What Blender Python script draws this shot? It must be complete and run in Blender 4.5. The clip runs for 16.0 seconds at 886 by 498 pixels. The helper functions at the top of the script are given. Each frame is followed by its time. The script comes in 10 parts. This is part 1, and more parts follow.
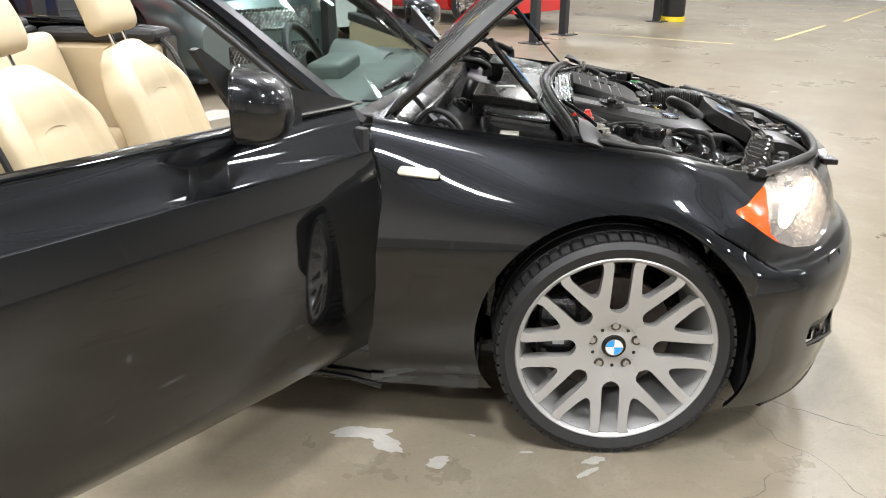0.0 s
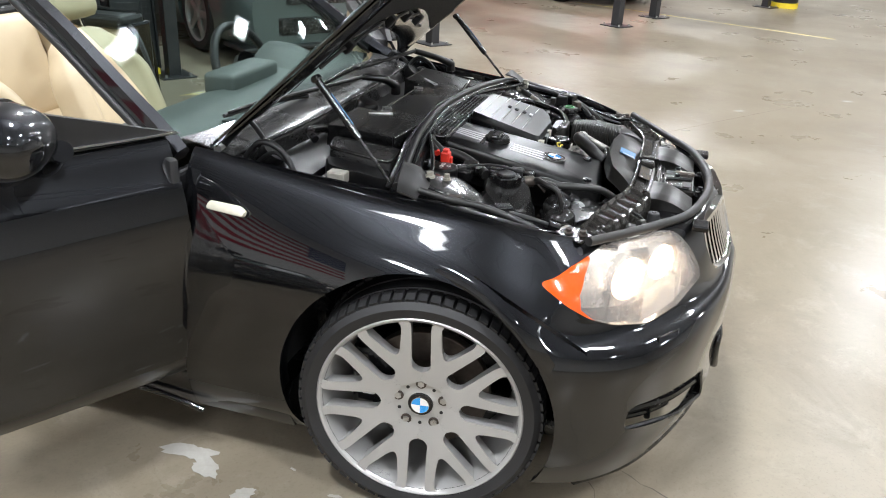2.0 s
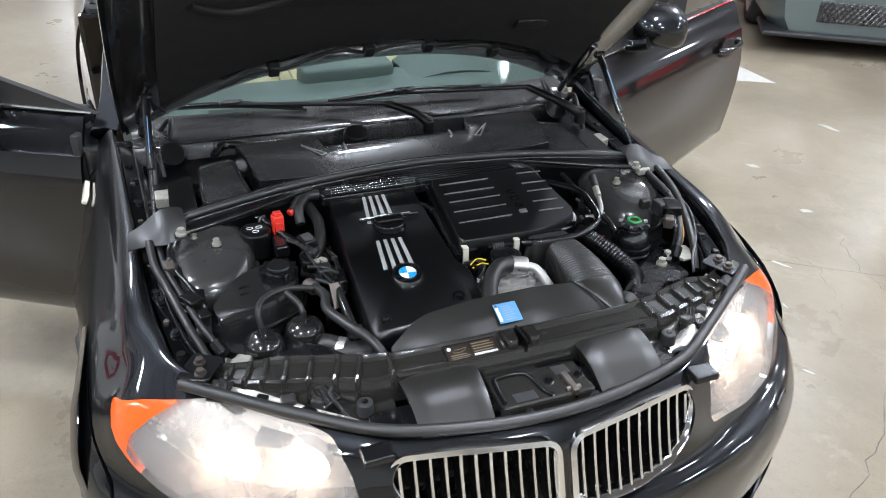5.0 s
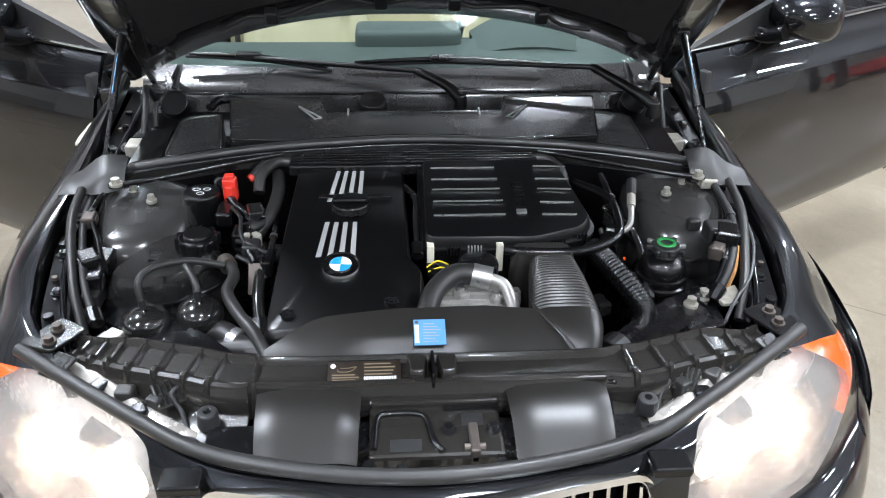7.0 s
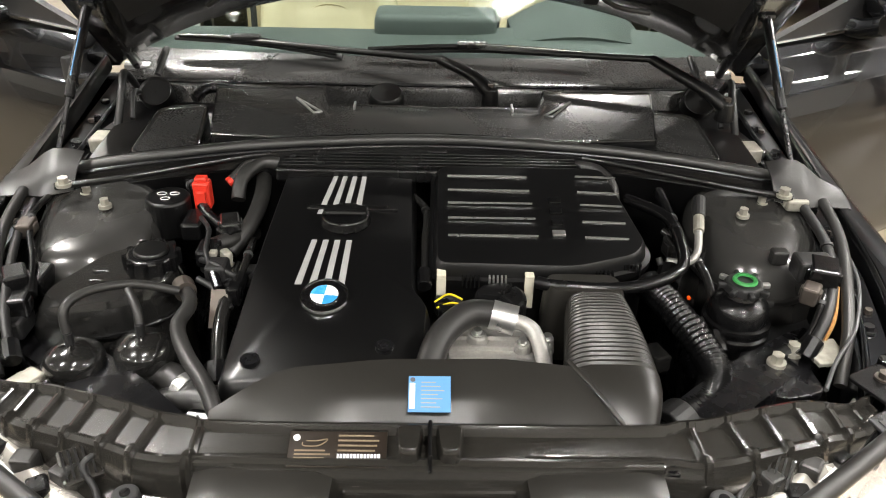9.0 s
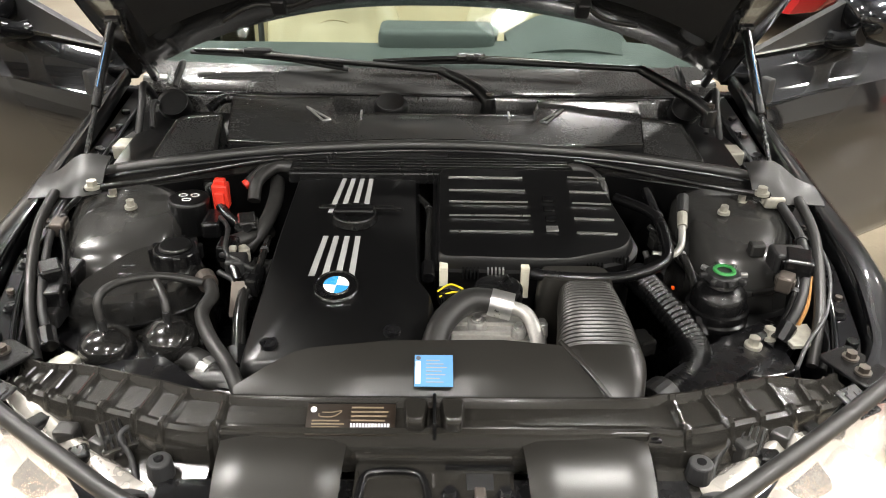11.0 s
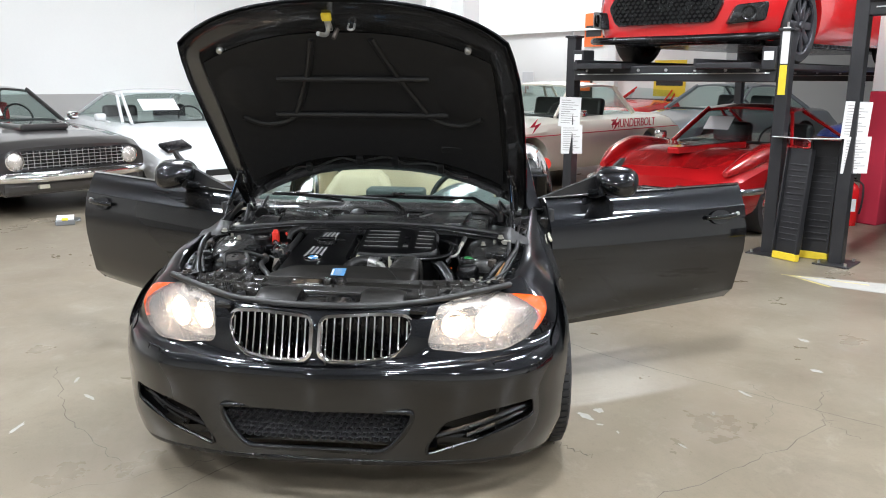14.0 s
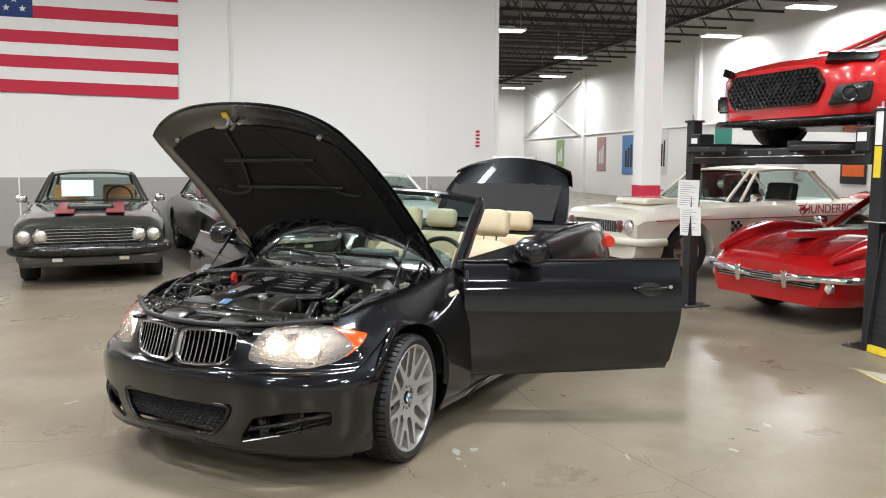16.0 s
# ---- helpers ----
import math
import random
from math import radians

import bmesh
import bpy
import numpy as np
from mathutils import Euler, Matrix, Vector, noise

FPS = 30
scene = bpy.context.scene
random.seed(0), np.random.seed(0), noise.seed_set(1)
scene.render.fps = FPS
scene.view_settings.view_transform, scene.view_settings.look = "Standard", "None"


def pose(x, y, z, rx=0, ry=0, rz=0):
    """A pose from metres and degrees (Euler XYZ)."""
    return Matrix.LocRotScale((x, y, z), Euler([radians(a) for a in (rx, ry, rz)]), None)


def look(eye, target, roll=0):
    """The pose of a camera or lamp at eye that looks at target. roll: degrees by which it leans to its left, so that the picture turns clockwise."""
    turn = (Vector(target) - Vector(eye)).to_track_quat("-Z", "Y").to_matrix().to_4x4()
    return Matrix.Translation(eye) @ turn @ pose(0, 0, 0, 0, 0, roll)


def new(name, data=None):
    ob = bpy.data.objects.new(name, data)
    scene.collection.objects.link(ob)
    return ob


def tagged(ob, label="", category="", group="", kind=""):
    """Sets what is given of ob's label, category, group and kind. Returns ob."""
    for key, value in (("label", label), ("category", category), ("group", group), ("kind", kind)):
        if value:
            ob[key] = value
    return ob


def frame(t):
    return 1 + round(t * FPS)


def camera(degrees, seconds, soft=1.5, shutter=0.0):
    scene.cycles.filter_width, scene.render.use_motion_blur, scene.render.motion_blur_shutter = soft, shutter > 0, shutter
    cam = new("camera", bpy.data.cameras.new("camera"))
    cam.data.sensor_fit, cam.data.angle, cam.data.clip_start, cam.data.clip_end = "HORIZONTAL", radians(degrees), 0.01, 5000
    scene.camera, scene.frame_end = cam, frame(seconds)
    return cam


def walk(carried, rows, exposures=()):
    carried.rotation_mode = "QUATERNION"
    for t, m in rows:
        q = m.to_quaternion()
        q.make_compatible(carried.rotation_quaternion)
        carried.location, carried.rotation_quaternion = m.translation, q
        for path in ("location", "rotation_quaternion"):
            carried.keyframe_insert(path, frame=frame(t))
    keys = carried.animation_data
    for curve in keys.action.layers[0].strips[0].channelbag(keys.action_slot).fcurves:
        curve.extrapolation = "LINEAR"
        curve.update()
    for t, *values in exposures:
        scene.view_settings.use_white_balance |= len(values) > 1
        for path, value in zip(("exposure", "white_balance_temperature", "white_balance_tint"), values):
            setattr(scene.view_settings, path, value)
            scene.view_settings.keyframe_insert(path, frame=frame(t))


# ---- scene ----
cam = camera(58.4, 16.0, soft=1.0)
PATH = [
    (0, (-0.209, -2.664, 1.287), (-0.437, -0.815, 0.558), 0.6),
    (0.5, (-0.125, -2.683, 1.289), (-0.292, -0.834, 0.546), 1.3),
    (1, (0.021, -2.682, 1.316), (-0.161, -0.842, 0.554), 2.0),
    (1.5, (0.247, -2.574, 1.384), (-0.063, -0.761, 0.599), 2.5),
    (2, (0.493, -2.368, 1.475), (-0.004, -0.615, 0.652), 2.8),
    (2.5, (0.768, -2.121, 1.544), (0.052, -0.468, 0.676), 3.2),
    (3, (1.043, -1.834, 1.621), (0.08, -0.346, 0.695), 3.1),
    (3.5, (1.301, -1.517, 1.671), (0.12, -0.226, 0.702), 3.0),
    (4, (1.457, -1.19, 1.713), (0.097, -0.117, 0.713), 2.6),
    (4.5, (1.571, -0.871, 1.724), (0.067, -0.03, 0.71), 2.1),
    (7, (1.386, -0.047, 1.527), (-0.327, 0.082, 0.503), 1.1),
    (7.5, (1.277, -0.008, 1.489), (-0.442, 0.073, 0.469), 1.1),
    (8, (1.192, 0.026, 1.448), (-0.527, 0.076, 0.427), 1.1),
    (8.5, (1.141, 0.024, 1.421), (-0.582, 0.058, 0.406), 1.2),
    (9, (1.105, 0.01, 1.398), (-0.62, 0.039, 0.386), 1.3),
    (11.3, (1.255, 0.006, 1.429), (-0.496, 0.033, 0.464), 0.8),
    (11.5, (1.368, 0.0, 1.442), (-0.392, 0.03, 0.494), 0.8),
    (12, (1.761, -0.002, 1.46), (-0.045, 0.039, 0.601), 0.9),
    (12.5, (2.205, 0.012, 1.481), (0.351, 0.056, 0.732), 0.9),
    (13, (2.603, 0.154, 1.487), (0.711, 0.168, 0.84), 0.8),
    (13.5, (2.92, 0.355, 1.489), (0.992, 0.293, 0.96), 0.6),
    (14, (3.138, 0.676, 1.476), (1.194, 0.476, 1.05), 0.3),
    (14.5, (3.285, 1.129, 1.456), (1.353, 0.746, 1.107), 0.2),
    (15, (3.328, 1.651, 1.45), (1.437, 1.07, 1.161), 0.2),
    (15.5, (3.298, 2.223, 1.462), (1.473, 1.444, 1.211), 0.1),
    (16, (3.223, 2.769, 1.453), (1.479, 1.815, 1.235), 0.1),
]
walk(cam, [(t, look(eye, target, roll)) for t, eye, target, roll in PATH],
     exposures=((0.0, -0.12, 6550, 10), (1.5, -0.26, 6350, 10), (3.0, -0.36, 6150, 10), (4.5, -0.24, 5950, 10), (6.9, -0.05, 5950, 10), (8.0, 0.04, 6700, 10), (9.0, 0.08, 7100, 10), (11.3, 0.10, 7050, 10), (11.6, 0.08, 6850, 10), (12.5, -0.08, 6150, 10), (13.5, -0.26, 6050, 10), (15.0, -0.54, 6450, 10), (16.0, -0.64, 6500, 10)))

# ------------------------------------------------------------------ world and light
world = bpy.data.worlds.new("hall_world")
scene.world = world
world.use_nodes = True
world.node_tree.nodes["Background"].inputs[0].default_value = (0.9, 0.95, 1.0, 1)
world.node_tree.nodes["Background"].inputs[1].default_value = 0.015
scene.view_settings.exposure = -0.38
LAMP_GLOW = 20.0        # ceiling luminaires
LAMP_WATTS = 200.0

# the hall's own axes: N points from the flag wall into the hall, U runs along that wall
HALL = math.radians(41.3)
N = Vector((math.cos(HALL), math.sin(HALL), 0))
U = Vector((-math.sin(HALL), math.cos(HALL), 0))
HALL_M = Matrix.Rotation(HALL, 4, "Z")


def hall(a, b, z=0.0):
    return N * a + U * b + Vector((0, 0, z))


# ------------------------------------------------------------------ mesh helpers
def part(name, bm, material, parent=None, label=""):
    me = bpy.data.meshes.new(name)
    bm.normal_update()
    bm.to_mesh(me)
    bm.free()
    me.materials.append(material)
    ob = new(name, me)
    if parent is not None:
        ob.parent = parent
    if label:
        ob["label"] = label
    return ob


def smooth(ob, angle=35):
    for p in ob.data.polygons:
        p.use_smooth = True
    try:
        ob.data.set_sharp_from_angle(angle=radians(angle))
    except AttributeError:
        pass
    return ob


def thing(name, label, category, m=None, group="", kind=""):
    ob = new(name)
    ob.empty_display_size = 0.1
    if m is not None:
        ob.matrix_world = m
    return tagged(ob, label, category, group, kind)


def join(*bms):
    out = bms[0]
    for b in bms[1:]:
        me = bpy.data.meshes.new("tmp")
        b.to_mesh(me)
        b.free()
        out.from_mesh(me)
        bpy.data.meshes.remove(me)
    return out


def box(x0, x1, y0, y1, z0, z1, bevel=0.0, segs=2):
    bm = bmesh.new()
    bmesh.ops.create_cube(bm, size=1)
    for v in bm.verts:
        v.co = Vector(((x0 + x1) / 2 + v.co.x * (x1 - x0), (y0 + y1) / 2 + v.co.y * (y1 - y0), (z0 + z1) / 2 + v.co.z * (z1 - z0)))
    if bevel:
        bmesh.ops.bevel(bm, geom=bm.edges[:], offset=bevel, segments=segs, affect="EDGES", profile=0.5)
    return bm


def moved(bm, m):
    bmesh.ops.transform(bm, matrix=m, verts=bm.verts)
    return bm


def mirrored(bm):
    bmesh.ops.transform(bm, matrix=Matrix.Diagonal((1, -1, 1, 1)), verts=bm.verts)
    bmesh.ops.reverse_faces(bm, faces=bm.faces)
    return bm


def doubled(bm):
    """The mesh together with its mirror image across y = 0."""
    return join(bm, mirrored(bm.copy()))


def aim(p0, p1):
    d = Vector(p1) - Vector(p0)
    return Matrix.Translation(p0) @ d.to_track_quat("Z", "Y").to_matrix().to_4x4(), d.length


def cyl(p0, p1, r0, r1=None, segs=16, bevel=0.0):
    bm = bmesh.new()
    m, length = aim(p0, p1)
    bmesh.ops.create_cone(bm, cap_ends=True, segments=segs, radius1=r0, radius2=r0 if r1 is None else r1, depth=length)
    bmesh.ops.translate(bm, verts=bm.verts, vec=(0, 0, length / 2))
    if bevel:
        rim = [e for e in bm.edges if len(e.link_faces) == 2 and any(len(f.verts) > 4 for f in e.link_faces)]
        bmesh.ops.bevel(bm, geom=rim, offset=bevel, segments=2, affect="EDGES", profile=0.5)
    return moved(bm, m)


def skin(rows, close_u=False, close_v=False, caps=False):
    """Quads over a grid of points."""
    bm = bmesh.new()
    vs = [[bm.verts.new(p) for p in row] for row in rows]
    nu, nv = len(vs), len(vs[0])
    for i in range(nu if close_u else nu - 1):
        for j in range(nv if close_v else nv - 1):
            q = [vs[i][j], vs[(i + 1) % nu][j], vs[(i + 1) % nu][(j + 1) % nv], vs[i][(j + 1) % nv]]
            try:
                bm.faces.new(q)
            except ValueError:
                pass
    if caps:
        for row in (vs[0], vs[-1]):
            try:
                bm.faces.new(row)
            except ValueError:
                pass
    bmesh.ops.recalc_face_normals(bm, faces=bm.faces)
    return bm


def thick(bm, t):
    """Gives an open sheet a thickness on its hollow side, closed all round."""
    bm.normal_update()
    mid = sum((v.co for v in bm.verts), Vector()) / len(bm.verts)
    if sum(f.normal.dot(f.calc_center_median() - mid) * f.calc_area() for f in bm.faces) < 0:
        bmesh.ops.reverse_faces(bm, faces=bm.faces)
        bm.normal_update()
    old, rim = bm.faces[:], [e for e in bm.edges if e.is_boundary]
    twin = {v: bm.verts.new(v.co - v.normal * t) for v in bm.verts[:]}
    edges = [(l.vert, l.link_loop_next.vert) for e in rim for l in e.link_loops]
    for f in old:
        bm.faces.new([twin[v] for v in reversed(f.verts)])
    for a, b in edges:
        bm.faces.new((b, a, twin[a], twin[b]))
    bm.normal_update()
    return bm


def spline(pts, n=8):
    """Catmull-Rom through points."""
    P = [Vector(p) for p in pts]
    if len(P) < 3:
        return P
    out = []
    for i in range(len(P) - 1):
        a, b, c, d = P[max(i - 1, 0)], P[i], P[i + 1], P[min(i + 2, len(P) - 1)]
        for k in range(n):
            t = k / n
            out.append(0.5 * ((2 * b) + (c - a) * t + (2 * a - 5 * b + 4 * c - d) * t * t + (3 * b - a - 3 * c + d) * t ** 3))
    out.append(P[-1])
    return out


def tube(pts, r, segs=10, n=6, radii=None, curved=True):
    path = spline(pts, n) if curved else [Vector(p) for p in pts]
    rows, side = [], None
    for i, p in enumerate(path):
        d = (path[min(i + 1, len(path) - 1)] - path[max(i - 1, 0)]).normalized()
        if side is None:
            side = d.orthogonal().normalized()
        side = (side - d * side.dot(d)).normalized()
        up = d.cross(side)
        f = i / max(len(path) - 1, 1)
        rr = r if radii is None else float(np.interp(f, np.linspace(0, 1, len(radii)), radii))
        rows.append([p + (side * math.cos(2 * math.pi * k / segs) + up * math.sin(2 * math.pi * k / segs)) * rr for k in range(segs)])
    return skin(rows, close_v=True, caps=True)


def ribbed(pts, r, segs=14, pitch=0.012, depth=0.004):
    """A corrugated hose."""
    length = sum((Vector(b) - Vector(a)).length for a, b in zip(pts, pts[1:]))
    count = max(int(length / pitch), 4)
    return tube(pts, r, segs, n=max(2, 4 * count // (len(pts) - 1) // 1), radii=[r + depth * (k % 2) for k in range(2 * count + 1)])


def lathe(profile, segs=32, axis="y"):
    """Turns (radius, along) points about an axis through the origin."""
    rows = []
    for k in range(segs):
        a = 2 * math.pi * k / segs
        c, s = math.cos(a), math.sin(a)
        rows.append([Vector((r * c, h, r * s)) if axis == "y" else Vector((r * c, r * s, h)) if axis == "z" else Vector((h, r * c, r * s)) for r, h in profile])
    return skin(rows, close_u=True)


def prism(poly, z0, z1, bevel=0.0):
    """A flat outline (x, y) drawn up from z0 to z1."""
    bm = bmesh.new()
    lo = [bm.verts.new((x, y, z0)) for x, y in poly]
    hi = [bm.verts.new((x, y, z1)) for x, y in poly]
    bm.faces.new(lo)
    bm.faces.new(hi)
    for i in range(len(poly)):
        j = (i + 1) % len(poly)
        bm.faces.new((lo[i], lo[j], hi[j], hi[i]))
    bmesh.ops.recalc_face_normals(bm, faces=bm.faces)
    if bevel:
        rim = [e for e in bm.edges if abs(e.verts[0].co.z - z1) < 1e-6 and abs(e.verts[1].co.z - z1) < 1e-6]
        bmesh.ops.bevel(bm, geom=rim, offset=bevel, segments=3, affect="EDGES", profile=0.5)
    return bm


def rounded(points, r, n=5):
    """Rounds the corners of a flat outline."""
    out = []
    for i, p in enumerate(points):
        p, a, b = Vector(p), Vector(points[i - 1]), Vector(points[(i + 1) % len(points)])
        u, v = (a - p), (b - p)
        k = min(r, u.length * 0.45, v.length * 0.45)
        s, e = p + u.normalized() * k, p + v.normalized() * k
        for j in range(n + 1):
            t = j / n
            out.append(tuple(s * (1 - t) ** 2 + p * 2 * t * (1 - t) + e * t * t))
    return out


def carve(ob, *cutters):
    """Cuts closed meshes out of a closed mesh object, and throws the cutters away."""
    for bm in cutters:
        me = bpy.data.meshes.new("cutter")
        bmesh.ops.recalc_face_normals(bm, faces=bm.faces)
        bm.to_mesh(me)
        bm.free()
        c = new("cutter", me)
        c.matrix_world = Matrix.Identity(4)
        keep_parent = ob.parent
        ob.parent = None
        mod = ob.modifiers.new("cut", "BOOLEAN")
        mod.operation, mod.object, mod.solver, mod.use_self = "DIFFERENCE", c, "EXACT", ob.name.startswith(("front_body", "lens"))
        bpy.context.view_layer.update()
        done = bpy.data.meshes.new_from_object(ob.evaluated_get(bpy.context.evaluated_depsgraph_get()))
        ob.modifiers.clear()
        if len(done.polygons) > 3:
            mats = [m for m in ob.data.materials]
            old = ob.data
            ob.data = done
            bpy.data.meshes.remove(old)
            done.materials.clear()
            for m in mats:
                done.materials.append(m)
            done.polygons.foreach_set("material_index", [0] * len(done.polygons))
        ob.parent = keep_parent
        bpy.data.objects.remove(c)
        bpy.data.meshes.remove(me)
    return ob


# ------------------------------------------------------------------ materials
def material(name, color, rough=0.5, metal=0.0, coat=0.0, vary=0.08, scale=6.0, fine=80.0, bump=0.0, rough_vary=0.08, color2=None, spread=0.5, emit=0.0, alpha=None, random_vary=0.0):
    """A surface with two scales of variation in colour, gloss and relief."""
    m = bpy.data.materials.new(name)
    m.use_nodes = True
    t = m.node_tree
    b = t.nodes["Principled BSDF"]
    co = t.nodes.new("ShaderNodeTexCoord")
    big, small = t.nodes.new("ShaderNodeTexNoise"), t.nodes.new("ShaderNodeTexNoise")
    big.inputs["Scale"].default_value, big.inputs["Detail"].default_value = scale, 4
    small.inputs["Scale"].default_value, small.inputs["Detail"].default_value = fine, 3
    for n_ in (big, small):
        t.links.new(co.outputs["Object"], n_.inputs["Vector"])
    add = t.nodes.new("ShaderNodeMath")
    add.operation = "MULTIPLY_ADD"
    add.inputs[1].default_value, add.inputs[2].default_value = 0.35, 0.0
    t.links.new(small.outputs["Fac"], add.inputs[0])
    tot = t.nodes.new("ShaderNodeMath")
    tot.operation = "MULTIPLY_ADD"
    tot.inputs[1].default_value = 0.65
    t.links.new(big.outputs["Fac"], tot.inputs[0])
    t.links.new(add.outputs[0], tot.inputs[2])
    ramp = t.nodes.new("ShaderNodeMapRange")
    ramp.inputs["From Min"].default_value, ramp.inputs["From Max"].default_value = 0.5 - spread / 2, 0.5 + spread / 2
    t.links.new(tot.outputs[0], ramp.inputs["Value"])
    mix = t.nodes.new("ShaderNodeMix")
    mix.data_type = "RGBA"
    c = Vector(color)
    c2 = Vector(color2) if color2 else c * (1 + vary)
    c1 = c if color2 else c * (1 - vary)
    mix.inputs["A"].default_value, mix.inputs["B"].default_value = (*c1, 1), (*c2, 1)
    t.links.new(ramp.outputs["Result"], mix.inputs["Factor"])
    t.links.new(mix.outputs["Result"], b.inputs["Base Color"])
    rr = t.nodes.new("ShaderNodeMapRange")
    rr.inputs["From Min"].default_value, rr.inputs["From Max"].default_value = 0.3, 0.7
    rr.inputs["To Min"].default_value, rr.inputs["To Max"].default_value = max(rough - rough_vary, 0.01), min(rough + rough_vary, 1)
    t.links.new(tot.outputs[0], rr.inputs["Value"])
    t.links.new(rr.outputs["Result"], b.inputs["Roughness"])
    b.inputs["Metallic"].default_value = metal
    b.inputs["Coat Weight"].default_value = coat
    b.inputs["Coat Roughness"].default_value = 0.03
    if bump:
        bp = t.nodes.new("ShaderNodeBump")
        bp.inputs["Strength"].default_value, bp.inputs["Distance"].default_value = bump, 0.002
        t.links.new(small.outputs["Fac"], bp.inputs["Height"])
        t.links.new(bp.outputs["Normal"], b.inputs["Normal"])
    if emit:
        b.inputs["Emission Color"].default_value = (*color, 1)
        b.inputs["Emission Strength"].default_value = emit
    return m


def glass_material(name, tint, rough=0.02, haze=0.0):
    """Thin clear sheet: lets light straight through, with a glossy face and, when aged, a milky haze."""
    m = bpy.data.materials.new(name)
    m.use_nodes = True
    t = m.node_tree
    t.nodes.remove(t.nodes["Principled BSDF"])
    clear, gloss, mix, lw = t.nodes.new("ShaderNodeBsdfTransparent"), t.nodes.new("ShaderNodeBsdfGlossy"), t.nodes.new("ShaderNodeMixShader"), t.nodes.new("ShaderNodeLayerWeight")
    clear.inputs[0].default_value = (*tint, 1)
    gloss.inputs["Roughness"].default_value = rough
    lw.inputs["Blend"].default_value = 0.5
    power, gain = t.nodes.new("ShaderNodeMath"), t.nodes.new("ShaderNodeMath")
    power.operation, gain.operation = "POWER", "MULTIPLY_ADD"
    power.inputs[1].default_value = 5.0
    gain.inputs[1].default_value, gain.inputs[2].default_value = 0.5, 0.008
    t.links.new(lw.outputs["Facing"], power.inputs[0])
    t.links.new(power.outputs[0], gain.inputs[0])
    t.links.new(gain.outputs[0], mix.inputs[0])
    through_ = clear
    if haze:
        milk, soft, both, thin = t.nodes.new("ShaderNodeBsdfTranslucent"), t.nodes.new("ShaderNodeBsdfDiffuse"), t.nodes.new("ShaderNodeMixShader"), t.nodes.new("ShaderNodeMixShader")
        milk.inputs[0].default_value = soft.inputs[0].default_value = (0.86, 0.82, 0.78, 1)
        both.inputs[0].default_value, thin.inputs[0].default_value = 0.5, haze
        t.links.new(milk.outputs[0], both.inputs[1])
        t.links.new(soft.outputs[0], both.inputs[2])
        t.links.new(clear.outputs[0], thin.inputs[1])
        t.links.new(both.outputs[0], thin.inputs[2])
        through_ = thin
    t.links.new(through_.outputs[0], mix.inputs[1])
    t.links.new(gloss.outputs[0], mix.inputs[2])
    t.links.new(mix.outputs[0], t.nodes["Material Output"].inputs[0])
    return m


def glow_material(name, color, strength):
    m = bpy.data.materials.new(name)
    m.use_nodes = True
    t = m.node_tree
    t.nodes.remove(t.nodes["Principled BSDF"])
    e = t.nodes.new("ShaderNodeEmission")
    e.inputs[0].default_value, e.inputs[1].default_value = (*color, 1), strength
    t.links.new(e.outputs[0], t.nodes["Material Output"].inputs[0])
    return m


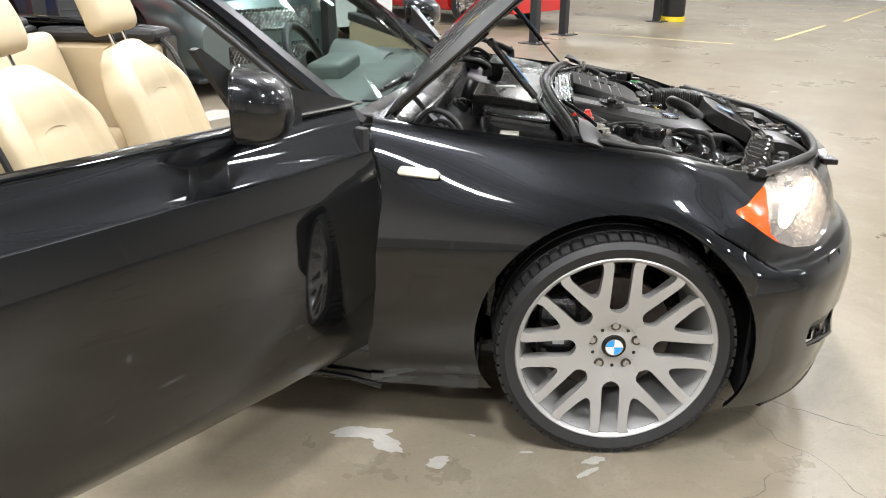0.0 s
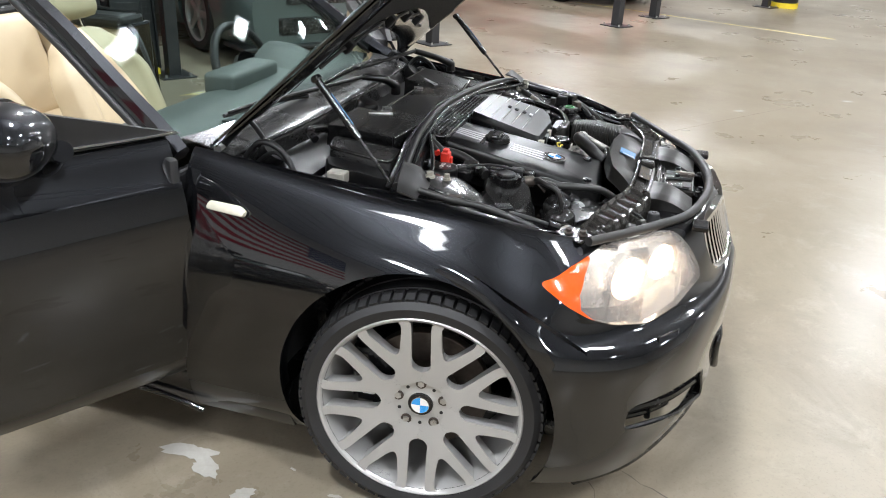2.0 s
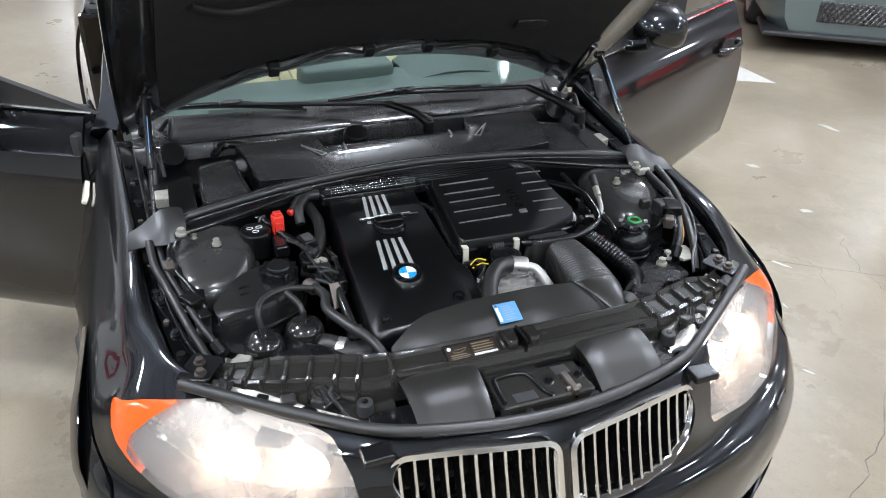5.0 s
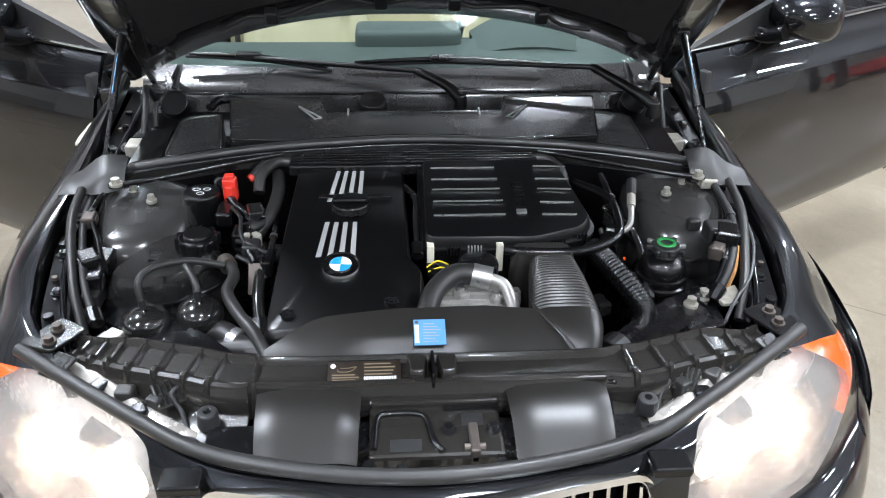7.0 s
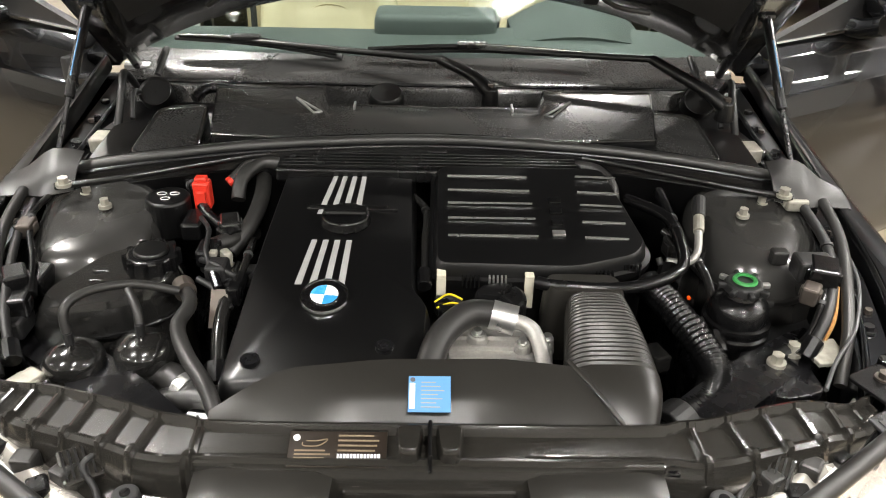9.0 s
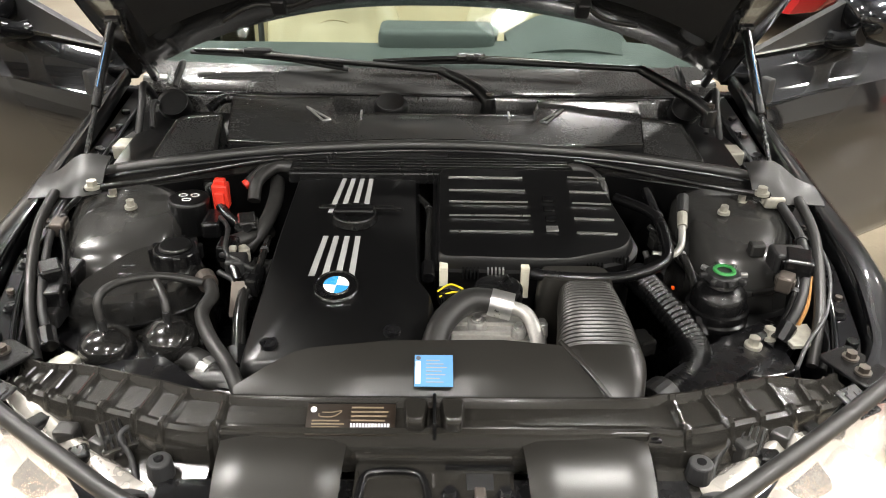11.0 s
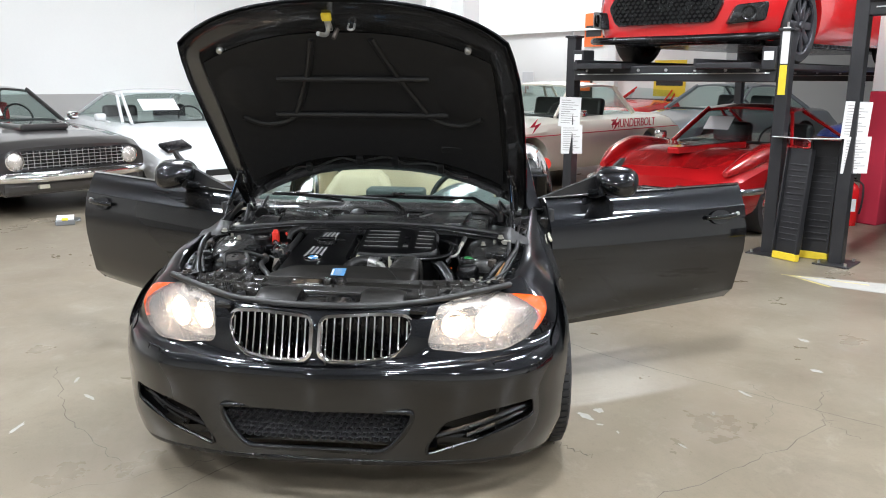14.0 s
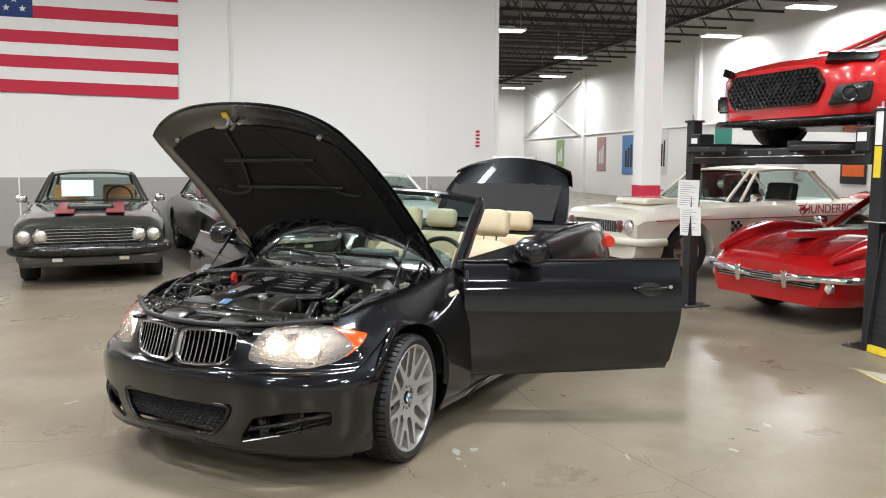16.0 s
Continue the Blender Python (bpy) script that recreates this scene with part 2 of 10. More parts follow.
def concrete_floor():
    """Sealed, worn concrete: cloudy tone, darker stains, fine speckle, patchy gloss, faint cracks."""
    m = bpy.data.materials.new("sealed_concrete")
    m.use_nodes = True
    t = m.node_tree
    b = t.nodes["Principled BSDF"]
    co = t.nodes.new("ShaderNodeTexCoord")

    def nz(scale, detail=5, rough=0.55, dist=0.0):
        n_ = t.nodes.new("ShaderNodeTexNoise")
        n_.inputs["Scale"].default_value, n_.inputs["Detail"].default_value = scale, detail
        n_.inputs["Roughness"].default_value, n_.inputs["Distortion"].default_value = rough, dist
        t.links.new(co.outputs["Object"], n_.inputs["Vector"])
        return n_.outputs["Fac"]

    def rng(x, a, c, lo=0.0, hi=1.0):
        n_ = t.nodes.new("ShaderNodeMapRange")
        for k, v in (("From Min", a), ("From Max", c), ("To Min", lo), ("To Max", hi)):
            n_.inputs[k].default_value = v
        t.links.new(x, n_.inputs["Value"])
        return n_.outputs["Result"]

    def mixc(f, a, c):
        n_ = t.nodes.new("ShaderNodeMix")
        n_.data_type = "RGBA"
        t.links.new(f, n_.inputs["Factor"])
        for k, v in (("A", a), ("B", c)):
            if isinstance(v, tuple):
                n_.inputs[k].default_value = (*v, 1)
            else:
                t.links.new(v, n_.inputs[k])
        return n_.outputs["Result"]

    base = mixc(rng(nz(0.45, 6, 0.6, 0.4), 0.30, 0.70), (0.178, 0.146, 0.102), (0.238, 0.208, 0.160))
    base = mixc(rng(nz(1.6, 8, 0.72, 0.5), 0.44, 0.70, 0, 0.62), base, (0.128, 0.104, 0.072))
    base = mixc(rng(nz(4.5, 9, 0.75, 0.6), 0.54, 0.72, 0, 0.42), base, (0.31, 0.285, 0.235))
    base = mixc(rng(nz(22, 6, 0.7), 0.55, 0.75, 0, 0.30), base, (0.11, 0.088, 0.060))
    base = mixc(rng(nz(110, 4), 0.55, 0.80, 0, 0.35), base, (0.09, 0.074, 0.052))
    t.links.new(base, b.inputs["Base Color"])
    t.links.new(rng(nz(1.3, 6, 0.65), 0.3, 0.7, 0.25, 0.37), b.inputs["Roughness"])
    b.inputs["Specular IOR Level"].default_value = 0.21
    bp = t.nodes.new("ShaderNodeBump")
    bp.inputs["Strength"].default_value, bp.inputs["Distance"].default_value = 0.07, 0.003
    t.links.new(nz(26, 6), bp.inputs["Height"])
    t.links.new(bp.outputs["Normal"], b.inputs["Normal"])
    return m


BLACK_PAINT = material("black_metallic_paint", (0.0088, 0.0095, 0.0112), 0.36, 0.92, coat=1.0, vary=0.12, scale=3, fine=1500, rough_vary=0.03)
BLACK_PAINT.node_tree.nodes["Principled BSDF"].inputs["Coat IOR"].default_value = 1.62
ENGINE_PLASTIC = material("black_engine_plastic", (0.0024, 0.0024, 0.0026), 0.32, vary=0.2, scale=5, fine=500, rough_vary=0.05, bump=0.06)
SATIN_PLASTIC = material("satin_black_plastic", (0.0035, 0.0035, 0.0038), 0.25, vary=0.2, scale=9, fine=60, rough_vary=0.05)
BLACK_METAL = material("black_primed_metal", (0.005, 0.005, 0.0058), 0.27, vary=0.25, scale=9, fine=60, rough_vary=0.06, coat=0.3)
RUBBER = material("tyre_rubber", (0.017, 0.017, 0.018), 0.58, vary=0.3, scale=20, fine=260, bump=0.15)
HOSE = material("grey_black_hose_rubber", (0.016, 0.0155, 0.015), 0.42, vary=0.3, scale=30, fine=200, bump=0.1)
SILVER = material("silver_alloy_paint", (0.47, 0.465, 0.455), 0.33, 0.45, coat=0.3, vary=0.06, scale=12, fine=400)
DIRTY_ALLOY = material("cast_aluminium", (0.42, 0.41, 0.39), 0.45, 0.7, vary=0.25, scale=40, fine=240, bump=0.4)
STEEL = material("zinc_plated_steel", (0.55, 0.55, 0.54), 0.32, 0.9, vary=0.15, scale=60, fine=300)
CHROME = material("chrome", (0.92, 0.92, 0.93), 0.10, 1.0, vary=0.03, rough_vary=0.03)
DARK_STEEL = material("dark_brake_steel", (0.10, 0.085, 0.075), 0.5, 0.8, vary=0.4, scale=30)
LEATHER = material("beige_leather", (0.50, 0.405, 0.265), 0.46, vary=0.08, scale=7, fine=420, bump=0.25)
LEATHER_SEAM = material("beige_stitched_seam", (0.36, 0.275, 0.16), 0.55, vary=0.1, scale=20, bump=0.2)
BLACK_TRIM = material("black_interior_trim", (0.010, 0.010, 0.0105), 0.48, vary=0.2, scale=15, fine=350, bump=0.25)
DASH_GREY = material("grey_green_dashboard", (0.070, 0.078, 0.073), 0.55, vary=0.12, scale=15, fine=350, bump=0.25)
FELT = material("black_hood_felt", (0.0088, 0.0088, 0.0098), 0.80, vary=0.3, scale=25, fine=700, bump=0.5)
CAR_GLASS = glass_material("car_glass", (0.72, 0.80, 0.78))
CLEAR = glass_material("clear_lens", (0.95, 0.94, 0.93), 0.03, 0.18)
AMBER = material("amber_lens", (0.80, 0.085, 0.008), 0.2, coat=0.8, vary=0.15, scale=40, emit=0.10)
WHITE_LENS = material("white_marker_lens", (0.58, 0.55, 0.45), 0.2, coat=0.6, vary=0.1, scale=40)
REFLECTOR = material("lamp_reflector", (0.66, 0.62, 0.57), 0.25, 0.6, vary=0.08, scale=30)
LAMP_ON = glow_material("lit_headlamp", (1.0, 0.80, 0.62), 60.0)
RING_ON = glow_material("lit_ring", (1.0, 0.74, 0.50), 9.0)
BLUE = material("roundel_blue", (0.03, 0.30, 0.72), 0.25, coat=0.8)
WHITE = material("white_enamel", (0.80, 0.80, 0.79), 0.3, coat=0.5)
PAPER = material("white_paper", (0.78, 0.78, 0.77), 0.8, vary=0.04)
INK = material("printed_ink", (0.10, 0.10, 0.11), 0.7)
NUT_ZINC = material("cream_zinc_nut", (0.34, 0.325, 0.28), 0.35, 0.4, vary=0.3, scale=90)
TOWER = material("waxed_black_steel", (0.027, 0.0265, 0.0255), 0.24, coat=0.4, vary=0.12, scale=6, fine=60, rough_vary=0.04)
LABEL_INK = material("faded_label_print", (0.16, 0.125, 0.08), 0.6, vary=0.2, scale=200)
STRIPE = material("pale_grey_stripe", (0.40, 0.40, 0.395), 0.35, 0.2, vary=0.05)
MESH_GREY = material("dark_grey_mesh_plastic", (0.05, 0.05, 0.052), 0.35, vary=0.1)
SCUTTLE = material("dressed_scuttle_plastic", (0.022, 0.0218, 0.0215), 0.27, coat=0.5, vary=0.12, scale=5, fine=300, rough_vary=0.08)
GLOSS_TRIM = material("dressed_black_plastic", (0.011, 0.0108, 0.0105), 0.20, coat=0.6, vary=0.15, scale=12, fine=300, rough_vary=0.06)
DUSTY = material("dusty_black_plastic", (0.0165, 0.0153, 0.0135), 0.23, coat=0.5, vary=0.10, scale=9, fine=90, rough_vary=0.035)
SNORKEL = material("grained_intake_plastic", (0.0165, 0.0155, 0.0138), 0.33, vary=0.12, scale=6, fine=700, rough_vary=0.05, bump=0.06)
LABEL_BLUE = material("light_blue_label", (0.11, 0.29, 0.54), 0.4, vary=0.05)
RED_CAP = material("red_plastic_cap", (0.62, 0.035, 0.02), 0.35, vary=0.1, scale=60)
GREEN = material("green_plastic_ring", (0.03, 0.24, 0.06), 0.35, vary=0.1, scale=60)
YELLOW = material("yellow_paint", (0.80, 0.60, 0.03), 0.5, vary=0.12, scale=15)
WORN_YELLOW = material("worn_yellow_line", (0.62, 0.52, 0.16), 0.6, color2=(0.36, 0.32, 0.22), scale=8, fine=60, spread=0.25)
CHIP = material("bare_pale_concrete", (0.36, 0.345, 0.315), 0.7, vary=0.12, scale=30, bump=0.4)
CRACK = material("dark_crack", (0.10, 0.085, 0.065), 0.8, vary=0.3, scale=20)
WALL_WHITE = material("white_painted_block_wall", (0.78, 0.77, 0.74), 0.75, vary=0.025, scale=0.8, fine=30, bump=0.1)
WALL_GREY = material("grey_painted_wall_base", (0.36, 0.345, 0.325), 0.7, vary=0.04, scale=1.5, fine=30, bump=0.1)
COLUMN_WHITE = material("white_gloss_column", (0.78, 0.78, 0.76), 0.45, vary=0.03, scale=2)
ROOF_DARK = material("dark_ribbed_roof_deck", (0.13, 0.122, 0.113), 0.7, vary=0.2, scale=3)
TRUSS = material("dark_bar_joist_steel", (0.045, 0.040, 0.037), 0.6, vary=0.2, scale=6)
LIFT_BLACK = material("black_powder_coated_steel", (0.022, 0.022, 0.024), 0.38, vary=0.2, scale=5, fine=150)
LIGHT_PANEL = glow_material("luminaire_diffuser", (0.98, 0.99, 1.0), LAMP_GLOW)
FLAG_RED = material("flag_red_cloth", (0.50, 0.025, 0.055), 0.85, vary=0.08, scale=5, fine=300, bump=0.2)
FLAG_WHITE = material("flag_white_cloth", (0.76, 0.75, 0.73), 0.85, vary=0.03, scale=5, fine=300, bump=0.2)
FLAG_BLUE = material("flag_blue_cloth", (0.025, 0.05, 0.17), 0.85, vary=0.08, scale=5, fine=300, bump=0.2)
FLOOR = concrete_floor()

# ------------------------------------------------------------------ the hall
CEILING_Z = 6.0


def slab(name, a0, a1, b0, b1, z0, z1, mat, label, category, bevel=0.0):
    ob = part(name, box(a0, a1, b0, b1, z0, z1, bevel), mat)
    ob.matrix_world = HALL_M
    return tagged(ob, label, category, kind="structure")


floor = slab("floor", -42, 26, -26, 40, -0.2, 0.0, FLOOR, "worn sealed beige concrete hall floor with cracks", "floor")
slab("wall_flag", -10.95, -10.6, -26, 4.28, 1.18, CEILING_Z + 1, WALL_WHITE, "white painted hall wall that carries the flag", "wall")
slab("wall_flag_base", -10.95, -10.595, -26, 4.28, 0, 1.18, WALL_GREY, "grey painted lower band of the white wall", "wall")
slab("wall_far", -41.3, -41, 4.28, 15, 0, CEILING_Z + 1, WALL_WHITE, "white far end wall of the hall", "wall")
slab("wall_posters", -41, -9, 15, 15.3, 0, CEILING_Z + 1, WALL_WHITE, "white side wall with framed car posters", "wall")
slab("wall_return", -9.3, -9, 15.3, 36, 0, CEILING_Z + 1, WALL_WHITE, "white painted return wall of the hall", "wall")
slab("wall_deep", -9, 18.3, 36, 36.3, 0, CEILING_Z + 1, WALL_WHITE, "white painted deep end wall of the hall", "wall")
# next two: out of view, set near so the paint mirrors bright walls
slab("unseen_wall_behind", 18.0, 18.3, -18, 36, 0, CEILING_Z + 1, WALL_WHITE, "unseen white wall added for the car paint to mirror", "wall")
slab("unseen_wall_side", -10.6, 18.0, -18.3, -18, 0, CEILING_Z + 1, WALL_WHITE, "unseen white side wall added for the car paint to mirror", "wall")
slab("wall_side_inner", -41, -10.95, 3.98, 4.28, 0, CEILING_Z + 1, WALL_WHITE, "white painted partition return wall", "wall")
slab("ceiling", -42, 26, -26.3, 40, CEILING_Z + 0.55, CEILING_Z + 0.75, ROOF_DARK, "dark ribbed steel roof deck", "ceiling")


def joists():
    """Open web bar joists under the deck, with their girders."""
    bm = bmesh.new()

    def bar(p, q, r):
        m, length = aim(p, q)
        c = bmesh.new()
        bmesh.ops.create_cube(c, size=1)
        for v in c.verts:
            v.co = Vector((v.co.x * r, v.co.y * r, (v.co.z + 0.5) * length))
        moved(c, m)
        me = bpy.data.meshes.new("tmp")
        c.to_mesh(me)
        c.free()
        bm.from_mesh(me)
        bpy.data.meshes.remove(me)

    lo, hi = CEILING_Z - 0.12, CEILING_Z + 0.5
    for a in np.arange(-39.5, 4, 1.5):
        b0, b1 = (4.4, 15.0) if a < -10.7 else (-16.0, 15.0)
        bar((a, b0, lo), (a, b1, lo), 0.07)
        bar((a, b0, hi), (a, b1, hi), 0.07)
        if a < -8:
            steps = int((b1 - max(b0, 4.4)) / 0.9)
            for k in range(steps):
                b = max(b0, 4.4) + k * 0.9
                bar((a, b, lo), (a, b + 0.45, hi), 0.035)
                bar((a, b + 0.45, hi), (a, b + 0.9, lo), 0.035)
    for b in (5.4, 12.6):
        bar((-40, b, lo - 0.1), (4, b, lo - 0.1), 0.12)
    ob = part("ceiling_joists", bm, TRUSS)
    ob.matrix_world = HALL_M
    return tagged(ob, "dark open web steel joists under the roof", "joists", kind="structure")


joists()


def luminaire(a, b, z, watts, along_u=True):
    m = Matrix.Translation(hall(a, b, z)) @ Matrix.Rotation(HALL + (math.pi / 2 if along_u else 0), 4, "Z")
    top = thing("high_bay_lamp", "bright white rectangular high bay ceiling lamp", "ceiling lamp", m, "hall ceiling lamps")
    part("housing", join(box(-0.62, 0.62, -0.23, 0.23, 0.0, 0.06, 0.012), box(-0.3, 0.3, -0.08, 0.08, 0.06, 0.13, 0.01), cyl((-0.5, 0, 0.06), (-0.5, 0, CEILING_Z + 0.55 - z), 0.006, segs=6), cyl((0.5, 0, 0.06), (0.5, 0, CEILING_Z + 0.55 - z), 0.006, segs=6)), COLUMN_WHITE, top)
    part("diffuser", box(-0.58, 0.58, -0.20, 0.20, -0.022, 0.0, 0.008), LIGHT_PANEL, top)
    if watts:
        data = bpy.data.lights.new("bay_light", "AREA")
        data.shape, data.size, data.size_y, data.energy, data.color = "RECTANGLE", 0.85, 0.30, watts, (0.97, 0.985, 1.0)
        lamp = new("bay_light", data)
        lamp.matrix_world = m @ Matrix.Translation((0, 0, -0.04))
    return top


for a, b in ((-19.5, 7.2), (-25.0, 11.5), (-31.5, 13.2), (-37.5, 13.2), (-19.0, 14.2), (-14.2, 13.8)):
    luminaire(a, b, 5.45, LAMP_WATTS * 1.7)
# all out of view; several added for paint highlights and lit walls behind
for a, b in ((-6.0, -4.5), (-6.0, 1.5), (-5.5, 8.0), (0.5, -4.5), (0.5, 1.2), (0.8, 7.0), (6.5, -4.0), (6.5, 2.0), (6.5, 8.5), (2.5, 13.5), (10.0, 15.0), (-5.0, -11.0), (12.5, -1.0), (12.5, 7.0), (3.2, -1.6), (3.4, 4.4), (-2.6, -1.8), (9.5, 4.8), (12.5, -8.5), (6.5, -10.5), (0.8, -11.0), (13.0, 14.0)):
    luminaire(a, b, 5.45, LAMP_WATTS * (0.9 if (a, b) in ((3.2, -1.6), (9.5, 4.8), (6.5, 2.0)) else 1.6))


def column(x, y):
    top = thing("column", "white square steel column with a red painted foot", "column", Matrix.Translation((x, y, 0)) @ Matrix.Rotation(HALL, 4, "Z"), kind="structure")
    part("shaft", box(-0.15, 0.15, -0.15, 0.15, 1.12, CEILING_Z + 0.5, 0.01), COLUMN_WHITE, top)
    part("foot", box(-0.155, 0.155, -0.155, 0.155, 0.0, 1.12, 0.012), FLAG_RED, top, "red painted foot")


column(-8.45, -0.22)


def flag():
    right, low, high, wide = -1.5, 2.55, 5.23, 3.87
    st = (high - low) / 13
    top = thing("wall_flag_cloth", "large striped flag of red, white and blue cloth", "flag", HALL_M @ Matrix.Translation((-10.6, right, low)) @ Matrix.Rotation(radians(-1.45), 4, "X") @ Matrix.Translation((0, -right, -low)))

    def cloth(b0, b1, z0, z1):
        rows = []
        nb = max(int((b1 - b0) / 0.12), 2)
        for i in range(nb + 1):
            b = b0 + (b1 - b0) * i / nb
            rows.append([Vector((0.03 + 0.012 * math.sin(b * 5 + z * 1.7) + 0.006 * math.sin(b * 17), b, z)) for z in (z0, (z0 + z1) / 2, z1)])
        return thick(skin(rows), 0.006)

    for k in range(13):
        z0 = low + k * st
        b0 = right - wide * (0.6 if k >= 6 else 1.0)
        smooth(part("stripe", cloth(b0, right, z0, z0 + st), FLAG_RED if k % 2 == 0 else FLAG_WHITE, top, "red cloth stripe" if k % 2 == 0 else "white cloth stripe"))
    smooth(part("canton", cloth(right - wide, right - wide * 0.6, low + 6 * st, high), FLAG_BLUE, top, "dark blue cloth field"))
    for r in range(9):
        for c in range(6 if r % 2 == 0 else 5):
            cy = right - wide * 0.6 - 0.15 - (c + (0 if r % 2 == 0 else 0.5)) * 0.25
            cz = low + 6 * st + 0.14 + r * 0.145
            pts = [(cy + 0.062 * (1 if k % 2 == 0 else 0.4) * math.sin(k * math.pi / 5), cz + 0.062 * (1 if k % 2 == 0 else 0.4) * math.cos(k * math.pi / 5)) for k in range(10)]
            bm = prism(pts, 0.052, 0.056)
            moved(bm, Matrix(((0, 0, 1, 0), (1, 0, 0, 0), (0, 1, 0, 0), (0, 0, 0, 1))))
            part("star", bm, FLAG_WHITE, top)


flag()

# ------------------------------------------------------------------ cars parked round the hall
def paint(name, color, metal=0.0, rough=0.3):
    return material(name, color, rough, metal, coat=1.0, vary=0.05, scale=300, fine=1500, rough_vary=0.03)


def wheel_at(parent, x, y, r, width, rim_r, rim_mat, spokes=5, side=1, chrome_cap=False):
    tyre = part("wheel", lathe([(rim_r, -width / 2), (r * 0.93, -width / 2), (r, -width * 0.36), (r, width * 0.36), (r * 0.93, width / 2), (rim_r, width / 2), (rim_r * 0.95, 0)], 36), RUBBER, parent, "black rubber tyre on its rim")
    tyre.location = (x, y, r)
    smooth(tyre, 50)
    o = side * width * 0.36
    bm = lathe([(rim_r, o + side * 0.03), (rim_r * 0.93, o + side * 0.02), (rim_r * 0.9, o - side * 0.05), (0.02, o - side * 0.06)], 36)
    for k in range(spokes):
        a = 2 * math.pi * k / spokes
        s = box(0.02, rim_r * 0.93, -0.035, 0.035, -0.012, 0.012, 0.008)
        moved(s, Matrix.Translation((0, o, 0)) @ Matrix.Rotation(-a, 4, "Y") @ Matrix.Rotation(math.pi / 2, 4, "X"))
        bm = join(bm, s)
    bm = join(bm, cyl((0, o - 0.01, 0), (0, o + side * 0.03, 0), 0.05, 0.035, 16))
    rim = part("rim", bm, rim_mat, tyre, "bright spoked rim")
    smooth(rim, 40)
    return tyre


def car(name, label, m, paint_mat, tops, widths, low, base, tyre_r, track, cabin, rim_mat=CHROME, rim_r=0.2, spokes=5, inside=BLACK_TRIM, roof_mat=None, dark_low=True, crease=0.0):
    """A parked car: lofted body with wheel arches, cabin of glass, pillars and roof, seats, wheels.
    Front axle at the origin, nose along +x; tops: (x, z) of the bonnet, belt and deck line; widths: (x, half width)."""
    top = thing(name, label, "car", m, "cars parked in the hall")
    tx, tz = zip(*sorted(tops))
    wx, ww = zip(*sorted(widths))
    rows = []
    for x in np.linspace(tx[0], tx[-1], 46):
        zt, w = float(np.interp(x, tx, tz)), float(np.interp(x, wx, ww))
        h = zt - low
        half = [(0.0, zt), (0.45 * w, zt - 0.006), (0.78 * w, zt - 0.022), (0.92 * w, zt - 0.06 * (1 - crease)), (0.985 * w, zt - 0.16 * h - 0.03), (w, zt - 0.42 * h), (0.992 * w, zt - 0.62 * h), (0.965 * w, low + 0.08), (0.90 * w, low)]
        ring = [Vector((x, -y, z)) for y, z in reversed(half)] + [Vector((x, y, z)) for y, z in half[1:]]
        rows.append(ring)
    bm = skin(rows, close_v=True, caps=True)
    body = part("body", bm, paint_mat, None)
    arches = []
    for ax in (0.0, -base):
        for s in (-1, 1):
            arches.append(cyl((ax, s * (track / 2 - 0.16), tyre_r), (ax, s * 1.3, tyre_r), tyre_r + 0.055, segs=28))
    x0, x1, x2, x3, zb, zr, wb, wr = cabin
    carve(body, *arches)
    body.parent = top
    body.matrix_basis = Matrix.Identity(4)
    smooth(body, 32)
    # cabin
    base_pts = [(x0, wb), (x3, wb)]
    lo = [Vector((x0, -wb * 0.92, zb)), Vector((x0 - 0.18, -wb, zb + 0.0)), Vector((x3 + 0.25, -wb, zb)), Vector((x3, -wb * 0.85, zb))]
    hi = [Vector((x1, -wr * 0.93, zr - 0.02)), Vector((x1 - 0.06, -wr, zr - 0.05)), Vector((x2 + 0.1, -wr, zr - 0.05)), Vector((x2, -wr * 0.9, zr - 0.03))]
    flip = lambda v: Vector((v.x, -v.y, v.z))  # noqa: E731
    ring_lo, ring_hi = lo + [flip(v) for v in reversed(lo)], hi + [flip(v) for v in reversed(hi)]
    glass = part("cabin_glass", skin([ring_lo, ring_hi], close_v=True), CAR_GLASS, top, "clear car windows")
    glass.visible_shadow = False
    rows = []
    for f in np.linspace(0, 1, 9):
        x = x1 + (x2 - x1) * f
        lift = 0.035 * math.sin(math.pi * min(max(f, 0), 1))
        rows.append([Vector((x + (0.03 if abs(g) > 0.8 else 0) * (1 if f < 0.5 else -1), g * wr * 1.02, zr - 0.045 * abs(g) ** 3 + lift)) for g in np.linspace(-1, 1, 9)])
    smooth(part("roof", thick(skin(rows), 0.03), roof_mat or paint_mat, top), 50)
    for a_, b_ in zip(lo, hi):
        for s in (0, 1):
            p, q = (a_, b_) if not s else (flip(a_), flip(b_))
            if a_ in (lo[1], lo[2]) and b_ in (hi[1], hi[2]):
                pass
            part("pillar", tube([p, q], 0.022, 8, curved=False), paint_mat, top)
    xm = (x1 + x2) / 2 + 0.1
    for s in (-1, 1):
        part("seat", join(box(xm - 0.25, xm + 0.25, s * 0.36 - 0.24, s * 0.36 + 0.24, low + 0.12, zb - 0.2, 0.05), moved(box(-0.08, 0.06, s * 0.36 - 0.24, s * 0.36 + 0.24, 0, zr - zb + 0.16, 0.05), Matrix.Translation((xm - 0.25, 0, zb - 0.35)) @ Matrix.Rotation(radians(-12), 4, "Y"))), inside, top)
    part("dashboard", box(x0 - 0.45, x0 - 0.1, -wb * 0.9, wb * 0.9, zb - 0.2, zb + 0.01, 0.04), BLACK_TRIM, top)
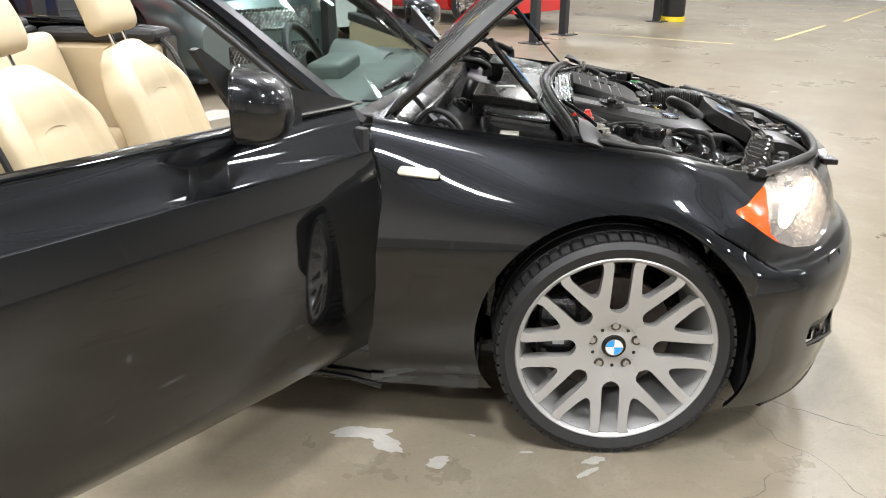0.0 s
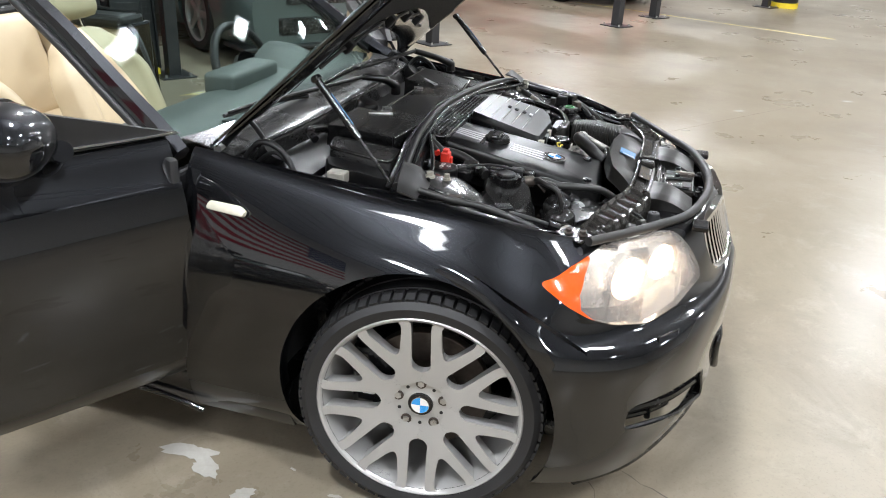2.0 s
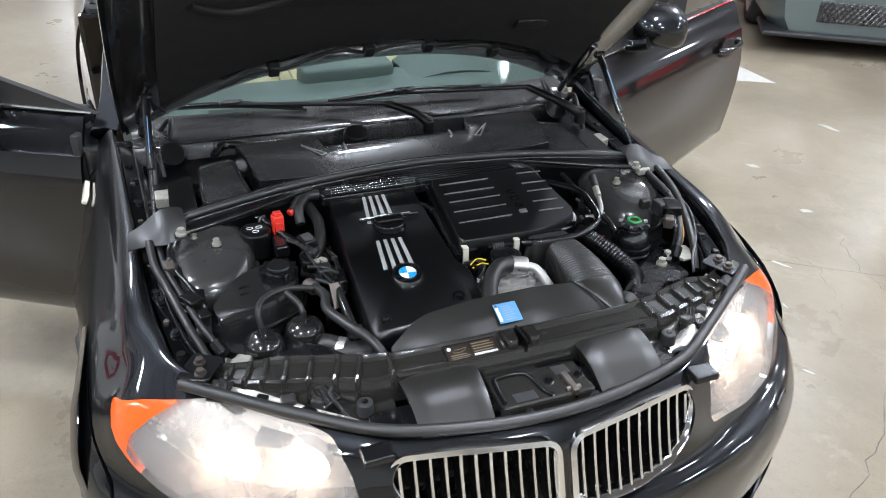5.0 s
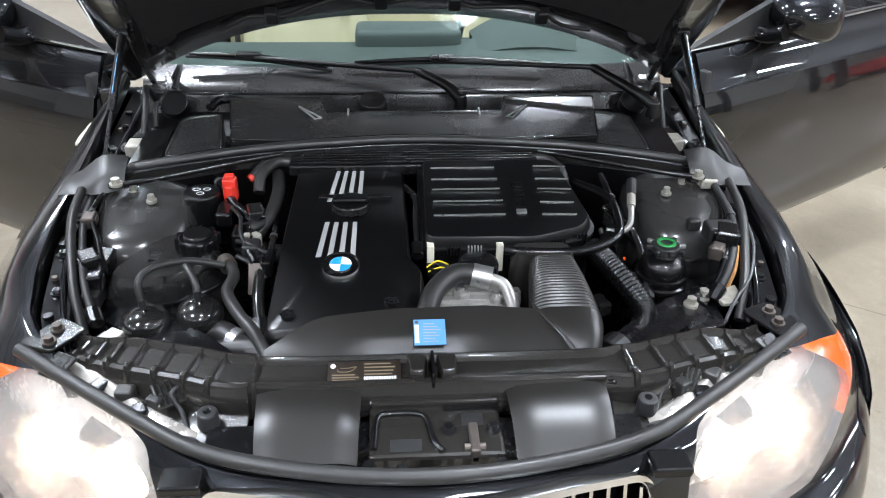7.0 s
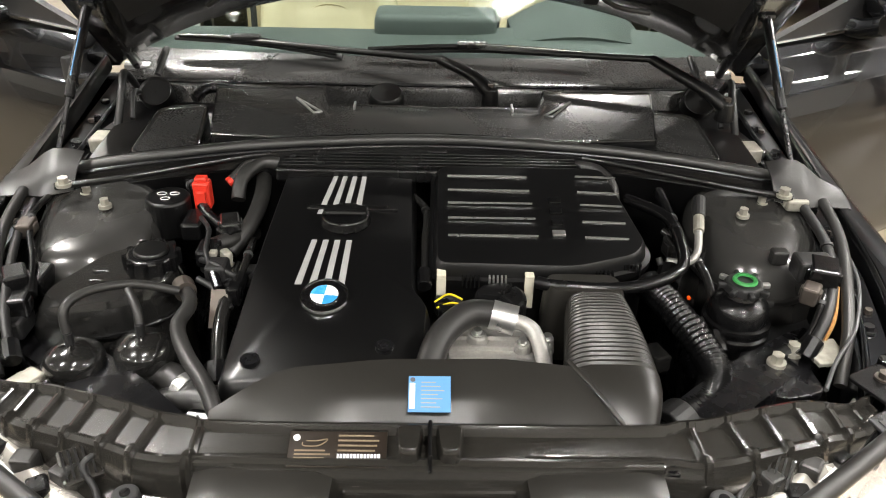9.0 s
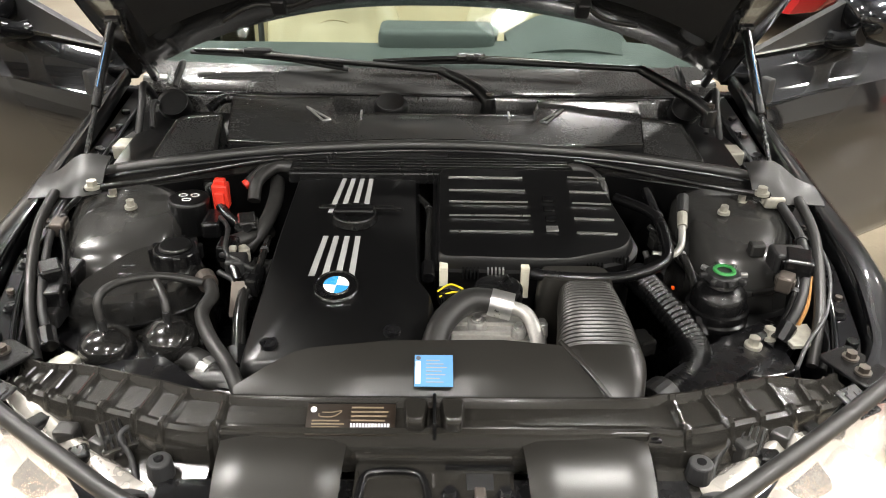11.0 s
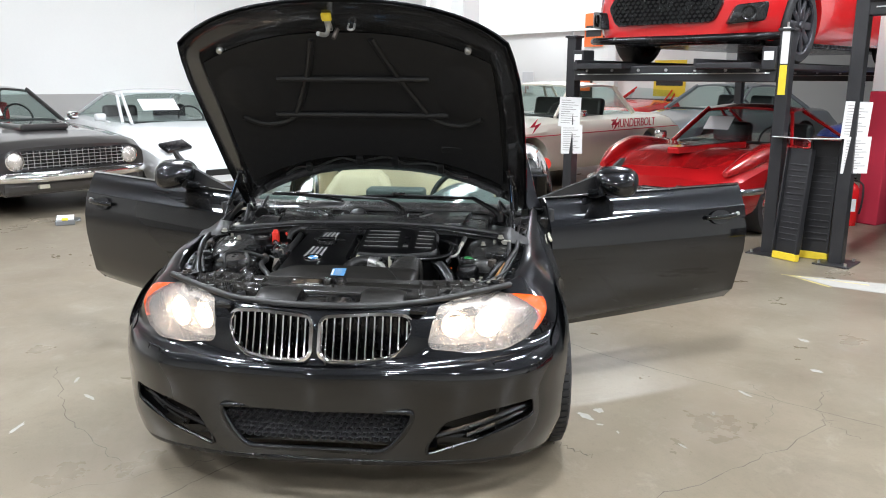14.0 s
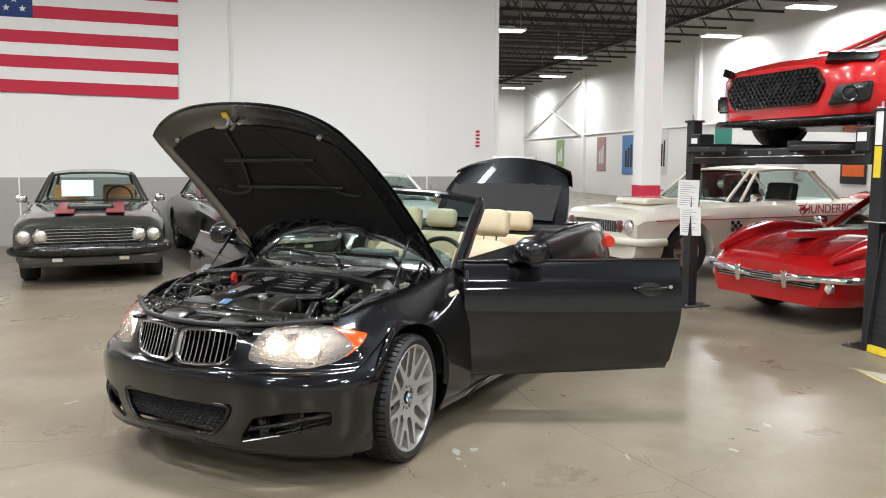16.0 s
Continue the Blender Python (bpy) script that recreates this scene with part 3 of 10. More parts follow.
    part("steering_wheel", moved(lathe([(0.165, 0), (0.18, 0.015), (0.195, 0), (0.18, -0.015), (0.165, 0)], 24, "x"), Matrix.Translation((x0 - 0.55, 0.36, zb + 0.02)) @ Matrix.Rotation(radians(-25), 4, "Y")), BLACK_TRIM, top)
    for ax in (0.0, -base):
        for s in (-1, 1):
            wheel_at(top, ax, s * track / 2, tyre_r, 0.21, rim_r, rim_mat, spokes, s)
    part("underbody", box(tx[0] + 0.3, tx[-1] - 0.25, -track / 2 + 0.12, track / 2 - 0.12, low - 0.03, low + 0.1, 0.02), BLACK_METAL, top)
    return top


def round_lamp(parent, x, y, z, r, mat=None, tilt=0):
    ob = part("headlight", join(lathe([(0.001, 0.035), (r * 0.5, 0.03), (r * 0.9, 0.014), (r, 0.0), (r, -0.03)], 24, "x")), mat or REFLECTOR, parent, "round glass headlight")
    ob.location = (x, y, z)
    ring = part("bezel", lathe([(r, -0.03), (r * 1.02, 0.012), (r * 1.14, 0.008), (r * 1.16, -0.03)], 24, "x"), CHROME, ob, "chrome bezel")
    smooth(ob), smooth(ring)
    return ob


def bar(name, parent, pts, r, mat, segs=10, flat=0.55, label=""):
    bm = tube(pts, r, segs, n=5)
    return smooth(part(name, bm, mat, parent, label), 60)


def place(x, y, degrees, z=0.0):
    return Matrix.Translation((x, y, z)) @ Matrix.Rotation(radians(degrees), 4, "Z")


def mirrors(parent, x, y, z, mat):
    for s in (-1, 1):
        smooth(part("door_mirror", join(box(x - 0.05, x + 0.05, s * y - 0.07, s * y + 0.07, z - 0.05, z + 0.05, 0.03, 3), cyl((x, s * (y - 0.12), z - 0.07), (x, s * y, z - 0.03), 0.015, segs=8)), mat, parent), 60)


def price_sheet(parent, x, y, z, w=0.42, h=0.26, tilt=-35):
    sheet = part("windscreen_sheet", moved(box(-0.002, 0.002, -w / 2, w / 2, -h / 2, h / 2), Matrix.Translation((x, y, z)) @ Matrix.Rotation(radians(tilt), 4, "Y")), PAPER, parent, "white paper sheet behind the windscreen")
    return sheet


def muscle_car(name, label, m, mat, quad, split_bumper, inside, stripe=None):
    """An American two door of the late sixties, nose with grille and chrome or painted bumper."""
    c = car(name, label, m, mat,
            tops=[(0.80, 0.74), (0.74, 0.80), (0.3, 0.855), (-0.4, 0.90), (-0.95, 0.925), (-2.6, 0.93), (-3.2, 0.92), (-3.85, 0.85), (-3.95, 0.7)],
            widths=[(0.80, 0.86), (0.5, 0.90), (-1.0, 0.915), (-2.8, 0.92), (-3.6, 0.88), (-3.95, 0.8)], low=0.24, base=2.75, tyre_r=0.325, track=1.52,
            cabin=(-0.75, -1.4, -2.45, -3.05, 0.92, 1.31, 0.74, 0.58), inside=inside)
    grille = part("grille", box(0.74, 0.815, -0.62, 0.62, 0.50, 0.70, 0.012), BLACK_METAL, c, "dark recessed front grille")
    for k in range(5):
        part("grille_bar", box(0.815, 0.822, -0.60, 0.60, 0.525 + k * 0.036, 0.531 + k * 0.036), STEEL, grille)
    for k in range(18):
        part("grille_upright", box(0.813, 0.819, -0.59 + k * 0.069, -0.584 + k * 0.069, 0.51, 0.69), STEEL if split_bumper else BLACK_METAL, grille)
    for s in (-1, 1):
        for dy in ((0.56, 0.74) if quad else (0.66,)):
            round_lamp(c, 0.825, s * dy, 0.60, 0.073 if quad else 0.088)
        part("turn_signal", box(0.80, 0.865, s * 0.38 - 0.06, s * 0.38 + 0.06, 0.30, 0.345, 0.012), WHITE_LENS, c)
    bar("front_bumper", c, [(0.45, -0.90, 0.43), (0.74, -0.86, 0.43), (0.86, -0.5, 0.43), (0.885, 0, 0.43), (0.86, 0.5, 0.43), (0.74, 0.86, 0.43), (0.45, 0.90, 0.43)], 0.06, CHROME if split_bumper else BLACK_METAL, label="front bumper bar")
    part("valance", box(0.55, 0.83, -0.80, 0.80, 0.24, 0.39, 0.05), mat, c)
    part("bonnet_scoop", moved(box(-0.5, 0.2, -0.28, 0.28, 0.86, 0.935, 0.03), Matrix.Identity(4)), mat, c)
    price_sheet(c, -1.02, -0.2, 1.09)
    mirrors(c, -0.95, 0.92, 0.96, CHROME)
    if stripe:
        for s in (-1, 1):
            part("bonnet_stripe", moved(box(-0.6, 0.62, s * 0.30 - 0.11, s * 0.30 + 0.11, 0.0, 0.012), Matrix.Translation((0, 0, 0.875)) @ Matrix.Rotation(radians(3.0), 4, "Y")), stripe, c, "dull red bonnet panel")
    return c


GREEN_BLACK = paint("dark_green_black_paint", (0.022, 0.024, 0.020))
CHARCOAL = paint("charcoal_paint", (0.028, 0.026, 0.025))
PEARL = paint("white_car_paint", (0.70, 0.71, 0.71))
CREAM = paint("cream_white_paint", (0.68, 0.64, 0.55))
RED_PAINT = paint("bright_red_paint", (0.60, 0.010, 0.012), 0.0, 0.25)
DEEP_RED = paint("deep_metallic_red_paint", (0.42, 0.008, 0.010), 0.2, 0.25)
GREY_GREEN = paint("grey_green_metallic_paint", (0.11, 0.14, 0.14), 0.5, 0.3)
MAROON = paint("maroon_paint", (0.10, 0.010, 0.012))
BLUE_PAINT = paint("dark_blue_paint", (0.02, 0.04, 0.22))
GREY_PAINT = paint("mid_grey_paint", (0.22, 0.23, 0.24), 0.4)
DULL_RED = material("dull_red_panel", (0.20, 0.03, 0.035), 0.4, vary=0.1)
RED_SEAT = material("red_vinyl", (0.22, 0.015, 0.015), 0.5)
TAN_SEAT = material("tan_vinyl", (0.42, 0.22, 0.08), 0.5)

muscle_car("muscle_car", "dark green-black classic two door with four round lamps", place(-3.40, -5.90, 51) @ Matrix.Diagonal((1, 0.94, 1, 1)), GREEN_BLACK, True, False, TAN_SEAT, DULL_RED)
muscle_car("muscle_car", "charcoal classic coupe with chrome bumper and red seats", place(-5.43, -4.84, 56) @ Matrix.Diagonal((1, 0.94, 1, 1)), CHARCOAL, False, True, RED_SEAT)


def sports_coupe():
    """A low white nineties coupe with slanted lamps."""
    c = car("sports_coupe", "white low nineties coupe with slanted head lamps", place(-6.9, -3.6, 46), PEARL,
            tops=[(0.92, 0.42), (0.86, 0.56), (0.5, 0.70), (0.0, 0.80), (-0.6, 0.87), (-2.4, 0.92), (-3.2, 0.90), (-3.45, 0.7)],
            widths=[(0.92, 0.62), (0.75, 0.80), (0.3, 0.88), (-2.2, 0.90), (-3.45, 0.8)], low=0.20, base=2.45, tyre_r=0.32, track=1.5,
            cabin=(-0.45, -1.2, -1.9, -3.0, 0.86, 1.25, 0.72, 0.56), rim_mat=SILVER, rim_r=0.215)
    for s in (-1, 1):
        smooth(part("headlight", moved(box(-0.10, 0.10, -0.17, 0.17, -0.02, 0.03, 0.015), Matrix.Translation((0.68, s * 0.56, 0.635)) @ Matrix.Rotation(radians(24), 4, "Y") @ Matrix.Rotation(radians(s * -14), 4, "Z")), BLACK_METAL, c, "slanted dark glazed headlight"))
        part("turn_signal", box(0.80, 0.90, s * 0.56 - 0.06, s * 0.56 + 0.06, 0.45, 0.49, 0.015), AMBER, c)
        part("fog_lamp", box(0.80, 0.905, s * 0.45 - 0.12, s * 0.45 + 0.12, 0.29, 0.34, 0.01), REFLECTOR, c)
    part("air_intake", box(0.78, 0.925, -0.30, 0.30, 0.28, 0.36, 0.01), BLACK_TRIM, c)
    mirrors(c, -0.85, 0.93, 0.93, PEARL)
    price_sheet(c, -0.85, -0.15, 1.08, 0.5, 0.25, -55)


sports_coupe()


def drag_sedan():
    """A cream mid-sixties two door with red lettering along its side."""
    c = car("drag_race_sedan", "cream white mid-sixties race car with red lettering", place(-7.45, 0.04, -38), CREAM,
            tops=[(0.78, 0.80), (0.70, 0.86), (0.2, 0.90), (-0.8, 0.95), (-2.8, 0.96), (-3.6, 0.94), (-3.95, 0.80)],
            widths=[(0.78, 0.86), (0.4, 0.90), (-2.6, 0.93), (-3.95, 0.85)], low=0.26, base=2.93, tyre_r=0.34, track=1.46,
            cabin=(-0.75, -1.25, -2.35, -2.85, 0.95, 1.38, 0.76, 0.62), rim_mat=STEEL)
    grille = part("grille", box(0.72, 0.795, -0.56, 0.56, 0.58, 0.72, 0.01), BLACK_METAL, c)
    for k in range(22):
        part("grille_upright", box(0.795, 0.805, -0.54 + k * 0.05, -0.532 + k * 0.05, 0.59, 0.71), STEEL, grille)
    for s in (-1, 1):
        round_lamp(c, 0.80, s * 0.72, 0.66, 0.085)
        round_lamp(c, 0.80, s * 0.545, 0.66, 0.075, MAROON)
    bar("front_bumper", c, [(0.4, -0.91, 0.48), (0.74, -0.87, 0.48), (0.84, 0, 0.48), (0.74, 0.87, 0.48), (0.4, 0.91, 0.48)], 0.055, CREAM)
    part("bonnet_scoop", box(-0.45, 0.25, -0.35, 0.35, 0.90, 0.99, 0.04), CREAM, c)
    part("side_stripe", box(-3.7, 0.55, 0.925, 0.934, 0.735, 0.747), FLAG_RED, c, "thin red coach line")
    text("THUNDERBOLT", 0.17, FLAG_RED, c, Matrix.Translation((-2.35, 0.945, 0.78)) @ Matrix.Rotation(math.pi, 4, "Z") @ Matrix.Rotation(radians(90), 4, "X"), "side_lettering")
    for k, (x, z) in enumerate(((0.1, 0.86), (-1.75, 0.82))):
        bm = prism([(0, 0.0), (0.16, 0.10), (0.10, 0.02), (0.24, 0.05), (0.06, -0.08), (0.12, 0.0)], 0, 0.006)
        part("lightning_mark", moved(bm, Matrix.Translation((x, 0.938, z)) @ Matrix.Rotation(math.pi, 4, "Z") @ Matrix.Rotation(radians(90), 4, "X")), FLAG_RED, c)
    for i in range(4):
        for j in range(3):
            if (i + j) % 2 == 0:
                part("chequer_mark", box(-0.62 - 0.045 * (i + 1), -0.62 - 0.045 * i, 0.934, 0.942, 0.58 + 0.045 * j, 0.625 + 0.045 * j), BLACK_TRIM, c)
    mirrors(c, -1.0, 0.95, 1.0, CHROME)


def text(body, size, mat, parent, m, name, extrude=0.002):
    cu = bpy.data.curves.new(name, "FONT")
    cu.body, cu.size, cu.extrude, cu.align_x = body, size, extrude, "CENTER"
    tmp = new("tmp_text", cu)
    bpy.context.view_layer.update()
    me = bpy.data.meshes.new_from_object(tmp.evaluated_get(bpy.context.evaluated_depsgraph_get()))
    bpy.data.objects.remove(tmp)
    bpy.data.curves.remove(cu)
    me.materials.clear()
    me.materials.append(mat)
    ob = new(name, me)
    ob.parent = parent
    ob.matrix_basis = m
    return ob


drag_sedan()


def fibreglass_coupe():
    """A red sixties two seater with a sharp beak nose and split chrome bumpers."""
    c = car("classic_sports_car", "deep red sixties two seat sports car with split chrome bumpers", place(-5.15, 2.40, -36) @ Matrix.Scale(0.95, 4), DEEP_RED,
            tops=[(0.88, 0.60), (0.80, 0.66), (0.3, 0.80), (0.0, 0.84), (-0.5, 0.83), (-1.0, 0.84), (-2.2, 0.88), (-3.0, 0.82), (-3.35, 0.68)],
            widths=[(0.88, 0.66), (0.7, 0.80), (0.2, 0.88), (-1.0, 0.86), (-2.4, 0.88), (-3.35, 0.7)], low=0.24, base=2.49, tyre_r=0.32, track=1.42,
            cabin=(-0.72, -1.3, -1.85, -3.0, 0.83, 1.22, 0.68, 0.50), inside=BLACK_TRIM)
    for s in (-1, 1):
        smooth(part("fender_peak", moved(tube([(-0.75, s * 0.74, 0.80), (-0.3, s * 0.74, 0.80), (0.05, s * 0.74, 0.805), (0.45, s * 0.72, 0.745), (0.8, s * 0.66, 0.66)], 0.09, 12, radii=[0.04, 0.10, 0.11, 0.09, 0.03]), Matrix.Identity(4)), DEEP_RED, c), 60)
        bar("front_bumper", c, [(0.50, s * 0.90, 0.50), (0.80, s * 0.80, 0.50), (0.93, s * 0.45, 0.49), (0.90, s * 0.14, 0.46)], 0.035, CHROME, label="chrome quarter bumper")
        part("bumper_guard", cyl((0.93, s * 0.28, 0.38), (0.95, s * 0.28, 0.54), 0.025, 0.03, 12, 0.008), CHROME, c)
        round_lamp(c, 0.84, s * 0.66, 0.42, 0.05, WHITE_LENS)
    part("grille", box(0.6, 0.90, -0.62, 0.62, 0.40, 0.50, 0.03), BLACK_METAL, c)
    for k in range(4):
        part("grille_bar", box(0.9, 0.907, -0.58, 0.58, 0.41 + 0.022 * k, 0.416 + 0.022 * k), STEEL, c)
    part("bonnet_stinger", prism([(0.55, -0.06), (-0.75, -0.24), (-0.75, 0.24), (0.55, 0.06)], 0.80, 0.865, 0.02), DEEP_RED, c)
    part("bonnet_band", prism([(0.2, -0.085), (-0.7, -0.20), (-0.7, 0.20), (0.2, 0.085)], 0.860, 0.869), BLACK_METAL, c, "black bonnet band")
    price_sheet(c, -1.0, -0.2, 1.04, 0.3, 0.22, -50)
    mirrors(c, -0.95, 0.9, 0.88, CHROME)


fibreglass_coupe()


def modern_coupe(z):
    """A red modern performance coupe on the lift, with a broad honeycomb grille."""
    c = car("performance_coupe", "bright red modern performance coupe raised on the lift", place(-5.22, 2.46, -40, z), RED_PAINT,
            tops=[(0.86, 0.70), (0.82, 0.735), (0.55, 0.80), (0.0, 0.90), (-0.6, 0.96), (-2.4, 1.0), (-3.3, 1.02), (-3.8, 0.85)],
            widths=[(0.86, 0.58), (0.82, 0.70), (0.72, 0.81), (0.5, 0.89), (0.2, 0.92), (-2.6, 0.94), (-3.8, 0.85)], low=0.20, base=2.76, tyre_r=0.345, track=1.60,
            cabin=(-0.55, -1.45, -2.3, -3.3, 0.96, 1.36, 0.78, 0.60), rim_mat=material("dark_rim", (0.09, 0.09, 0.10), 0.3, 0.8), rim_r=0.26, spokes=10)
    mesh = part("grille", prism(rounded([(-0.50, 0.40), (0.50, 0.40), (0.58, 0.56), (0.48, 0.70), (-0.48, 0.70), (-0.58, 0.56)], 0.04), 0, 0.06), BLACK_METAL, c, "black honeycomb grille")
    turn = Matrix(((0, 0, 1, 0), (1, 0, 0, 0), (0, 1, 0, 0), (0, 0, 0, 1)))
    mesh.matrix_basis = Matrix.Translation((0.835, 0, -0.045)) @ turn
    hexes = bmesh.new()
    for i in range(20):
        for j in range(8):
            y, zz = -0.50 + 0.053 * i + (0.026 if j % 2 else 0), 0.415 + 0.036 * j
            if abs(y) < 0.52 - 0.9 * abs(zz - 0.55) * 0.35:
                hexes = join(hexes, moved(lathe([(0.026, 0.06), (0.03, 0.072), (0.024, 0.066), (0.026, 0.06)], 6, "z"), Matrix.Translation((y, zz, 0))))
    tagged(part("honeycomb", hexes, SATIN_PLASTIC, mesh), kind="stuff")
    for s in (-1, 1):
        smooth(part("headlight", moved(prism(rounded([(-0.20, -0.035), (0.17, -0.045), (0.22, 0.03), (-0.18, 0.045)], 0.02), -0.02, 0.05, 0.01), Matrix.Translation((0.735, s * 0.70, 0.705)) @ Matrix.Rotation(radians(s * 50), 4, "Z") @ Matrix.Rotation(radians(-22), 4, "Y") @ turn), SATIN_PLASTIC, c, "slim dark headlight"))
        smooth(part("corner_intake", moved(prism(rounded([(-0.17, -0.09), (0.15, -0.06), (0.17, 0.10), (-0.10, 0.07)], 0.03), -0.02, 0.06, 0.01), Matrix.Translation((0.765, s * 0.735, 0.415)) @ Matrix.Rotation(radians(s * 40), 4, "Z") @ (turn if s > 0 else turn @ Matrix.Diagonal((-1, 1, 1, 1)))), BLACK_METAL, c, "black corner air intake"))
        smooth(part("intake_ring", moved(lathe([(0.055, 0.05), (0.062, 0.075), (0.048, 0.07), (0.055, 0.05)], 20, "x"), Matrix.Translation((0.765, s * 0.735, 0.415)) @ Matrix.Rotation(radians(s * 40), 4, "Z")), SATIN_PLASTIC, c))
    bar("splitter", c, [(0.45, -0.92, 0.24), (0.80, -0.78, 0.22), (0.92, 0, 0.21), (0.80, 0.78, 0.22), (0.45, 0.92, 0.24)], 0.035, SATIN_PLASTIC)
    mirrors(c, -0.75, 0.98, 1.0, RED_PAINT)


def grey_sedan():
    """A grey-green sedan with a wide diamond mesh grille."""
    c = car("sports_sedan", "grey-green sedan with bright diamond mesh grilles", place(-3.35, 4.95, -35), GREY_GREEN,
            tops=[(0.88, 0.66), (0.84, 0.76), (0.5, 0.84), (-0.5, 0.96), (-2.6, 1.02), (-3.6, 1.06), (-3.9, 0.85)],
            widths=[(0.88, 0.74), (0.7, 0.88), (0.3, 0.92), (-3.9, 0.88)], low=0.17, base=2.88, tyre_r=0.34, track=1.57,
            cabin=(-0.6, -1.4, -2.5, -3.3, 0.98, 1.42, 0.78, 0.6), rim_mat=SILVER, rim_r=0.25)
    for z0, z1, w0, w1 in ((0.50, 0.70, 0.30, 0.42), (0.24, 0.40, 0.45, 0.50)):
        g = part("grille", box(0.80, 0.885, -w1, w1, z0, z1, 0.012), BLACK_METAL, c)
        bm = bmesh.new()
        for i in range(int(w1 * 2 / 0.04)):
            for j in range(int((z1 - z0) / 0.028)):
                y, zz = -w1 + 0.03 + i * 0.04 + (0.02 if j % 2 else 0), z0 + 0.02 + j * 0.028
                if abs(y) < w1 - 0.02:
                    bm = join(bm, moved(lathe([(0.015, 0.888), (0.019, 0.895), (0.022, 0.888), (0.015, 0.888)], 4, "x"), Matrix.Translation((0, y, zz))))
        part("mesh", bm, CHROME, g, "bright diamond mesh")
    for s in (-1, 1):
        smooth(part("headlight", moved(box(-0.05, 0.03, -0.13, 0.13, -0.10, 0.10, 0.03), Matrix.Translation((0.80, s * 0.66, 0.66)) @ Matrix.Rotation(radians(s * 30), 4, "Z")), REFLECTOR, c, "tall stacked headlight"))
        round_lamp(c, 0.83, s * 0.68, 0.31, 0.045)
    part("lip", box(0.5, 0.95, -0.86, 0.86, 0.13, 0.17, 0.015), BLACK_TRIM, c)
    mirrors(c, -0.8, 0.98, 1.0, GREY_GREEN)


grey_sedan()

# plain cars that show only in part behind the others
FAR = dict(tops=[(0.82, 0.66), (0.7, 0.76), (-0.5, 0.92), (-2.6, 0.95), (-3.5, 0.93), (-3.8, 0.75)], widths=[(0.82, 0.76), (0.4, 0.88), (-3.8, 0.84)], low=0.22, base=2.7, tyre_r=0.33, track=1.5, cabin=(-0.6, -1.3, -2.3, -3.1, 0.93, 1.36, 0.74, 0.58))
car("parked_car", "grey parked sedan behind the lifts", place(-11.2, 3.2, -50), GREY_PAINT, **FAR)
car("parked_car", "dark blue parked car behind the lifts", place(-9.6, 6.2, -50), BLUE_PAINT, **FAR)
car("parked_car", "white parked car behind the lifts", place(-8.6, 8.2, -50), PEARL, **FAR)
car("parked_car", "red low parked car beyond the lifts", place(-1.0, 11.0, -35), RED_PAINT, **FAR)
car("parked_car", "white parked car beyond the lifts", place(-3.4, 8.2, -35), PEARL, **FAR)
car("parked_car", "bright red parked car far down the hall", place(-17.5, 3.2, -45), RED_PAINT, **FAR)


def vintage_van(x, y):
    """A tall maroon pre-war saloon far back."""
    top = thing("vintage_saloon", "tall maroon vintage saloon far down the hall", "car", place(x, y, 20), "cars parked in the hall")
    part("body", box(-1.6, 0.3, -0.75, 0.75, 0.4, 1.2, 0.08), MAROON, top)
    part("cabin", box(-1.6, 0.0, -0.70, 0.70, 1.2, 1.85, 0.1), MAROON, top)
    for s in (-1, 1):
        for k in range(2):
            part("window", box(-1.45 + 0.72 * k, -0.85 + 0.72 * k, s * 0.695 - 0.012, s * 0.695 + 0.012, 1.3, 1.65, 0.01), SATIN_PLASTIC, top)
        wheel_at(top, 0.5, s * 0.7, 0.38, 0.15, 0.28, SILVER, 12, s)
        wheel_at(top, -1.3, s * 0.7, 0.38, 0.15, 0.28, SILVER, 12, s)
        round_lamp(top, 0.95, s * 0.35, 0.9, 0.11)
    for k in range(2):
        part("windscreen", box(-0.005, 0.015, -0.62 + 0.64 * k, -0.02 + 0.64 * k, 1.3, 1.65, 0.005), SATIN_PLASTIC, top)
    part("bonnet", box(0.3, 1.0, -0.35, 0.35, 0.5, 1.15, 0.08), MAROON, top)


vintage_van(-19.5, -0.8)


# ------------------------------------------------------------------ car lifts
def lift_post(parent, x, y, h):
    """A square lift post with its base plate, bolts and notched ladder."""
    p = part("post", join(box(-0.055, 0.055, -0.05, 0.05, 0.0, h, 0.006), box(-0.07, 0.07, -0.065, 0.065, h - 0.02, h, 0.004)), LIFT_BLACK, parent)
    p.location = (x, y, 0)
    part("base_plate", box(-0.16, 0.16, -0.14, 0.14, 0.0, 0.012, 0.003), LIFT_BLACK, p)
    for s in (-1, 1):
        for t in (-1, 1):
            part("bolt", cyl((0.12 * s, 0.10 * t, 0.012), (0.12 * s, 0.10 * t, 0.035), 0.012, segs=6), STEEL, p)
    part("pulley_bolt", cyl((0.03, 0, h), (0.03, 0, h + 0.05), 0.01, segs=8), STEEL, p)
    return p


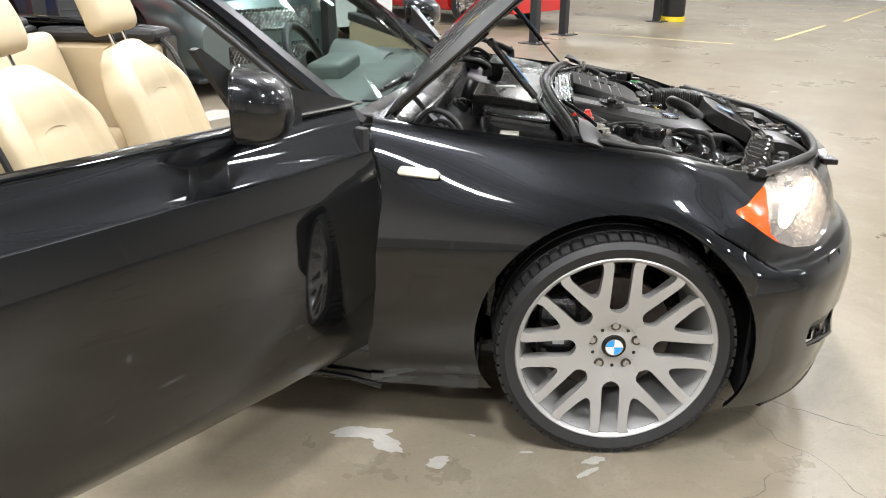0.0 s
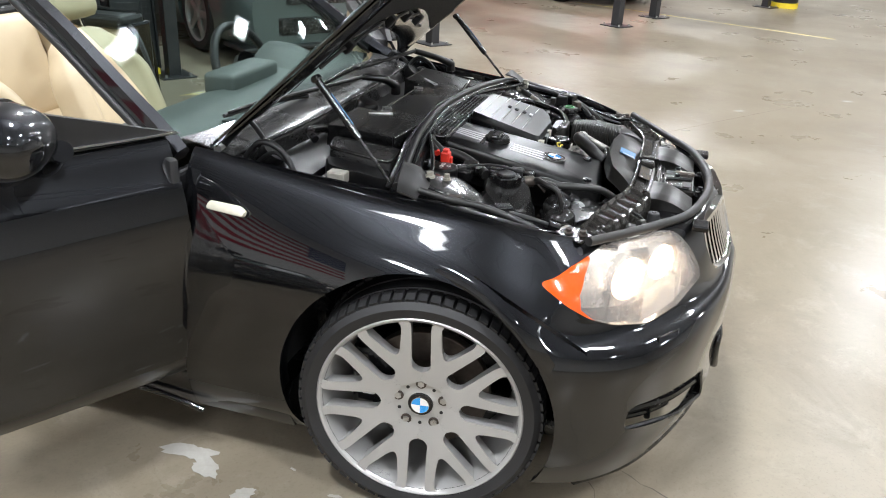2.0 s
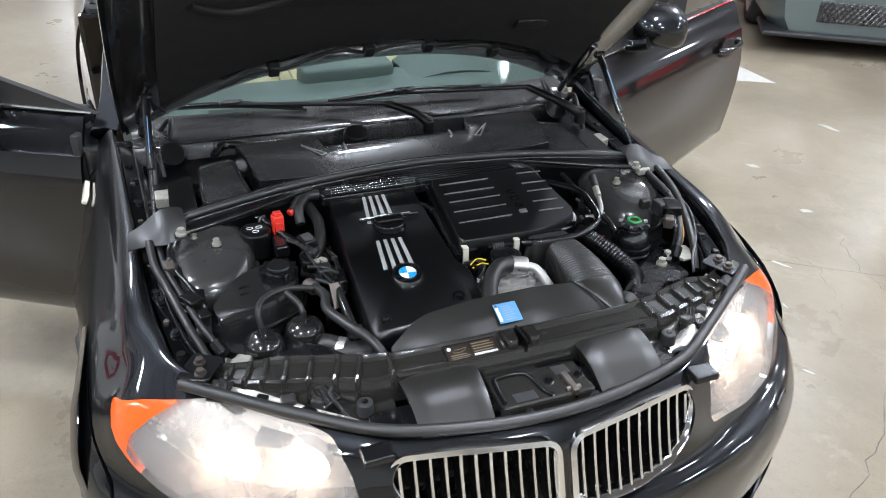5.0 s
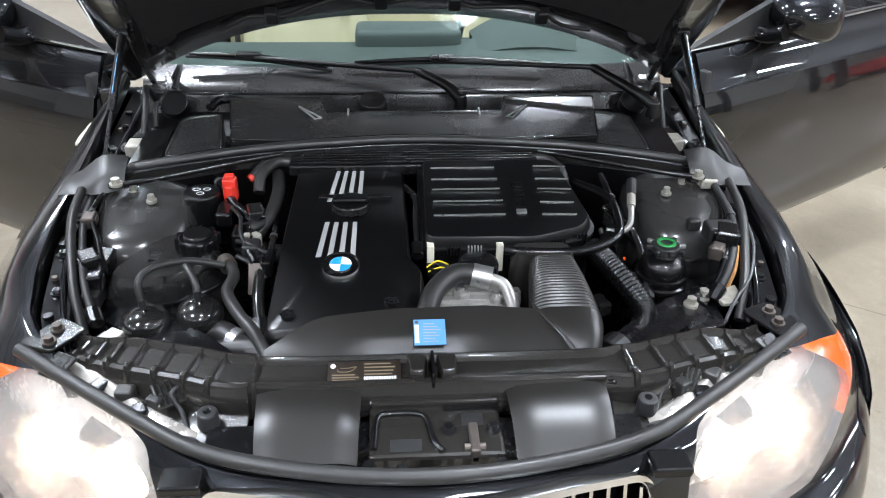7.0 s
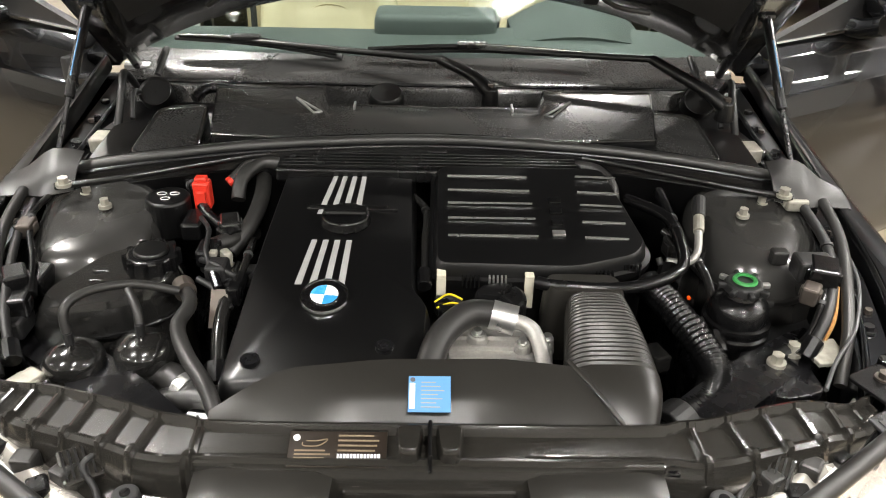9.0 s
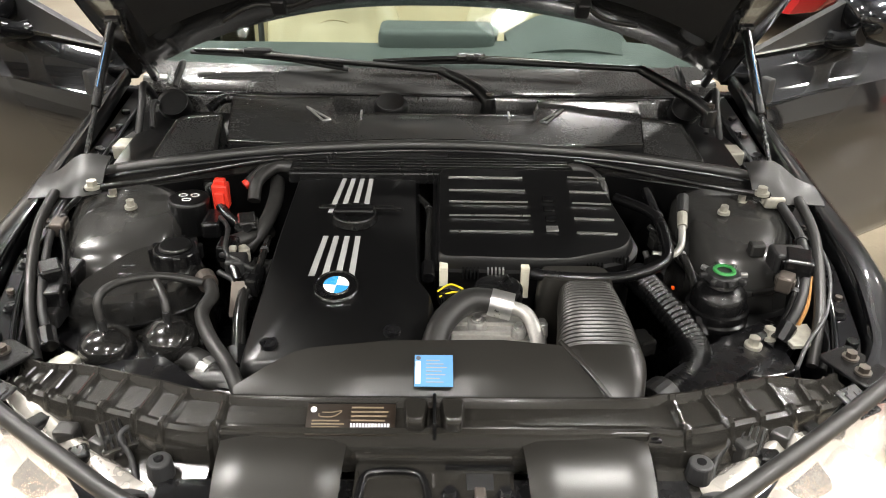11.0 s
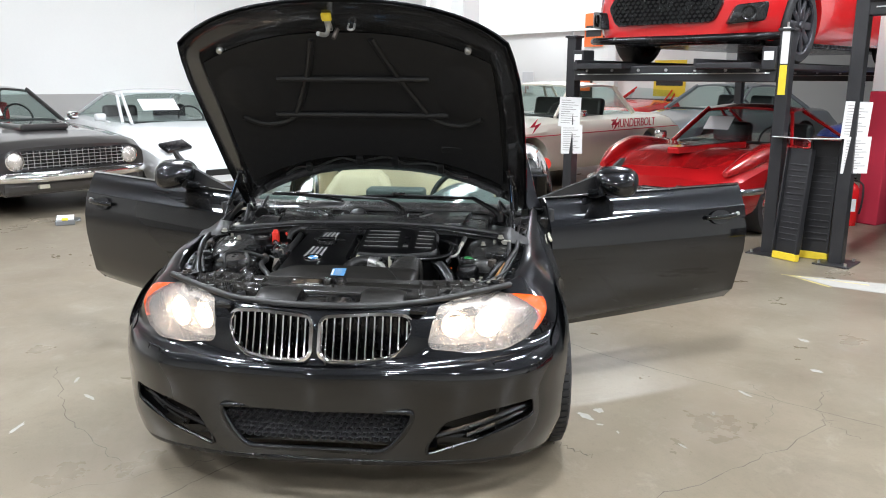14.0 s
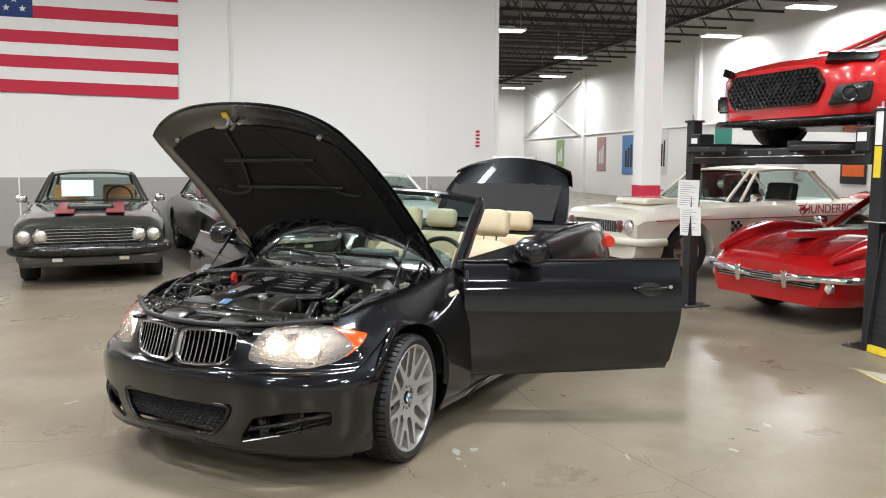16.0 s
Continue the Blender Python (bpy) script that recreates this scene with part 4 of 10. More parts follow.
def four_post_lift(x, y, degrees, width, length, deck, h, dressed=False):
    """The middle of the front pair of posts stands at x, y; nose along the given angle."""
    top = thing("car_lift", "black four post car lift with raised runways" if deck > 1 else "black four post car lift", "car lift", place(x, y, degrees), "four post lifts")
    for lx in (0.0, -length):
        for s in (-1, 1):
            post = lift_post(top, lx, s * width / 2, h)
            if lx == 0:
                part("carriage", box(-0.10, 0.10, s * -0.11 - 0.06, s * -0.11 + 0.06, deck - 0.06, deck + 0.13, 0.01), LIFT_BLACK, post)
                part("sticker", box(0.101, 0.103, s * -0.11 - 0.04, s * -0.11 + 0.04, deck + 0.02, deck + 0.09), PAPER, post)
            if lx == 0 and s == 1:
                part("warning_strip", box(0.056, 0.058, -0.03, 0.03, deck - 0.26, deck - 0.02), YELLOW, post, "yellow warning sticker")
                part("scale_strip", box(0.056, 0.058, -0.03, 0.03, deck - 0.01, deck + 0.28), PAPER, post)
        beam = part("crossbeam", box(lx - 0.07, lx + 0.07, -width / 2 + 0.05, width / 2 - 0.05, deck - 0.16, deck - 0.02, 0.01), LIFT_BLACK, top)
        for k in range(7):
            y0 = -width / 2 + 0.2 + k * (width - 0.4) / 6
            part("bolt", cyl((lx + 0.07, y0, deck - 0.06), (lx + 0.082, y0, deck - 0.06), 0.014, segs=8), STEEL, beam)
        part("cable", tube([(lx + 0.078, -width / 2 + 0.1, deck - 0.10), (lx + 0.078, width / 2 - 0.1, deck - 0.085)], 0.005, 6, curved=False), STEEL, beam)
    for s in (-1, 1):
        run = part("runway", box(-length - 0.2, 0.25, s * width * 0.29 - 0.24, s * width * 0.29 + 0.24, deck - 0.05, deck, 0.008), LIFT_BLACK, top)
        part("rail", box(-length - 0.2, 0.25, s * width * 0.29 - 0.26, s * width * 0.29 - 0.235, deck - 0.06, deck + 0.035, 0.005), LIFT_BLACK, run)
    return top


DECK = 1.60
four_post_lift(-4.41, 1.96, -36, 2.05, 4.2, DECK, 1.87)
modern_coupe(DECK)
four_post_lift(-2.85, 4.05, -36, 2.05, 4.2, 2.1, 2.2)
four_post_lift(-1.2, 7.0, -34, 3.0, 4.2, 2.1, 2.2)
four_post_lift(0.85, 10.6, -34, 2.9, 4.2, 2.1, 2.2)

# ------------------------------------------------------------------ the convertible: outer body
conv = thing("convertible_car", "glossy black two door convertible with open bonnet, boot and doors", "car", Matrix.Identity(4))


def combine(ob, bm, operation, name=None, mat=None):
    """The overlap of a closed mesh object with a closed mesh, as a mesh object of its own."""
    me = bpy.data.meshes.new("tmp")
    bmesh.ops.recalc_face_normals(bm, faces=bm.faces)
    bm.to_mesh(me)
    bm.free()
    c = new("cutter", me)
    mod = ob.modifiers.new("cut", "BOOLEAN")
    mod.operation, mod.object, mod.solver, mod.use_self = operation, c, "EXACT", True
    bpy.context.view_layer.update()
    done = bpy.data.meshes.new_from_object(ob.evaluated_get(bpy.context.evaluated_depsgraph_get()))
    ob.modifiers.clear()
    bpy.data.objects.remove(c)
    bpy.data.meshes.remove(me)
    done.materials.clear()
    done.materials.append(mat)
    done.polygons.foreach_set("material_index", [0] * len(done.polygons))
    out = new(name, done)
    return out


def fine(rows, nu=4, nv=4):
    """A smooth grid through a coarse grid of points."""
    a = [spline(r, nv) for r in rows]
    cols = [spline([r[j] for r in a], nu) for j in range(len(a[0]))]
    return [[cols[j][i] for j in range(len(cols))] for i in range(len(cols[0]))]


# levels of the front body, from the lower lip up to the bonnet's shut line; each runs from the door gap round to the middle of the nose
FRONT_LEVELS = [
    [(-.63, .800, .150), (-.36, .790, .150), (-.15, .800, .150), (.10, .800, .150), (.28, .805, .150), (.41, .770, .156), (.530, .665, .168), (.630, .490, .185), (.700, .275, .202), (.727, 0, .210)],
    [(-.63, .832, .225), (-.36, .832, .225), (-.15, .845, .225), (.10, .845, .225), (.28, .846, .230), (.42, .790, .238), (.545, .680, .248), (.645, .505, .256), (.715, .28, .264), (.743, 0, .268)],
    [(-.63, .850, .350), (-.36, .853, .350), (-.15, .863, .350), (.10, .866, .350), (.28, .862, .355), (.42, .797, .360), (.545, .688, .365), (.650, .520, .365), (.716, .283, .365), (.745, 0, .365)],
    [(-.63, 0.846, .460), (-.36, 0.858, .460), (-.15, 0.868, .460), (.10, 0.873, .460), (.28, 0.864, .462), (.425, .797, .465), (.548, .690, .470), (.655, .522, .470), (.722, .285, .470), (.751, 0, .470)],
    [(-.63, 0.844, .545), (-.36, 0.857, .545), (-.15, 0.866, .545), (.10, 0.866, .540), (.28, 0.850, .530), (.415, .778, .527), (.535, .660, .528), (.642, .502, .528), (.712, .281, .528), (.740, 0, .528)],
    [(-.63, 0.826, .630), (-.36, 0.841, .628), (-.15, 0.851, .625), (.10, 0.847, .615), (.270, 0.824, .590), (.385, .757, .556), (.515, .628, .548), (.620, .440, .552), (.682, .260, .548), (.706, 0, .546)],
    [(-.63, 0.800, .710), (-.36, 0.811, .705), (-.15, 0.817, .700), (.10, 0.805, .690), (.258, 0.782, .655), (.358, .746, .640), (.490, .594, .630), (.600, .395, .635), (.664, .250, .630), (.690, 0, .628)],
    [(-.63, 0.774, .785), (-.36, 0.774, .770), (-.15, 0.772, .758), (.10, 0.758, .742), (.236, 0.740, .708), (.326, .718, .690), (.456, .564, .690), (.578, .380, .686), (.645, .240, .682), (.672, 0, .682)],
    [(-.63, 0.746, .838), (-.36, 0.738, .815), (-.15, 0.729, .800), (.10, 0.717, .784), (.220, 0.701, .752), (.305, .660, .733), (.430, .530, .716), (.558, .370, .710), (.618, .240, .706), (.648, 0, .706)],
    [(-.63, .715, .866), (-.36, .700, .836), (-.15, .688, .816), (.10, .674, .790), (.220, .658, .766), (.300, .630, .745), (.420, .520, .722), (.545, .365, .713), (.603, .240, .709), (.632, 0, .709)],
    [(-.63, .708, .835), (-.36, .693, .805), (-.15, .681, .785), (.10, .667, .760), (.220, .650, .738), (.293, .622, .718), (.412, .512, .698), (.537, .358, .692), (.597, .235, .690), (.626, 0, .690)],
]
half = fine(FRONT_LEVELS, 4, 5)
full = [r[:-1] + [Vector((p.x, -p.y, p.z)) for p in reversed(r)] for r in half]
shell = part("front_body", thick(skin(full), 0.014), BLACK_PAINT)


def along(direction_degrees, outline, near, far, y_sign=1):
    """A prism over an outline (across, height), driven along a level direction."""
    a = radians(direction_degrees)
    d, w = Vector((math.cos(a), math.sin(a), 0)), Vector((-math.sin(a), math.cos(a), 0))
    lo, hi = [], []
    bm = bmesh.new()
    for u, z in outline:
        p = w * u + Vector((0, 0, z))
        lo.append(bm.verts.new(p + d * near))
        hi.append(bm.verts.new(p + d * far))
    bm.faces.new(lo)
    bm.faces.new(hi)
    for i in range(len(lo)):
        j = (i + 1) % len(lo)
        bm.faces.new((lo[i], lo[j], hi[j], hi[i]))
    bmesh.ops.recalc_face_normals(bm, faces=bm.faces)
    return bm if y_sign > 0 else mirrored(bm)


LAMP = rounded([(.414, .676), (.372, .632), (.318, .596), (.254, .570), (.146, .551), (.011, .558), (-.116, .582), (-.122, .604), (-.094, .660), (-.050, .708), (.074, .725), (.20, .720), (.33, .700)], 0.018)
LAMP_DEEP = (0.20, 1.2)
AMBER_CUT = [(.305, .80), (.262, .706), (.300, .682), (.334, .650), (.338, .620), (.312, .595), (.270, .572), (.262, .50), (.50, .50), (.50, .80)]
KIDNEY = rounded([(.016, .692), (.20, .700), (.300, .690), (.318, .650), (.300, .595), (.255, .562), (.15, .551), (.045, .554), (.016, .575)], 0.03)
INTAKE = rounded([(-.335, .388), (.335, .388), (.305, .32), (.240, .248), (-.240, .248), (-.305, .32)], 0.03)
VENT = rounded([(.43, .345), (.56, .370), (.728, .374), (.732, .308), (.56, .268), (.37, .226), (.375, .26)], 0.02)

arch = [join(cyl((0, s * 0.5, 0.325), (0, s * 1.0, 0.325), 0.350, segs=56)) for s in (1, -1)]
carve(shell, *arch)
lenses = {}
for s in (1, -1):
    lens = combine(shell, along(40, LAMP, *LAMP_DEEP, s), "INTERSECT", "lens", CLEAR)
    back = new("reflector", lens.data.copy())
    back.data.materials[0] = REFLECTOR
    amber = combine(lens, along(40, AMBER_CUT, 0.1, 1.4, s), "INTERSECT", "turn_signal", AMBER)
    carve(lens, along(40, AMBER_CUT, 0.1, 1.4, s))
    lenses[s] = (lens, amber, back)
for s in (1, -1):
    carve(shell, along(40, LAMP, *LAMP_DEEP, s), along(0, KIDNEY, 0.4, 1.0, s), along(0, VENT, 0.3, 1.0, s))
carve(shell, along(0, INTAKE, 0.5, 1.0))
# shut lines: door side end, wing to bumper
for s in (1, -1):
    carve(shell, moved(box(-0.16, 0.16, -0.004, 0.004, -0.1, 0.1), Matrix.Translation((0.245, s * 0.82, 0.63)) @ Matrix.Rotation(radians(s * -48), 4, "Z") @ Matrix.Rotation(radians(38), 4, "Y") @ Matrix.Rotation(radians(90), 4, "X")))
shell.parent = conv
smooth(shell, 30)


LAMP_D = Vector((math.cos(radians(40)), math.sin(radians(40)), 0))
LAMP_W = Vector((-math.sin(radians(40)), math.cos(radians(40)), 0))


def headlight(s):
    """A lit twin headlamp: housing, bright reflector, two lamps with rings, amber corner and hazy lens."""
    lens, amber, back = lenses[s]
    h = part("headlight", along(40, [(u * 0.97, 0.635 + (z - 0.635) * 0.95) for u, z in LAMP], 0.46, 0.53, s), BLACK_METAL, conv, "lit twin headlight behind a hazy clear lens")
    lens.parent = amber.parent = back.parent = h
    lens.visible_shadow = False
    amber["label"] = "amber turn signal corner"
    for v in back.data.vertices:
        v.co -= Vector((LAMP_D.x, LAMP_D.y * s, 0)) * (0.030 + 0.41 * (0.72 - v.co.z))
    smooth(lens, 60), smooth(amber, 60), smooth(back, 60)
    for u, z, r, depth, turn_ in ((0.004, 0.638, 0.044, 0.690, 34), (0.140, 0.630, 0.052, 0.711, 36)):
        c = LAMP_D * depth + LAMP_W * u + Vector((0, 0, z))
        aim_m = Matrix.Translation(c) @ Matrix.Rotation(radians(turn_), 4, "Z")
        cup = moved(lathe([(0.012, -0.024), (r * 0.5, -0.020), (r * 0.85, -0.012), (r, 0.0), (r * 1.04, -0.005), (r * 1.04, -0.06)], 28, "x"), aim_m)
        bulb = moved(lathe([(0.001, 0.004), (r * 0.3, 0.0), (r * 0.50, -0.012), (r * 0.54, -0.03)], 24, "x"), aim_m)
        ring = moved(lathe([(r * 0.92, 0.0), (r * 0.97, 0.006), (r * 1.04, 0.004), (r * 1.04, -0.004)], 28, "x"), aim_m)
        for bm, nm, mat in ((cup, "reflector_cup", REFLECTOR), (bulb, "lamp", LAMP_ON), (ring, "ring", RING_ON)):
            smooth(part(nm, bm if s > 0 else mirrored(bm), mat, h), 60)
    return h


headlight(1), headlight(-1)


def kidney(s):
    """One kidney grille: chrome surround, upright slats with chrome edges, dark core behind."""
    def xs(y):
        return 0.694 - 0.62 * y * y
    loop = [Vector((xs(y) - 0.35 * (z - 0.60), y, z)) for y, z in KIDNEY]
    core = part("kidney_grille", box(0.50, 0.56, s * 0.165 - 0.155, s * 0.165 + 0.155, 0.545, 0.70), BLACK_METAL, conv, "chrome rimmed kidney grille with upright slats")
    rows = []
    n_ = len(loop)
    for i in range(n_):
        p, q = loop[i], loop[(i + 1) % n_]
        t = (q - loop[i - 1]).normalized()
        out = t.cross(Vector((1, 0, 0))).normalized()
        if out.dot(p - Vector((p.x, 0.16, 0.625))) < 0:
            out = -out
        prof = ((-0.012, -0.007), (0.006, -0.009), (0.015, -0.002), (0.011, 0.008), (-0.012, 0.006))
        rows.append([p + Vector((1, 0, 0)) * a_ + out * b_ for a_, b_ in prof])
    bm = skin(rows, close_u=True, close_v=True)
    smooth(part("chrome_surround", bm if s > 0 else mirrored(bm), CHROME, core, "bright chrome surround"), 50)
    for k in range(11):
        y = 0.036 + k * 0.0262
        zs = [z for i in range(n_) for z in [KIDNEY[i][1]] if abs(KIDNEY[i][0] - y) < 0.03]
        hi = float(np.interp(y, [0.016, .05, .2, .28, .318], [.675, .692, .698, .69, .65]))
        lo = float(np.interp(y, [0.016, .05, .15, .255, .29, .318], [.59, .556, .553, .565, .59, .65]))
        pts = [Vector((xs(y) - 0.35 * (z - 0.60) + 0.001 - 0.012 * (1 - ((z - 0.63) / 0.07) ** 2) * 0.3, y, z)) for z in np.linspace(lo, hi, 8)]
        rows = [[p + Vector((0.004, -0.0022, 0)), p + Vector((0.004, 0.0022, 0)), p + Vector((-0.03, 0.003, 0)), p + Vector((-0.03, -0.003, 0))] for p in pts]
        fin = skin(rows, close_v=True, caps=True)
        part("slat", fin if s > 0 else mirrored(fin), SATIN_PLASTIC, core, "black upright slat")
        edge = tube([p + Vector((0.0045, 0, 0)) for p in pts], 0.0036, 8, curved=False)
        part("slat_edge", edge if s > 0 else mirrored(edge), CHROME, core, "chrome slat edge")


kidney(1), kidney(-1)


def lower_intakes():
    core = part("lower_intake", box(0.60, 0.62, -0.40, 0.40, 0.22, 0.42), BLACK_METAL, conv, "dark honeycomb lower air intake")
    cv, cf = [], []
    for r_, dx in ((0.0150, 0.0), (0.0120, 0.004), (0.0120, -0.02), (0.0150, -0.02)):
        for k in range(6):
            a = math.pi / 3 * k + math.pi / 6
            cv.append((dx, r_ * math.cos(a), r_ * 0.72 * math.sin(a)))
    for q in range(3):
        for k in range(6):
            l = (k + 1) % 6
            cf.append((q * 6 + k, q * 6 + l, (q + 1) * 6 + l, (q + 1) * 6 + k))
    me = bpy.data.meshes.new("honeycomb_cell")
    me.from_pydata(cv, [], cf)
    me.materials.append(MESH_GREY)
    for j in range(7):
        for i in range(23):
            y, z = -0.33 + i * 0.0295 + (0.0148 if j % 2 else 0), 0.275 + j * 0.0178
            if abs(y) > 0.345 - max(0, 0.34 - z) * 0.75:
                continue
            cell = new("honeycomb_cell", me)
            cell.location = (0.700 - 0.20 * y * y, y, z)
            cell.parent = core
    loop = [Vector((0.742 - 0.28 * y * y, y, z)) for y, z in INTAKE]
    smooth(part("intake_lip", tube([*loop, loop[0]], 0.010, 8, curved=False), SATIN_PLASTIC, core), 60)
    for s in (1, -1):
        v = part("side_vent", box(0.42, 0.44, s * 0.58 - 0.17, s * 0.58 + 0.17, 0.22, 0.39), BLACK_TRIM, conv, "black side air intake with a cross blade")
        blade = tube([Vector((0.665, 0.40, 0.285)), Vector((0.60, 0.55, 0.312)), Vector((0.52, 0.66, 0.332)), Vector((0.45, 0.735, 0.340))], 0.011, 8)
        part("blade", blade if s > 0 else mirrored(blade), SATIN_PLASTIC, v)
        blade = tube([Vector((0.60, 0.50, 0.262)), Vector((0.55, 0.60, 0.288)), Vector((0.48, 0.69, 0.310)), Vector((0.44, 0.735, 0.316))], 0.008, 8)
        part("blade", blade if s > 0 else mirrored(blade), SATIN_PLASTIC, v)
        rim_ = [Vector((float(np.interp(y, [.37, .50, .66, .735], [.690, .655, .560, .490])), y, z)) for y, z in VENT]
        rim_ = tube([*rim_, rim_[0]], 0.006, 6, curved=False)
        part("vent_rim", rim_ if s > 0 else mirrored(rim_), SATIN_PLASTIC, v)
        post = tube([Vector((0.555, 0.60, 0.27)), Vector((0.550, 0.605, 0.38))], 0.008, 8, curved=False)
        part("blade_post", post if s > 0 else mirrored(post), SATIN_PLASTIC, v)
        part("backing", box(0.345, 0.41, s * 0.46 - 0.31, s * 0.46 + 0.31, 0.16, 0.45), BLACK_TRIM, v)
    lip = tube([Vector((0.40, 0.760, 0.152)), Vector((0.520, 0.657, 0.163)), Vector((0.620, 0.485, 0.180)), Vector((0.690, 0.272, 0.197)), Vector((0.717, 0, 0.205)), Vector((0.690, -0.272, 0.197)), Vector((0.620, -0.485, 0.180)), Vector((0.520, -0.657, 0.163)), Vector((0.40, -0.760, 0.152))], 0.014, 8)
    smooth(part("front_lip", lip, SATIN_PLASTIC, conv, "thin black front lip"), 60)
    part("radiator", box(0.44, 0.50, -0.36, 0.36, 0.2, 0.66, 0.01), BLACK_METAL, conv)
    for s in (1, -1):
        q = [(0.70 * s, 0.455), (0.75 * s, 0.455)]
        pts = [Vector((x + 0.004, s * y, z)) for x, y, z in ((.588, .590, .533), (.545, .648, .533), (.550, .664, .478), (.596, .603, .478))]
        loop = [*pts, pts[0]]
        smooth(part("washer_flap", tube(loop, 0.0022, 6, curved=False), SATIN_PLASTIC, conv, "flush washer flap"), 60)
        pad = part("side_marker", moved(prism(rounded([(-0.054, -0.011), (0.050, -0.013), (0.056, 0.002), (0.040, 0.013), (-0.048, 0.012)], 0.012), -0.004, 0.007, 0.003), Matrix.Translation((-0.502, s * 0.799, 0.750)) @ Matrix.Rotation(radians(s * 31), 4, "X") @ Matrix.Rotation(radians(3), 4, "Y") @ Matrix.Rotation(radians(-90 * s), 4, "X") @ Matrix.Diagonal((1, -s, 1, 1))), WHITE_LENS, conv, "white oval side marker lens")
        smooth(pad, 60)


lower_intakes()


def front_wheel(s, x=0.0, yc=0.720, r=0.308):
    """An alloy wheel with eight forked spokes, five bolts, cap, tyre, brake disc and caliper."""
    w = part("wheel", lathe([(0.245, -0.105), (0.262, -0.114), (0.285, -0.121), (0.300, -0.109), (r - 0.009, -0.088), (r - 0.007, -0.060), (r - 0.007, -0.050), (r, -0.047), (r, -0.004), (r - 0.006, -0.002), (r - 0.006, 0.004), (r, 0.006), (r, 0.047), (r - 0.007, 0.050), (r - 0.007, 0.060), (r - 0.009, 0.088), (0.300, 0.109), (0.285, 0.121), (0.268, 0.1165), (0.2615, 0.112), (0.2585, 0.100)], 72), RUBBER, conv, "low profile black tyre on a silver wheel")
    w.location = (x, s * yc, r)
    w.rotation_euler = (0, 0, radians(7) if x > -1 else 0)
    smooth(w, 40)
    o = 0.075
    # tread blocks across the shoulder
    blocks = bmesh.new()
    tv, tf = [], []
    for k in range(64):
        a = 2 * math.pi * k / 64
        for side in (-1, 1):
            for da, h0, h1 in ((0.036, 0.062, 0.116),):
                k0 = len(tv)
                for aa in (a - da, a + da):
                    for rr, hh in ((r - 0.004, h0), (r + 0.0035, h0), (r + 0.0035, 0.086), (0.3065, 0.110), (0.300, 0.108)):
                        tv.append((rr * math.cos(aa), side * hh, rr * math.sin(aa)))
                for q in range(4):
                    tf.append((k0 + q, k0 + q + 1, k0 + 5 + q + 1, k0 + 5 + q))
                tf.append((k0, k0 + 1, k0 + 2, k0 + 3, k0 + 4))
                tf.append((k0 + 9, k0 + 8, k0 + 7, k0 + 6, k0 + 5))
    blocks.free()
    me = bpy.data.meshes.new("tread")
    me.from_pydata(tv, [], tf)
    me.materials.append(RUBBER)
    tb = tagged(new("tread", me), kind="stuff")
    tb.parent = w
    rim = lathe([(0.2605, o + 0.028), (0.2600, o + 0.037), (0.2560, o + 0.040), (0.2500, o + 0.037), (0.2455, o + 0.030), (0.2400, o + 0.010), (0.226, o - 0.035), (0.220, -0.10), (0.235, -0.11)], 80)
    rim_ob = part("rim", rim if s > 0 else moved(rim, Matrix.Diagonal((1, -1, 1, 1))), SILVER, w, "silver painted alloy rim with forked spokes")
    smooth(rim_ob, 50)
    # one forked spoke: a broad root between two round-ended openings, parted again towards the rim
    ray = Vector((math.cos(math.pi / 8), math.sin(math.pi / 8)))
    off = Vector((ray.y, -ray.x))
    edge = [Vector((0.070, 0.0290))]
    for q in range(7):
        a = math.pi / 2 * q / 6
        edge.append(ray * (0.121 - 0.027 * math.cos(a)) + off * 0.0295 * math.sin(a))
    edge += [ray * 0.185 + off * 0.0295, ray * 0.228 + off * 0.0298, ray * 0.240 + off * 0.0312, ray * 0.248 + off * 0.0350]
    edge += [Vector((0.2440, 0.0440)), Vector((0.2360, 0.0490)), Vector((0.2240, 0.0470)), Vector((0.2030, 0.0375)), Vector((0.1820, 0.0270)), Vector((0.1660, 0.0185)), Vector((0.1560, 0.0110)), Vector((0.1520, 0.0040))]
    outline = edge + [Vector((p.x, -p.y)) for p in reversed(edge)]
    rings = []
    for inset, drop in ((0.0, 0.046), (0.0, 0.013), (0.0014, 0.0058), (0.0034, 0.0018), (0.0060, 0.0)):
        ring = []
        for q, p in enumerate(outline):
            t_ = (outline[(q + 1) % len(outline)] - outline[q - 1]).normalized()
            p2 = p - Vector((t_.y, -t_.x)) * inset
            f = min(max((p2.length - 0.05) / 0.20, 0.0), 1.0)
            ring.append(Vector((p2.x, o + 0.005 + 0.031 * f ** 0.8 - drop * (1.0 if drop < 0.02 else 0.6 + 0.4 * f), p2.y)))
        rings.append(ring)
    spoke_bm = skin(rings, close_v=True, caps=True)
    bmesh.ops.triangulate(spoke_bm, faces=[f for f in spoke_bm.faces if len(f.verts) > 4])
    if s < 0:
        spoke_bm = moved(spoke_bm, Matrix.Diagonal((1, -1, 1, 1)))
    bmesh.ops.recalc_face_normals(spoke_bm, faces=spoke_bm.faces)
    first = smooth(part("spoke", spoke_bm, SILVER, rim_ob), 38)
    for k in range(8):
        sp = first if k == 0 else new("spoke", first.data)
        sp.parent = rim_ob
        sp.matrix_basis = Matrix.Rotation(2 * math.pi * (k + 0.5) / 8, 4, "Y")
